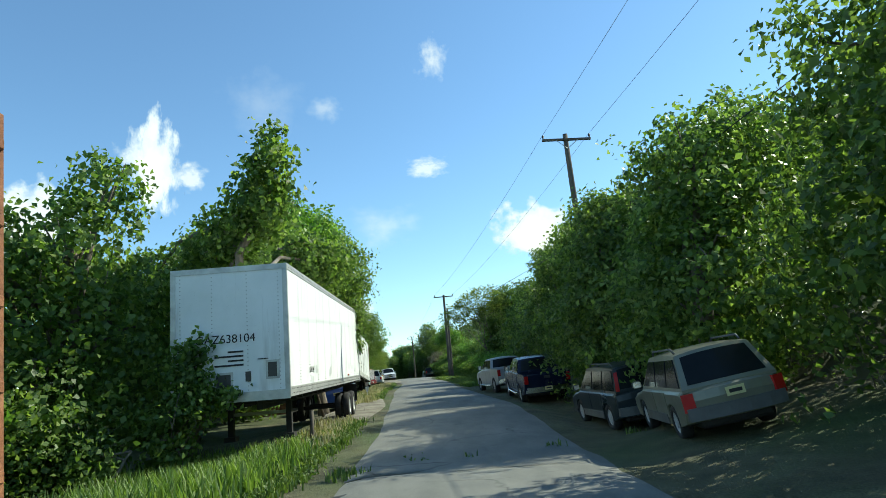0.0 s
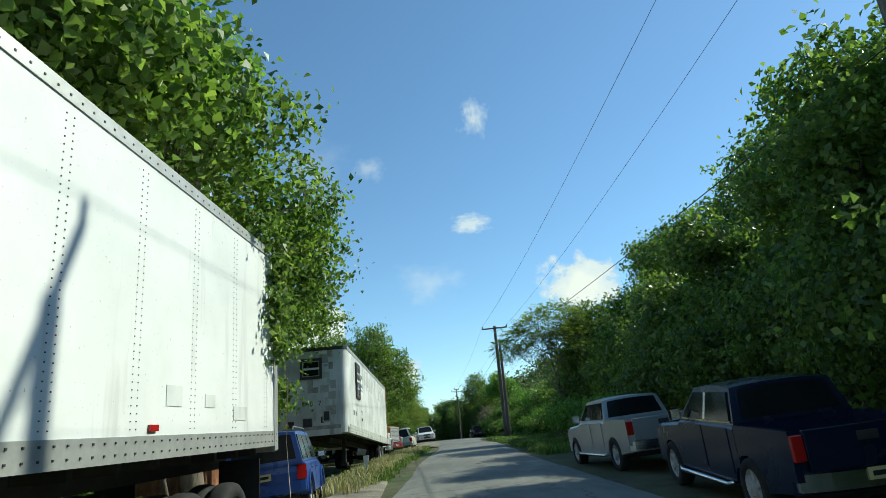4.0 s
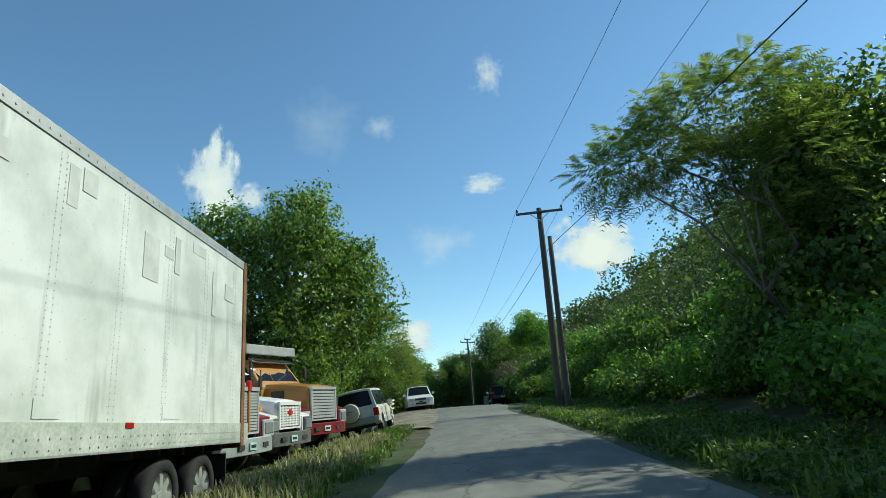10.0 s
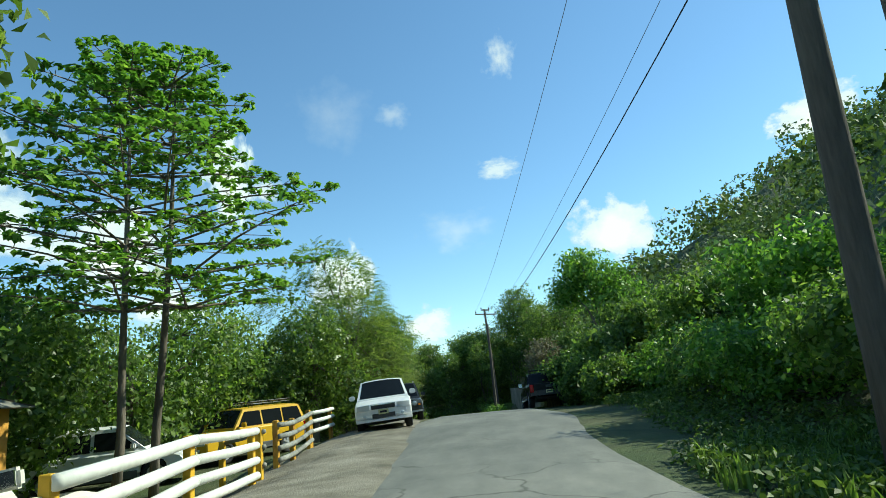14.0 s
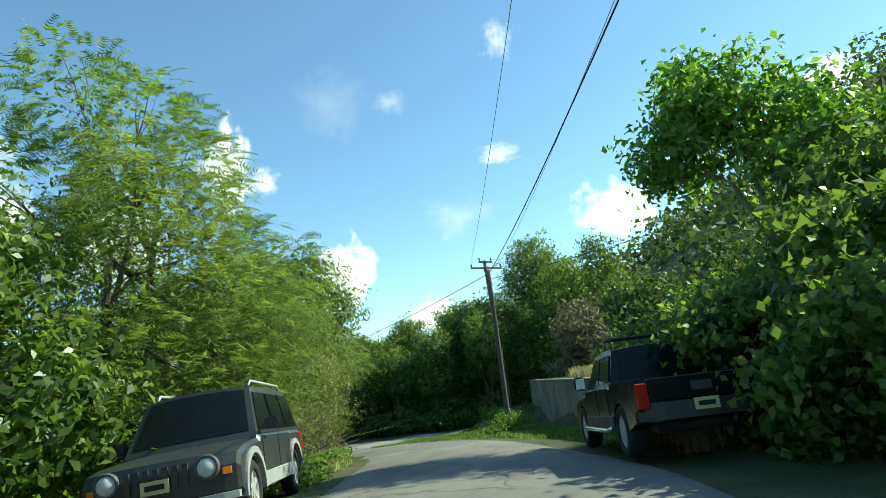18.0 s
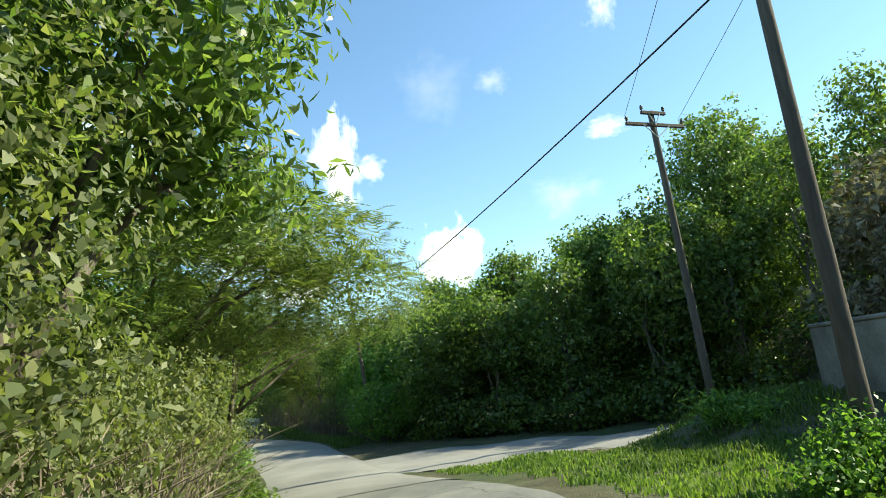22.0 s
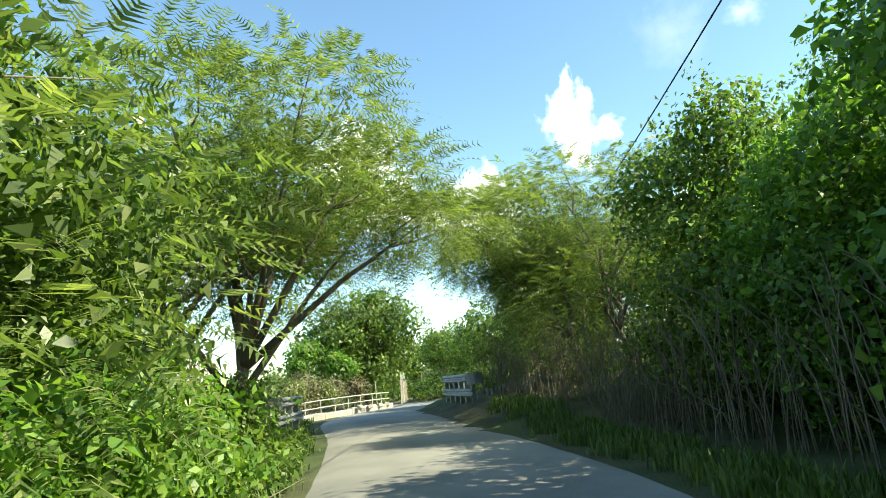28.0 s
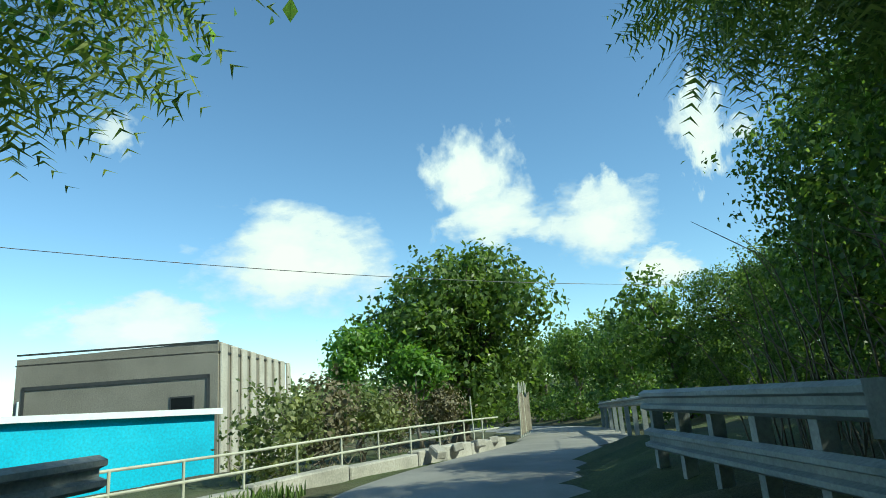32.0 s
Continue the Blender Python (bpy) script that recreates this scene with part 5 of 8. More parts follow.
plant("roadside_bush", -3.0, 110.6, [(0, 0, 0.5, 0.5, 0.5, 0.45), (0.5, -0.2, 0.42, 0.5, 0.45, 0.38), (-0.5, -0.5, 0.28, 0.4, 0.4, 0.25)], LEAF_BRIGHT, 2600, 0.07, 0.045, "low leafy weeds round the foot of the pole", "bush", trunk=0.02, seed=91)
plant("roadside_bush", -3.6, 117.6, [(0, 0, 0.4, 0.7, 0.5, 0.4), (0.7, -0.5, 0.35, 0.6, 0.5, 0.35)], LEAF_BRIGHT, 1000, 0.13, 0.05, "clump of tall weeds at the end of the grass island", "bush", trunk=0.02, seed=92)

FRONT_SPOTS = verge_spots(5.5, 12, 1.0, 4.6, 520, 14, -1)
blades("tall_grass", FRONT_SPOTS[FRONT_SPOTS[:, 0] < -1.2], 0.5, GRASS_LUSH, "tall green grass in front of the trailer", 67, 16)
plant("bank_bush", -16.6, 130.2, [(0, 0, 1.4, 1.5, 1.3, 1.3), (-0.9, 0.5, 2.1, 1.1, 1.1, 0.9), (0.9, 0.3, 2.0, 1.3, 1.2, 1.0), (-1.6, 1.2, 1.4, 1.2, 1.2, 1.2)], LEAF_BRIGHT, 5200, 0.12, 0.07, "leafy bush hiding the foot of a leaning pole", "bush", trunk=0.05, height=1.6, seed=93)
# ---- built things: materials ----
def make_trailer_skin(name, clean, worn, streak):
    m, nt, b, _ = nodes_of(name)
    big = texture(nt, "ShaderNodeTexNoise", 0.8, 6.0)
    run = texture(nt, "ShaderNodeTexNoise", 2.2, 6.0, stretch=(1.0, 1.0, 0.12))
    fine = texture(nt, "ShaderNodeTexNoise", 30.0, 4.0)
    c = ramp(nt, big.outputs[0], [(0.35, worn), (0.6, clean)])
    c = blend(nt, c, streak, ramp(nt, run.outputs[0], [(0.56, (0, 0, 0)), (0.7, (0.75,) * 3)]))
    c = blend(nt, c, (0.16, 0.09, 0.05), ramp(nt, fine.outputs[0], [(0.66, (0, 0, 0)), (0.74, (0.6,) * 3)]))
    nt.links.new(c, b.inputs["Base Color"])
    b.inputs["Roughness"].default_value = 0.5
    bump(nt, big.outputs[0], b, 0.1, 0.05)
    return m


TRAILER_WHITE = make_trailer_skin("chalky_white_paint", (0.8, 0.81, 0.81), (0.71, 0.73, 0.72), (0.52, 0.52, 0.5))
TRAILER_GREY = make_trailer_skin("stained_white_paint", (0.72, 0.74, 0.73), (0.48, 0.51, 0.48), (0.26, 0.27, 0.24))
ALU = plain("dull_aluminium", (0.55, 0.56, 0.54), 0.45, 0.6, dirt=0.35)
DARK_TRIM = plain("dark_trim", (0.05, 0.05, 0.048), 0.5, dirt=0.3)
RUST = grainy("rusty_steel", (0.12, 0.045, 0.02), (0.24, 0.095, 0.04), (0.36, 0.17, 0.08), 2.0, 20.0, 0.85, relief=0.4)
UNDER = plain("dusty_black_steel", (0.028, 0.027, 0.026), 0.75, dirt=0.4)
RUBBER = plain("tyre_rubber", (0.022, 0.022, 0.023), 0.82, dirt=0.3, scale=8)
GLASS = plain("dark_tinted_glass", (0.012, 0.015, 0.017), 0.06, dirt=0.3, scale=2)
GLASS.node_tree.nodes["Principled BSDF"].inputs["Specular IOR Level"].default_value = 0.16
CHROME = plain("chrome", (0.75, 0.76, 0.77), 0.15, 1.0, dirt=0.2)
RIM = plain("alloy_rim", (0.55, 0.56, 0.57), 0.35, 0.25, dirt=0.3, scale=9)
RED_LAMP = plain("red_lamp_lens", (0.42, 0.012, 0.012), 0.15, coat=0.5)
WHITE_LAMP = plain("clear_lamp_lens", (0.6, 0.62, 0.63), 0.1, coat=0.5)
AMBER = plain("amber_lamp_lens", (0.7, 0.22, 0.02), 0.2)
PLATE = plain("number_plate_yellow", (0.62, 0.58, 0.3), 0.5)
PLATE_TEAL = plain("number_plate_pale", (0.45, 0.66, 0.62), 0.5)
INK = plain("black_lettering", (0.02, 0.02, 0.022), 0.6, dirt=0.3)
BLUE_INK = plain("faded_blue_lettering", (0.11, 0.15, 0.25), 0.7, dirt=0.4)
ORANGE_INK = plain("faded_orange_lettering", (0.62, 0.4, 0.22), 0.7, dirt=0.3)
STAIN = grainy("grey_green_stain", (0.38, 0.42, 0.38), (0.5, 0.53, 0.48), (0.62, 0.64, 0.59), 2.2, 24.0, 0.75, relief=0.1)
PRIMER = grainy("rusty_primer", (0.3, 0.27, 0.22), (0.44, 0.42, 0.37), (0.58, 0.58, 0.53), 2.6, 18.0, 0.8, relief=0.15)
PATCH_GREY = plain("faded_grey_paint", (0.6, 0.62, 0.6), 0.6, dirt=0.25, scale=4)
PAPER = plain("bleached_sticker", (0.86, 0.87, 0.84), 0.6)
CONCRETE = grainy("stained_concrete", (0.13, 0.125, 0.11), (0.24, 0.23, 0.2), (0.34, 0.325, 0.29), 0.7, 20.0, 0.92, relief=0.4, distance=0.015)
CONCRETE_PALE = grainy("pale_concrete", (0.3, 0.29, 0.25), (0.42, 0.4, 0.35), (0.52, 0.5, 0.45), 0.9, 24.0, 0.92, relief=0.4, distance=0.012)
GALV = plain("galvanised_steel", (0.5, 0.54, 0.55), 0.45, 0.45, dirt=0.3)
RAIL_STEEL = grainy("weathered_rail_steel", (0.2, 0.23, 0.23), (0.3, 0.33, 0.33), (0.38, 0.4, 0.39), 1.4, 26.0, 0.65, metal=0.15, relief=0.08)
PIPE = plain("pale_painted_pipe", (0.52, 0.52, 0.42), 0.55, dirt=0.35)
FENCE_WHITE = plain("white_fence_paint", (0.78, 0.79, 0.74), 0.5, dirt=0.2, scale=5)
FENCE_YELLOW = plain("yellow_fence_paint", (0.75, 0.44, 0.03), 0.5, dirt=0.25, scale=6)
FENCE_GREY = grainy("bare_grey_rail", (0.2, 0.2, 0.18), (0.3, 0.3, 0.27), (0.4, 0.4, 0.36), 2.0, 20.0, 0.8, relief=0.2)
CABLE = plain("black_cable", (0.02, 0.02, 0.022), 0.6)
WIRE = plain("grey_wire", (0.18, 0.18, 0.18), 0.5, 0.5)


def font(bm_text, size, material, m, parent, name="lettering"):
    """Flat letters with the built-in font."""
    cu = bpy.data.curves.new(name, "FONT")
    cu.body, cu.size, cu.align_x, cu.align_y = bm_text, size, "CENTER", "CENTER"
    cu.extrude = 0.002
    ob = bpy.data.objects.new(name, cu)
    scene.collection.objects.link(ob)
    me = bpy.data.meshes.new_from_object(ob)
    bpy.data.objects.remove(ob)
    me.materials.append(material)
    me.transform(m)
    return linked(name, me, parent)


def slab(centre, size):
    """A box round a centre."""
    return (tuple(c - s / 2 for c, s in zip(centre, size)), tuple(c + s / 2 for c, s in zip(centre, size)))


def make_wheel(parent, x, y, z, r=0.37, w=0.24, rim=RIM, spokes=6, out=1, dual=False):
    """A wheel with its axle along x: tyre and rim are parts of it."""
    k = r / 0.37
    tyre = lathe([(-w * 0.25, r * 0.62), (-w / 2, r * 0.64), (-w / 2, r * 0.9), (-w * 0.4, r * 0.97), (-w * 0.2, r), (w * 0.2, r), (w * 0.4, r * 0.97), (w / 2, r * 0.9), (w / 2, r * 0.64), (w * 0.25, r * 0.62)], 28)
    bmesh.ops.delete(tyre, geom=[f for f in tyre.faces if len(f.verts) > 4], context="FACES_ONLY")
    wheel = part("wheel", tyre, RUBBER, parent, smooth=True)
    wheel.location = (x, y, z)
    bm = lathe([(-w * 0.3, r * 0.65), (w * 0.36, r * 0.66), (w * 0.42, r * 0.6), (w * 0.3, r * 0.56), (w * 0.2, r * 0.54), (w * 0.2, 0.001)], 24)
    for i in range(spokes):
        a = 2 * math.pi * i / spokes
        box(bm, (w * 0.2, -0.035 * k, 0.05), (w * 0.37, 0.035 * k, r * 0.6), Matrix.Rotation(a, 4, "X"))
    c = lathe([(w * 0.2, 0.075 * k), (w * 0.4, 0.065 * k), (w * 0.42, 0.02)], 12)
    tmp = bpy.data.meshes.new("tmp")
    c.to_mesh(tmp)
    c.free()
    bm.from_mesh(tmp)
    bpy.data.meshes.remove(tmp)
    rm = part("rim", bm, rim, wheel)
    if out < 0:
        rm.rotation_euler = (0, 0, math.pi)
    return wheel


def trailer(x, y, z, yaw, length, skin, label, rounded=0.0, seed=0):
    """A box semi-trailer with its nose at the foot of -y; wheels at the far end, landing legs at the near end."""
    W, H, F = 2.65, 3.0 if not rounded else 3.12, 1.12
    drop = 0.3 if not rounded else 0.0                  # the axles of the tilted trailer sit lower in its frame
    ob = empty("semi_trailer", pose(x, y, z, -1.7 if rounded else 1.7, 0, yaw), label, "trailer")
    rnd = R(seed)
    bm = bmesh.new()
    if rounded:
        out = []
        for cx, sgn in ((W / 2 - rounded, 1), (-W / 2 + rounded, -1)):
            arc = [(cx + sgn * rounded * math.sin(a), rounded - rounded * math.cos(a)) for a in np.linspace(0, math.pi / 2, 7)]
            out.append(arc)
        pts = out[1][::-1] + out[0] + [(W / 2, length), (-W / 2, length)]
    else:
        pts = [(-W / 2, 0.05), (-W / 2 + 0.05, 0), (W / 2 - 0.05, 0), (W / 2, 0.05), (W / 2, length), (-W / 2, length)]
    lo = [bm.verts.new((px, py, F)) for px, py in pts]
    hi = [bm.verts.new((px, py, F + H)) for px, py in pts]
    n = len(pts)
    for i in range(n):
        bm.faces.new((lo[i], lo[(i + 1) % n], hi[(i + 1) % n], hi[i]))
    bm.faces.new(lo[::-1])
    bm.faces.new(hi)
    part("box_body", bm, skin, ob)
    top = boxes(((-W / 2 - 0.015, rounded * 0.6, F + H - 0.11), (-W / 2 + 0.03, length, F + H + 0.03)), ((W / 2 - 0.03, rounded * 0.6, F + H - 0.11), (W / 2 + 0.015, length, F + H + 0.03)))
    part("top_rail", top, ALU, ob)
    bm = bmesh.new()
    if rounded:
        ring = [(px * 1.008, py - 0.012) for px, py in pts[:-2]]
        for (ax, ay), (bx, by) in zip(ring, ring[1:]):
            q = [bm.verts.new(c) for c in ((ax, ay, F + H - 0.1), (bx, by, F + H - 0.1), (bx, by, F + H + 0.03), (ax, ay, F + H + 0.03))]
            bm.faces.new(q)
    else:
        box(bm, (-W / 2 - 0.01, -0.02, F + H - 0.1), (W / 2 + 0.01, 0.03, F + H + 0.03))
    part("nose_cap", bm, DARK_TRIM if rounded else ALU, ob)
    part("bottom_rail", boxes(((-W / 2 - 0.012, rounded * 0.6, F - 0.02), (-W / 2 + 0.02, length, F + 0.2)), ((W / 2 - 0.02, rounded * 0.6, F - 0.02), (W / 2 + 0.012, length, F + 0.2))), ALU, ob)
    part("nose_sill", boxes(((-W / 2 + rounded, -0.03, F - 0.05), (W / 2 - rounded, 0.02, F + 0.16))), ALU if not rounded else TRAILER_GREY, ob)
    part("rear_frame", boxes(((-W / 2 - 0.02, length - 0.12, F - 0.08), (-W / 2 + 0.1, length + 0.03, F + H + 0.02)), ((W / 2 - 0.1, length - 0.12, F - 0.08), (W / 2 + 0.02, length + 0.03, F + H + 0.02)), ((-W / 2, length - 0.1, F - 0.1), (W / 2, length + 0.03, F + 0.05))), RUST if rounded else ALU, ob, "rusty rear frame" if rounded else "worn pale rear frame")
    if not rounded:
        part("nose_corner_post", boxes(((-W / 2 - 0.012, -0.012, F), (-W / 2 + 0.1, 0.06, F + H))), ALU, ob)
        part("nose_corner_post", boxes(((W / 2 - 0.1, -0.012, F), (W / 2 + 0.012, 0.06, F + H))), ALU, ob)
    # rows of rivets on the side that faces the road
    bm = bmesh.new()
    for k in np.arange(1.2, length - 0.3, 1.2):
        for dy in (-0.05, 0.05):
            for zz in np.arange(F + 0.26, F + H - 0.15, 0.07):
                box(bm, *slab((W / 2 + 0.002, k + dy, zz), (0.01, 0.011, 0.011)))
    for k in np.arange(0.2 + rounded, length, 0.16):
        for zz in (F + H - 0.05, F + 0.05, F + 0.15):
            box(bm, *slab((W / 2 + 0.016, k, zz), (0.012, 0.018, 0.018)))
    tagged(part("rivets", bm, DARK_TRIM if not rounded else ALU, ob), kind="stuff")
    bm = bmesh.new()
    for xx in (-1.12, -0.4, 0.4, 1.12):
        for zz in np.arange(F + 0.2, F + H - 0.1, 0.09):
            if abs(xx) < W / 2 - rounded:
                box(bm, *slab((xx, -0.006, zz), (0.022, 0.014, 0.022)))
    tagged(part("nose_rivets", bm, ALU, ob), kind="stuff")
    # small frames and patches on the nose
    for cx, cz, w, h, dark in ((0.95, F + 0.62, 0.3, 0.42, 1), (-0.15, F + 0.42, 0.42, 0.4, 1), (0.4, F + 0.5, 0.12, 0.22, 0), (-0.75, F + 0.4, 0.22, 0.22, 0)):
        if rounded and cx > 0.9:
            cx = 0.55
        fr = part("nose_panel", boxes(((cx - w / 2, -0.02, cz - h / 2), (cx + w / 2, 0.01, cz + h / 2))), ALU if dark else DARK_TRIM, ob)
        if dark:
            part("recess", boxes(((cx - w / 2 + 0.05, -0.026, cz - h / 2 + 0.05), (cx + w / 2 - 0.05, -0.012, cz + h / 2 - 0.05))), DARK_TRIM, fr)
    # patches riveted on the road side
    for k in range(9):
        yy, zz = rnd.uniform(1, length - 1), F + rnd.uniform(0.25, 0.6)
        w, h = rnd.uniform(0.25, 0.55), rnd.uniform(0.14, 0.24)
        part("repair_patch", boxes(((W / 2 - 0.01, yy - w / 2, zz - h / 2), (W / 2 + 0.008, yy + w / 2, zz + h / 2))), TRAILER_GREY, ob)
    part("side_marker", boxes(((W / 2 - 0.01, length * 0.72, F + 0.24), (W / 2 + 0.03, length * 0.72 + 0.16, F + 0.3))), RED_LAMP, ob, "red side marker lamp")
    # chassis
    for sx in (-0.475, 0.475):
        part("chassis_beam", boxes(((sx - 0.075, 0.6, F - 0.28), (sx + 0.075, length, F))), UNDER, ob)
    for k in np.arange(0.5, length, 0.7):
        part("cross_member", boxes(((-1.2, k, F - 0.12), (1.2, k + 0.08, F - 0.02))), UNDER, ob)
    for sx in (-0.75, 0.75):
        part("landing_leg", boxes(((sx - 0.07, 2.3, 0.12), (sx + 0.07, 2.45, F - 0.1)), ((sx - 0.14, 2.22, 0.0), (sx + 0.14, 2.53, 0.12)), ((sx - 0.05, 2.4, 0.6), (sx + 0.05, 3.2, 0.68))), UNDER, ob)
    part("leg_brace", boxes(((-0.75, 2.34, 0.62), (0.75, 2.41, 0.7))), PIPE, ob)
    for ay in (length - 2.5, length - 1.25):
        part("axle", boxes(((-1.1, ay - 0.07, 0.43 - drop), (1.1, ay + 0.07, 0.57 - drop))), UNDER, ob)
        for sx in (-1.05, -0.75, 0.75, 1.05):
            make_wheel(ob, sx, ay, 0.5 - drop, 0.5, 0.26, ALU, 8, 1 if sx > 0 else -1)
    part("mud_flap", boxes(((0.62, length - 0.45, 0.25), (1.22, length - 0.43, 0.95))), RUBBER, ob)
    part("mud_flap", boxes(((-1.22, length - 0.45, 0.25), (-0.62, length - 0.43, 0.95))), RUBBER, ob)
    return ob, F, H, W


def bars(parent, material, rows, name="faint_lettering", m=None):
    """Worn writing that cannot be read: short plain bars."""
    bm = bmesh.new()
    for lo, hi in rows:
        box(bm, lo, hi, m)
    return tagged(part(name, bm, material, parent), kind="stuff")


face = pose(0, -0.008, 0, 90, 0, 0)
t1, F1, H1, W1 = trailer(-3.97, 10.25, -0.27, 0.2, 13.7, TRAILER_WHITE, "old white riveted semi-trailer parked on the verge", 0.0, 1)
font("GAZ638104", 0.27, INK, Matrix.Translation((-0.1, -0.012, F1 + 1.36)) @ pose(0, 0, 0, 90, 0, 0), t1)
font("638104", 0.2, INK, Matrix.Translation((W1 / 2 + 0.012, 2.6, F1 + 0.55)) @ pose(0, 0, 0, 90, 0, 90), t1)
bars(t1, INK, [((-0.05 - 0.3 * (k % 2), -0.014, F1 + 1.05 - 0.1 * k), (0.3, -0.004, F1 + 1.09 - 0.1 * k)) for k in range(4)] + [((0.62, -0.014, F1 + 0.86), (0.85, -0.004, F1 + 0.88))])
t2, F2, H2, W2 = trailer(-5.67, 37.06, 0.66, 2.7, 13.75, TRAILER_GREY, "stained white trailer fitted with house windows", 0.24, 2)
for k, ch in enumerate("540 76"):
    if ch != " ":
        font(ch, 0.26, INK, Matrix.Translation((W2 / 2 + 0.012, 1.7 - 0.37 + 0.15 * k, F2 + 0.78)) @ pose(0, 0, 0, 90, 0, 90), t2)
for k, ch in enumerate("540 7"):
    if ch != " ":
        font(ch, 0.26, INK, Matrix.Translation((-0.3 + 0.15 * k, -0.012, F2 + 1.08)) @ pose(0, 0, 0, 90, 0, 0), t2)
for k in range(22):
    rk = R(930 + k)
    px, pz, pw, ph = rk.uniform(-1.05, 0.85), F2 + rk.uniform(0.35, 2.85), rk.uniform(0.1, 0.42), rk.uniform(0.08, 0.4)
    part("repair_patch", boxes(((px, -0.004 - 0.0004 * k, pz), (min(px + pw, 1.05), 0.01, pz + ph))), (STAIN, PATCH_GREY, PRIMER)[k % 3], t2, "dull repair patch")
part("sill_band", boxes(((-1.06, -0.009, F2 + 0.02), (1.06, 0.01, F2 + 0.3))), PRIMER, t2, "bare rusty lower band")
side = lambda y, z: Matrix.Translation((W2 / 2 + 0.016, y - 0.6, z + 0.05)) @ pose(0, 0, 0, 90, 0, 90)
font("OARD", 0.24, BLUE_INK, side(4.32, 3.5), t2)
font("M", 0.24, BLUE_INK, side(4.16, 3.31), t2)
font("OAD", 0.24, BLUE_INK, side(4.36, 3.12), t2)
font("vice", 0.17, INK, side(4.36, 2.93), t2)
font("DAL", 0.17, INK, side(3.95, 2.95), t2)
part("poster", boxes(((W2 / 2 - 0.01, 3.14, 2.81), (W2 / 2 + 0.008, 4.06, 3.67))), PAPER, t2, "bleached white lettered panel")
bars(t2, BLUE_INK, [((W2 / 2, 3.2, 3.13 + 0.1 * k), (W2 / 2 + 0.016, 3.46 - 0.04 * (k % 3), 3.21 + 0.1 * k)) for k in range(5)])
for k in range(16):
    rk = R(900 + k)
    yy, zz = 4.6 + 9.0 * rk.rand(), F2 + H2 - 0.2 - 0.5 * rk.rand() ** 2
    part("paint_patch", boxes(((W2 / 2 - 0.01, yy, zz - 0.12 - 0.6 * rk.rand()), (W2 / 2 + 0.005 + 0.0004 * k, yy + 0.12 + 0.4 * rk.rand(), zz))), PATCH_GREY, t2, "faded grey paint patch")
part("side_band", boxes(((W2 / 2 - 0.01, 0.4, F2 + 0.0), (W2 / 2 + 0.014, 14.0, F2 + 0.3))), STAIN, t2, "grey lower side rail")
bars(t2, ORANGE_INK, [((W2 / 2 - 0.01, 2.75, F2 + 1.75), (W2 / 2 + 0.01, 3.15, F2 + 1.95)), ((W2 / 2 - 0.01, 2.75, F2 + 1.4), (W2 / 2 + 0.01, 3.2, F2 + 1.62))])
bars(t2, INK, [((W2 / 2, 3.55, F2 + 0.98), (W2 / 2 + 0.012, 3.75, F2 + 1.02)), ((W2 / 2, 3.63, F2 + 0.84), (W2 / 2 + 0.012, 3.67, F2 + 1.0)), ((W2 / 2, 3.5, F2 + 0.6), (W2 / 2 + 0.012, 3.8, F2 + 0.72))])


def house_window(parent, m, w, h, cols, rows, dark=DARK_TRIM):
    """A framed window laid on a trailer side; m puts its middle, x across, z up, -y outwards."""
    bm = bmesh.new()
    for lo, hi in (((-w / 2 - 0.1, -0.05, -h / 2 - 0.1), (-w / 2, 0.02, h / 2 + 0.1)), ((w / 2, -0.05, -h / 2 - 0.1), (w / 2 + 0.1, 0.02, h / 2 + 0.1)), ((-w / 2, -0.05, h / 2), (w / 2, 0.02, h / 2 + 0.1)), ((-w / 2, -0.05, -h / 2 - 0.1), (w / 2, 0.02, -h / 2))):
        box(bm, lo, hi)
    win = part("window", bm, dark, parent, "house window in a dark frame")
    win.matrix_local = m
    pane = part("pane", boxes(((-w / 2, -0.012, -h / 2), (w / 2, 0.004, h / 2))), GLASS, win)
    for k in range(cols + 1):
        xx = -w / 2 + w * k / cols
        part("upright_bar", boxes(((xx - 0.018, -0.035, -h / 2), (xx + 0.018, -0.013, h / 2))), FENCE_WHITE, win)
    for k in range(rows + 1):
        zz = -h / 2 + h * k / rows
        t = 0.035 if k == rows // 2 else 0.018
        part("cross_bar", boxes(((-w / 2, -0.037, zz - t), (w / 2, -0.014, zz + t))), FENCE_WHITE, win)
    return win


house_window(t2, Matrix.Translation((0.0, -0.02, F2 + 2.36)), 0.62, 0.56, 1, 2)
house_window(t2, Matrix.Translation((W2 / 2 + 0.02, 2.55, 3.24)) @ pose(0, 0, 0, 0, 0, 90), 0.78, 1.2, 2, 4)


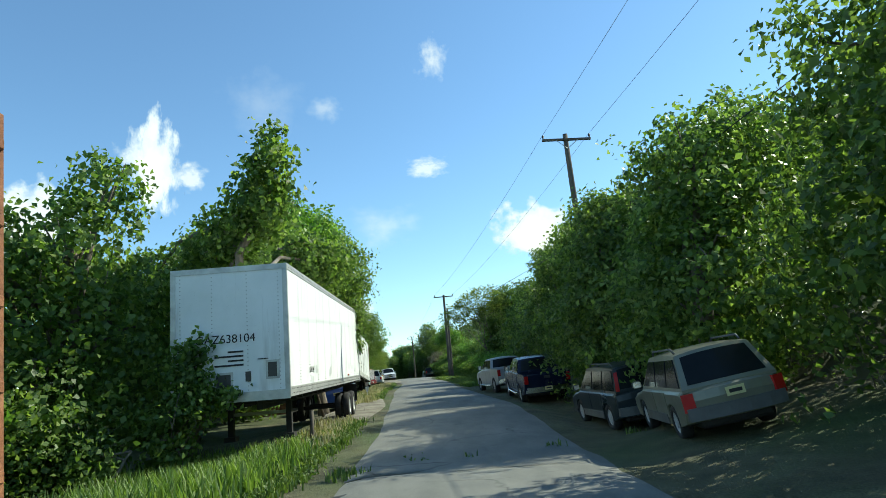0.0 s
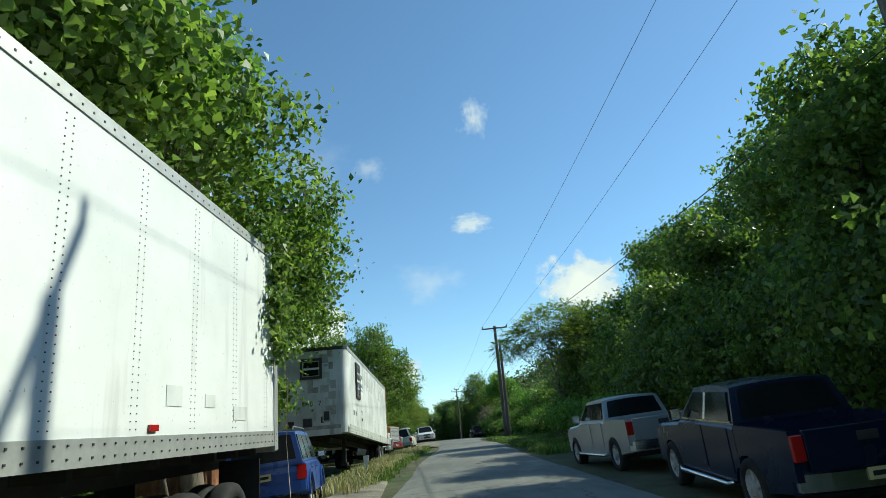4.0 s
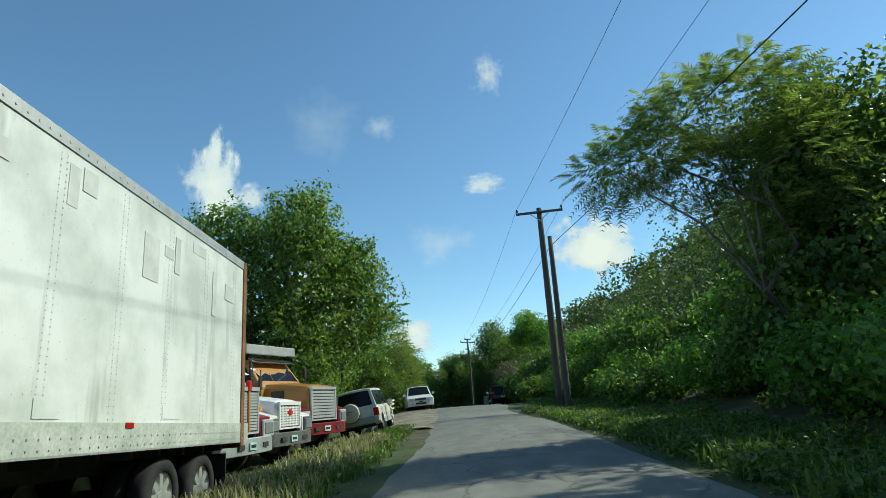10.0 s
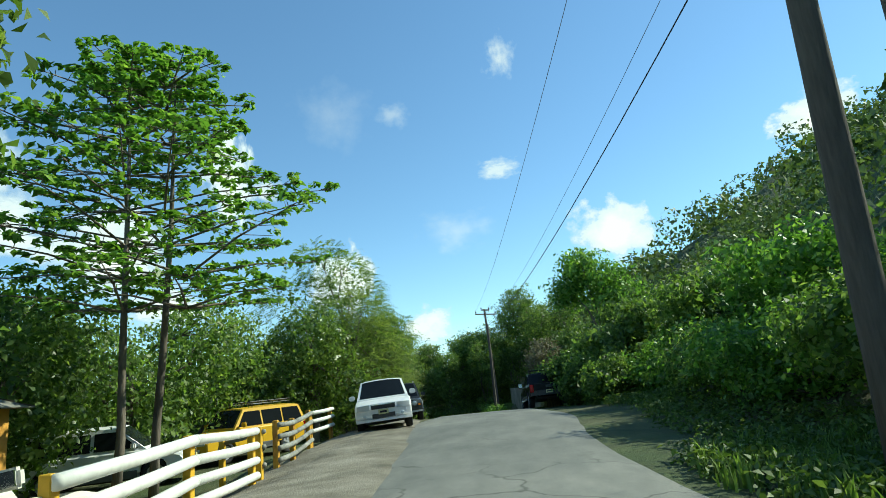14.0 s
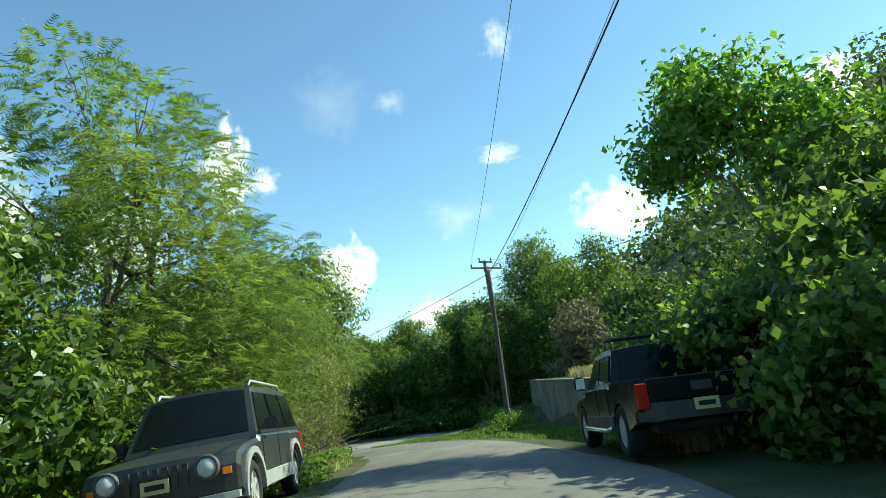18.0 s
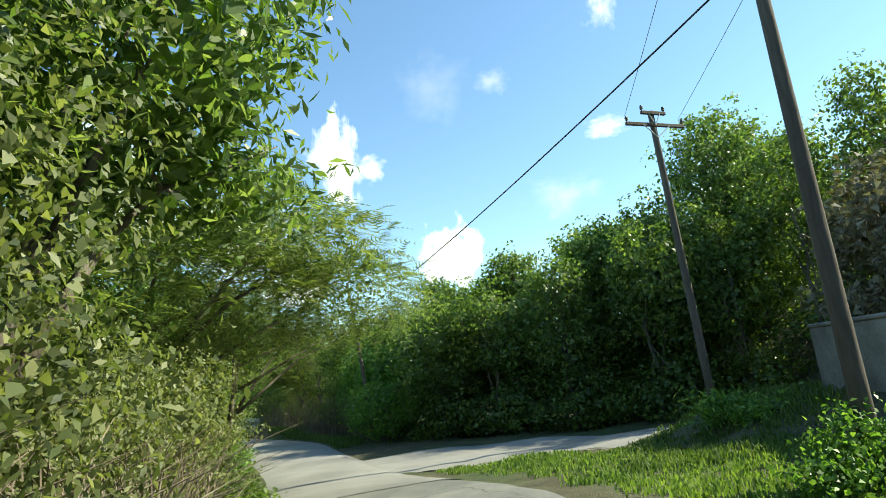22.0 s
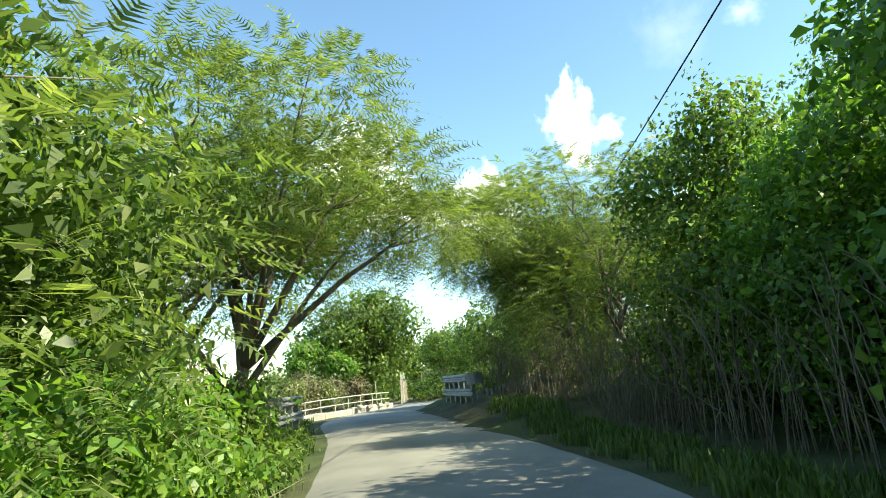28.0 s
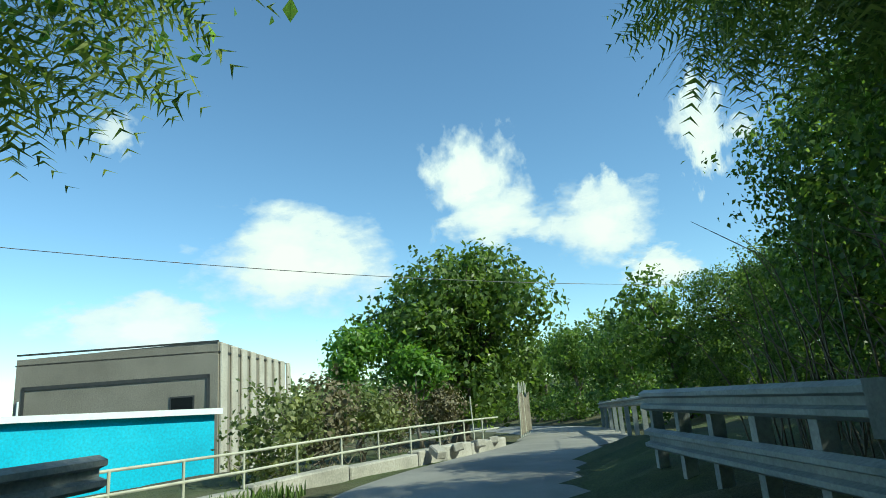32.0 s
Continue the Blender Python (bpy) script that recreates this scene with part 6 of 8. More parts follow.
def container(x, y, yaw):
    ob = empty("shipping_container", pose(x, y, ground_at(x, y), 0, 0, yaw), "rusty red corrugated shipping container among the trees", "container")
    L, W, H = 6.0, 2.4, 2.6
    def wall(p, q):
        bm = bmesh.new()
        n = 46
        prev = None
        for i in range(n + 1):
            u = i / n
            d = 0.04 if (i // 2) % 2 else 0.0
            px, py = p[0] + (q[0] - p[0]) * u, p[1] + (q[1] - p[1]) * u
            nx, ny = (q[1] - p[1]), -(q[0] - p[0])
            k = math.hypot(nx, ny)
            px, py = px - nx / k * d, py - ny / k * d
            cur = (bm.verts.new((px, py, 0.15)), bm.verts.new((px, py, H)))
            if prev:
                bm.faces.new((prev[0], cur[0], cur[1], prev[1]))
            prev = cur
        part("wall", bm, RUST, ob)
    for p, q in (((-W / 2, 0), (W / 2, 0)), ((W / 2, 0), (W / 2, L)), ((W / 2, L), (-W / 2, L)), ((-W / 2, L), (-W / 2, 0))):
        wall(p, q)
    part("roof", boxes(((-W / 2, 0, H - 0.04), (W / 2, L, H + 0.02))), RUST, ob)
    part("frame", boxes(*[((sx - 0.06, sy - 0.06, 0), (sx + 0.06, sy + 0.06, H + 0.03)) for sx in (-W / 2, W / 2) for sy in (0, L)], ((-W / 2, -0.05, 0), (W / 2, 0.05, 0.16)), ((W / 2 - 0.05, 0, 0), (W / 2 + 0.05, L, 0.16))), RUST, ob)
    return ob


container(-8.6, 31.0, 8)
container(-11.6, 33.5, 4)


# ---- utility poles and wires ----
def utility_pole(x, y, z, top, radius, lean=(0, 0), arms=(), label="weathered wooden utility pole"):
    """arms: (height, half length, turn in degrees)."""
    ob = empty("utility_pole", Matrix.Translation((x, y, z)), label, "pole")
    h = top - z
    n = 6
    part("post", tube(bmesh.new(), [(lean[0] * i / n, lean[1] * i / n, -0.3 if i == 0 else h * i / n) for i in range(n + 1)], [radius * (1.15 - 0.4 * i / n) for i in range(n + 1)], 12), POLE_WOOD, ob, smooth=True)
    for az, half, turn in arms:
        f = (az - z) / h
        m = Matrix.Translation((lean[0] * f, lean[1] * f, az - z)) @ Matrix.Rotation(radians(turn), 4, "Z")
        arm = part("crossarm", bevelled(box(bmesh.new(), (-half, -0.16, -0.055), (half, -0.06, 0.055), m), 0.01, 1), POLE_WOOD, ob)
        bm = bmesh.new()
        for sg in (-1, 1):
            tube(bm, [m @ Vector((sg * half * 0.45, -0.16, -0.03)), m @ Vector((0, -0.14, -0.45))], 0.018, 5)
        part("brace", bm, GALV, ob)
        for sx in (-half + 0.05, half - 0.05):
            bm = lathe([(0.05, 0.02), (0.1, 0.025), (0.12, 0.055), (0.16, 0.05), (0.18, 0.06), (0.22, 0.045), (0.25, 0.03)], 10, "z")
            bmesh.ops.transform(bm, matrix=m @ Matrix.Translation((sx, -0.11, 0)), verts=bm.verts)
            part("insulator", bm, DARK_TRIM, arm)
    return ob


utility_pole(7.75, 23.0, -0.2, 11.6, 0.15, (-0.25, -0.2), [(11.3, 1.15, 4)])
utility_pole(2.5, 70.4, 1.1, 10.95, 0.17, (-0.05, -0.5), [(10.72, 1.15, -6)], "tall wooden utility pole with a crossarm, leaning a little")
utility_pole(2.72, 69.1, 1.1, 9.22, 0.14, (0.0, -0.1), [], "shorter bare wooden pole standing beside a taller one")
utility_pole(-2.88, 110.75, 0.6, 7.38, 0.105, (0.02, 0.0), [], "bare wooden pole on the grass island")
utility_pole(-3.05, 125.1, 0.4, 10.16, 0.13, (-0.35, -1.9), [(9.65, 1.2, 38), (10.05, 0.5, 38)], "wooden utility pole with two crossarms beside the side road")
utility_pole(-18.1, 131.6, -0.3, 7.55, 0.095, (-0.5, -0.6), [], "leaning bare wooden pole among the trees")


def wire(a, b, sag, r, material, name="overhead_wire"):
    a, b = Vector(a), Vector(b)
    pts = [a.lerp(b, i / 16) - Vector((0, 0, sag * 4 * (i / 16) * (1 - i / 16))) for i in range(17)]
    ob = part(name, tube(bmesh.new(), pts, r, 5), material)
    return tagged(ob, "thin overhead wire strung between utility poles" if r < 0.012 else "thick black overhead cable strung between poles", "wire")


for dx in (-1.1, 1.1):
    wire((7.5 + dx, 22.75, 11.55), (2.44 + dx, 69.85 - 0.1 * dx, 10.97), 0.55, 0.008, WIRE)
    wire((2.44 + dx, 69.85 - 0.1 * dx, 10.97), (-3.38 + dx * 0.8, 123.1 + 0.6 * dx, 9.9), 0.9, 0.008, WIRE)
    wire((7.5 + dx, 22.75, 11.55), (10.5 + dx, -30, 11.6), 0.5, 0.008, WIRE)
wire((7.9, 22.85, 6.75), (2.7, 69.05, 8.75), 0.25, 0.014, CABLE, "overhead_cable")
wire((2.7, 69.05, 8.75), (-2.87, 110.7, 7.2), 0.8, 0.014, CABLE, "overhead_cable")
wire((7.9, 22.85, 6.75), (10.6, -25, 7.4), 0.4, 0.014, CABLE, "overhead_cable")
wire((-2.87, 110.7, 7.2), (-18.5, 131.1, 5.75), 0.3, 0.016, CABLE, "overhead_cable")
wire((-2.87, 110.7, 6.95), (14, 112.5, 10.5), 0.4, 0.012, CABLE, "overhead_cable")
wire((-18.5, 131.1, 5.75), (-38, 158, 6.0), 0.5, 0.014, CABLE, "overhead_cable")
wire((-52, 134, 6.2), (-44, 168, 5.2), 0.6, 0.012, WIRE)

# ---- retaining wall at the junction ----
def wall_run():
    ob = empty("retaining_wall", Matrix.Translation((0, 0, 0)), "low stained concrete retaining wall with cracked panels", "wall", kind="structure")
    pts = [(1.35, 93.0), (0.6, 98.0), (-0.1, 103.0), (-0.75, 108.5), (-1.2, 113.2), (-1.7, 117.0)]
    for (ax, ay), (bx, by) in zip(pts, pts[1:]):
        L = math.hypot(bx - ax, by - ay)
        m = Matrix.Translation((ax, ay, 0.42)) @ Matrix.Rotation(math.atan2(by - ay, bx - ax), 4, "Z")
        part("wall_panel", bevelled(box(bmesh.new(), (0.012, -0.26, 0), (L - 0.012, 0.02, 1.96), m), 0.015, 1), CONCRETE, ob)
        part("coping", bevelled(box(bmesh.new(), (0.0, -0.3, 1.96), (L, 0.05, 2.04), m), 0.02, 1), CONCRETE, ob)
    return ob


wall_run()


# ---- guardrails, pipe railing and kerbs at the far end ----
def w_beam(bm, a, b, z, m, h=0.27, d=0.08):
    """A W-shaped rail between two points along x in m's frame."""
    prof = [(0, -h / 2), (d, -h * 0.36), (d, -h * 0.2), (0.01, -0.03), (0.01, 0.03), (d, h * 0.2), (d, h * 0.36), (0, h / 2)]
    rows = []
    for x in (a, b):
        rows.append([bm.verts.new(m @ Vector((x, -o, z + q))) for o, q in prof] + [bm.verts.new(m @ Vector((x, -o + 0.006, z + q))) for o, q in prof[::-1]])
    n = len(rows[0])
    for i in range(n):
        bm.faces.new((rows[0][i], rows[0][(i + 1) % n], rows[1][(i + 1) % n], rows[1][i]))
    bm.faces.new(rows[0][::-1])
    bm.faces.new(rows[1])


def guardrail(p, q, z0, z1, label, nose=True, two=True, flip=False):
    """A guardrail from p to q with posts; its face is on the right of the way from p to q, its blunt end at p."""
    L = math.dist(p, q)
    ob = empty("guardrail", Matrix.Translation((*p, z0)) @ Matrix.Rotation(math.atan2(q[1] - p[1], q[0] - p[0]), 4, "Z") @ Matrix.Rotation(-math.atan2(z1 - z0, L), 4, "Y"), label, "guardrail")
    ident = Matrix.Identity(4)
    for zz in (0.66, 0.17) if two else (0.55,):
        bm = bmesh.new()
        w_beam(bm, 0.0, L, zz, ident)
        part("rail_beam", bm, RAIL_STEEL, ob)
    for x in np.arange(0.3, L, 0.95 if two else 1.9):
        part("rail_post", boxes(((x - 0.06, 0.01, -0.9), (x + 0.06, 0.15, 0.74))), RAIL_STEEL, ob)
    if nose:
        bm = bmesh.new()
        arc = [(-0.42 * math.sin(a), 0.13 - 0.21 * math.cos(a)) for a in np.linspace(0, math.pi, 10)]
        arc = [(0.45, -0.085)] + arc + [(0.45, 0.345)]
        lo, hi = [bm.verts.new((x, y, 0.44)) for x, y in arc], [bm.verts.new((x, y, 0.8)) for x, y in arc]
        for i in range(len(arc) - 1):
            bm.faces.new((lo[i], lo[i + 1], hi[i + 1], hi[i]))
        bmesh.ops.solidify(bm, geom=bm.faces[:], thickness=0.012)
        part("bullnose_end", bm, RAIL_STEEL, ob)
    if flip:
        for ch in ob.children:
            ch.data.transform(Matrix.Diagonal((1, -1, 1, 1)))
            ch.data.flip_normals()
    return ob


guardrail((-32.15, 143.0), (-36.1, 146.35), 0.18, 0.14, "double steel guardrail with a rounded end, in the shade", flip=True)
guardrail((-40.2, 153.0), (-50.5, 164.6), 0.05, -0.5, "steel guardrail running on beyond the junction", False, False, True)
g = guardrail((-34.5, 137.2), (-36.9, 139.9), 0.02, 0.0, "short steel guardrail with a blunt rounded end", True, True)


def pipe_railing():
    ob = empty("pipe_railing", Matrix.Identity(4), "pale two-bar pipe railing along the drop", "railing")
    pts = [(-40.4, 138.6), (-41.2, 140.9), (-42.1, 143.2), (-42.9, 145.6), (-43.6, 147.9), (-44.5, 150.4), (-45.6, 152.8)]
    zs = [-0.28, -0.28, -0.3, -0.27, -0.27, -0.3, -0.36]
    for i, ((ax, ay), (bx, by)) in enumerate(zip(pts, pts[1:])):
        for h in (0.65, 0.33):
            part("rail", tube(bmesh.new(), [(ax, ay, zs[i] + h), (bx, by, zs[i + 1] + h)], 0.024, 8), PIPE, ob)
        for k in (0.0, 0.5):
            x, y, z = ax + (bx - ax) * k, ay + (by - ay) * k, zs[i] + (zs[i + 1] - zs[i]) * k
            part("rail_post", tube(bmesh.new(), [(x, y, z - 0.4), (x, y, z + 0.66)], 0.024, 8), PIPE, ob)
    part("rail_post", tube(bmesh.new(), [(-44.7, 150.95, -0.5), (-44.77, 150.95, 1.0)], 0.022, 8), PIPE, ob, "taller bare pipe post")
    kerb = empty("concrete_kerb", Matrix.Identity(4), "broken pale concrete kerb below the pipe railing", "kerb", kind="structure")
    for i, ((ax, ay), (bx, by)) in enumerate(zip(pts, pts[1:])):
        L = math.dist((ax, ay), (bx, by))
        m = Matrix.Translation((ax, ay, zs[i])) @ Matrix.Rotation(math.atan2(by - ay, bx - ax), 4, "Z") @ Matrix.Rotation(-math.atan2(zs[i + 1] - zs[i], L), 4, "Y")
        part("kerb_block", bevelled(box(bmesh.new(), (0.02, -0.22, -1.0), (L - 0.02, 0.14, 0.1 - 0.05 * (i % 2)), m), 0.03, 1), CONCRETE_PALE, kerb)
    rnd = R(5)
    for k in range(4):
        u = k / 3
        m = pose(-43.3 - 1.7 * u + rnd.randn() * 0.1, 148.4 + 3.6 * u, -0.32 - 0.12 * u, 8 * rnd.randn(), 8 * rnd.randn(), 50 * rnd.randn())
        b = part("broken_block", bevelled(box(bmesh.new(), (-0.22, -0.14, 0), (0.22, 0.14, 0.2)), 0.03, 1), CONCRETE_PALE)
        b.matrix_world = m
        tagged(b, "broken lump of pale concrete beside the kerb", "rubble", "rubble by the kerb")
    return ob


pipe_railing()


def cloth_screen():
    """Old netting on sticks at the end of the railing."""
    ob = empty("ragged_screen", Matrix.Translation((-46.2, 154.4, -0.5)), "ragged beige screen of netting on thin sticks", "fence")
    rnd = R(3)
    rows = []
    for i in range(13):
        for j in range(6):
            rows.append((-0.12 * i + 0.08 * math.sin(i * 1.7), 0.17 * i, 0.1 + 0.26 * j * (1 + 0.1 * math.sin(i * 2.2))))
    f = [(i * 6 + j, (i + 1) * 6 + j, (i + 1) * 6 + j + 1, i * 6 + j + 1) for i in range(12) for j in range(5)]
    linked("netting", mesh_of("netting", rows, f, GRAVEL), ob)
    for k in range(6):
        part("stick", tube(bmesh.new(), [(-0.29 * k, 0.4 * k, 0), (-0.29 * k + 0.05 * rnd.randn(), 0.4 * k, 1.75 + 0.2 * rnd.rand())], 0.022, 6), PIPE, ob)


cloth_screen()


# ---- buildings below the road ----
TAUPE = grainy("taupe_render", (0.22, 0.2, 0.165), (0.265, 0.243, 0.2), (0.3, 0.275, 0.23), 0.25, 12.0, 0.85, relief=0.1)
TAUPE_PALE = grainy("pale_ribbed_cladding", (0.42, 0.39, 0.33), (0.5, 0.47, 0.4), (0.56, 0.53, 0.46), 0.4, 10.0, 0.8, relief=0.1)
CYAN = grainy("cyan_paint", (0.02, 0.42, 0.62), (0.025, 0.5, 0.72), (0.04, 0.56, 0.78), 0.35, 9.0, 0.6, relief=0.06)
ROOF_WHITE = plain("white_roof_edge", (0.75, 0.8, 0.82), 0.5)


def grey_building():
    m = Matrix.Translation((-72.2, 153.7, -4.85)) @ Matrix.Rotation(radians(-41), 4, "Z")
    ob = empty("warehouse", m, "large taupe warehouse with a ribbed pale side wall", "building")
    H, H2, W, D = 10.5, 9.9, 13.4, 16.0
    # front faces +x: x = 0; runs to -y; the ribbed side faces +y
    bm = bmesh.new()
    v = [bm.verts.new(c) for c in ((0, 0, 0), (0, -W, 0), (-D, -W, 0), (-D, 0, 0), (0, 0, H), (0, -W, H2 + 0.3), (-D, -W, H2), (-D, 0, H2))]
    for f in ((0, 1, 5, 4), (1, 2, 6, 5), (2, 3, 7, 6), (3, 0, 4, 7)):
        bm.faces.new([v[i] for i in f])
    part("wall", bm, TAUPE, ob)
    part("roof", boxes(((-D - 0.1, -W - 0.1, H2 - 0.15), (0.0, 0.1, H2 - 0.05))), DARK_TRIM, ob)
    part("parapet_trim", boxes(((-0.1, -W, H - 0.06), (0.06, 0.02, H + 0.05))), DARK_TRIM, ob)
    part("recess_band", boxes(((-0.02, -W + 0.6, H - 2.35), (0.05, -0.5, H - 2.1)), ((-0.02, -0.75, 3), (0.05, -0.5, H - 2.1)), ((-0.02, -W + 0.5, 3), (0.05, -W + 0.7, H - 2.1))), DARK_TRIM, ob)
    for k in range(9):
        x = -0.2 - k * 2.0
        part("rib", bevelled(boxes(((x - 1.0, 0.0, 0), (x, 0.22, H - 0.1 - 0.033 * k * 2))), 0.06, 1), TAUPE_PALE, ob)
    win = part("window", boxes(((-0.05, -3.1, H - 4.9), (0.06, -1.5, H - 3.4))), DARK_TRIM, ob)
    part("pane", boxes(((0.061, -3.0, H - 4.8), (0.07, -1.6, H - 3.5))), GLASS, win)
    part("downpipe", tube(bmesh.new(), [(0.09, -W + 0.35, 2), (0.09, -W + 0.35, H - 3)], 0.07, 8), ROOF_WHITE, ob)
    return ob


grey_building()


def blue_building():
    m = Matrix.Translation((-62.7, 150.1, -4.72)) @ Matrix.Rotation(radians(-1), 4, "Z")
    ob = empty("blue_workshop", m, "low bright blue workshop with a white roof edge", "building")
    W, D, H = 15.0, 8.0, 5.7
    gable = [(0, H), (-8.6, H + 0.25), (-W, H - 0.9)]
    bm = bmesh.new()
    fr = [bm.verts.new((0, y, z)) for y, z in ((0, 0), *gable, (-W, 0))]
    bk = [bm.verts.new((-D, y, z)) for y, z in ((0, 0), *gable, (-W, 0))]
    bm.faces.new(fr)
    bm.faces.new(bk[::-1])
    for i in range(5):
        bm.faces.new((fr[i], bk[i], bk[(i + 1) % 5], fr[(i + 1) % 5]))
    part("wall", bm, CYAN, ob)
    bm = bmesh.new()
    for (y0, z0), (y1, z1) in zip(gable, gable[1:]):
        q = [bm.verts.new(c) for c in ((0.35, y0 + (0.3 if y0 == 0 else 0), z0), (0.35, y1, z1), (-D, y1, z1), (-D, y0, z0), (0.35, y0 + (0.3 if y0 == 0 else 0), z0 + 0.28), (0.35, y1, z1 + 0.28), (-D, y1, z1 + 0.28), (-D, y0, z0 + 0.28))]
        for f in ((0, 1, 5, 4), (4, 5, 6, 7), (3, 2, 1, 0), (0, 4, 7, 3), (1, 2, 6, 5)):
            bm.faces.new([q[i] for i in f])
    part("roof", bm, ROOF_WHITE, ob, "white sheet roof edge")
    w = part("vent_window", boxes(((0.0, -10.6, H - 2.9), (0.06, -9.7, H - 1.9))), DARK_TRIM, ob)
    for k in range(6):
        part("louvre", boxes(((0.05, -10.55, H - 2.86 + k * 0.16), (0.09, -9.75, H - 2.8 + k * 0.16))), GALV, w)
    part("downpipe", tube(bmesh.new(), [(0.08, -11.3, 0), (0.08, -11.3, H - 0.4)], 0.06, 8), CYAN, ob)
    return ob


blue_building()
yard = empty("yard_wall", Matrix.Translation((-47.0, 142.0, -1.2)) @ Matrix.Rotation(radians(65), 4, "Z"), "low white wall round the yard below the road", "wall", kind="structure")
part("wall_panel", bevelled(boxes(((-6.0, -0.1, -1.8), (6.5, 0.1, 0.0))), 0.02, 1), ROOF_WHITE, yard)

# ---- vehicles ----
PAINT = {k: plain(k + "_car_paint", c, r, m * 0.5, 0.25, d, 1.5) for k, (c, r, m, d) in {
    "olive_gold": ((0.2, 0.2, 0.15), 0.3, 0.4, 0.15), "dark_slate": ((0.03, 0.04, 0.045), 0.25, 0.3, 0.2), "midnight_blue": ((0.012, 0.018, 0.045), 0.18, 0.3, 0.1),
    "silver": ((0.36, 0.38, 0.4), 0.28, 0.6, 0.12), "bright_blue": ((0.025, 0.08, 0.33), 0.25, 0.3, 0.15), "beige_white": ((0.7, 0.68, 0.6), 0.35, 0.0, 0.15),
    "white": ((0.8, 0.8, 0.79), 0.3, 0.0, 0.1), "yellow": ((0.72, 0.42, 0.02), 0.35, 0.0, 0.15), "graphite": ((0.055, 0.062, 0.065), 0.25, 0.35, 0.2),
    "black": ((0.012, 0.012, 0.014), 0.18, 0.2, 0.2), "tan": ((0.5, 0.24, 0.06), 0.4, 0.0, 0.3), "brown_orange": ((0.42, 0.2, 0.04), 0.32, 0.1, 0.25), "dark_red": ((0.2, 0.012, 0.02), 0.3, 0.0, 0.2)}.items()}
for k in ("midnight_blue", "black", "dark_slate", "graphite"):
    PAINT[k].node_tree.nodes["Principled BSDF"].inputs["Specular IOR Level"].default_value = 0.25
    PAINT[k].node_tree.nodes["Principled BSDF"].inputs["Coat Weight"].default_value = 0.08
CLAD = plain("grey_plastic_cladding", (0.11, 0.115, 0.115), 0.6, dirt=0.25)
GREY_FLARE = plain("light_grey_flare", (0.36, 0.38, 0.38), 0.5, dirt=0.2)
CREAM = plain("cream_vinyl", (0.68, 0.62, 0.47), 0.5, dirt=0.15)
GRILLE = plain("polished_grille", (0.62, 0.64, 0.66), 0.28, 0.35, dirt=0.2)
LENS = plain("grey_lamp_glass", (0.22, 0.24, 0.25), 0.12, coat=0.4)
BADGE = plain("red_badge", (0.55, 0.02, 0.02), 0.35)


def stand(x, y):
    """The height on which a wheel rests."""
    s, lat, z, wl, wr = (float(v[0]) for v in off_road(x, y))
    return z + 0.01 if -wl + 0.1 < lat < wr - 0.1 else ground_at(x, y)


def seat_on_ground(x, y, yaw, half_w, half_l):
    """A matrix that rests four wheels on the ground."""
    c, s = math.cos(radians(yaw)), math.sin(radians(yaw))
    at = lambda a, b: stand(x + c * a - s * b, y + s * a + c * b)
    fl, fr, rl, rr = at(-half_w, half_l), at(half_w, half_l), at(-half_w, -half_l), at(half_w, -half_l)
    pitch = math.degrees(math.atan2((fl + fr - rl - rr) / 2, 2 * half_l))
    roll = math.degrees(math.atan2((fl + rl - fr - rr) / 2, 2 * half_w))
    return pose(x, y, (fl + fr + rl + rr) / 4, pitch, roll, yaw)


def grid_slab(fn, us, vs, push, thick=0.03):
    """A curved slab: fn(u, v) on a skin, pushed out along push."""
    push = Vector(push)
    bm = bmesh.new()
    rows = [[[bm.verts.new(fn(u, v) + push * k) for v in vs] for u in us] for k in (1.0, 1.0 - thick / push.length)]
    n, m = len(us), len(vs)
    for k in (0, 1):
        for i in range(n - 1):
            for j in range(m - 1):
                bm.faces.new((rows[k][i][j], rows[k][i + 1][j], rows[k][i + 1][j + 1], rows[k][i][j + 1]))
    rim = [(i, 0) for i in range(n)] + [(n - 1, j) for j in range(1, m)] + [(i, m - 1) for i in range(n - 2, -1, -1)] + [(0, j) for j in range(m - 2, 0, -1)]
    for a, b in zip(rim, rim[1:] + rim[:1]):
        bm.faces.new((rows[0][a[0]][a[1]], rows[0][b[0]][b[1]], rows[1][b[0]][b[1]], rows[1][a[0]][a[1]]))
    return bm


def prism(outline, x0, x1):
    """A side outline (y, z) carried across from x0 to x1."""
    bm = bmesh.new()
    a, b = [[bm.verts.new((x, y, z)) for y, z in outline] for x in (x0, x1)]
    for i in range(len(a)):
        j = (i + 1) % len(a)
        bm.faces.new((a[i], a[j], b[j], b[i]))
    bm.faces.new(a)
    bm.faces.new(b[::-1])
    return bm


def arc(cy, cz, r, floor, n=10):
    """Points over a wheel from the rear to the front."""
    a0 = math.asin(max(-1, min(1, (floor - cz) / r)))
    return [(cy - r * math.cos(a0 + (math.pi - 2 * a0) * k / n), cz + r * math.sin(a0 + (math.pi - 2 * a0) * k / n)) for k in range(n + 1)]


def slices(bm, rings):
    for r0, r1 in zip(rings, rings[1:]):
        for k in range(len(r0)):
            j = (k + 1) % len(r0)
            bm.faces.new((r0[k], r0[j], r1[j], r1[k]))
    bm.faces.new(rings[0])
    bm.faces.new(rings[-1][::-1])
    return bm


U_BODY = (-1.0, -0.955, -0.8, -0.55, -0.28, 0.0, 0.28, 0.55, 0.8, 0.955, 1.0)


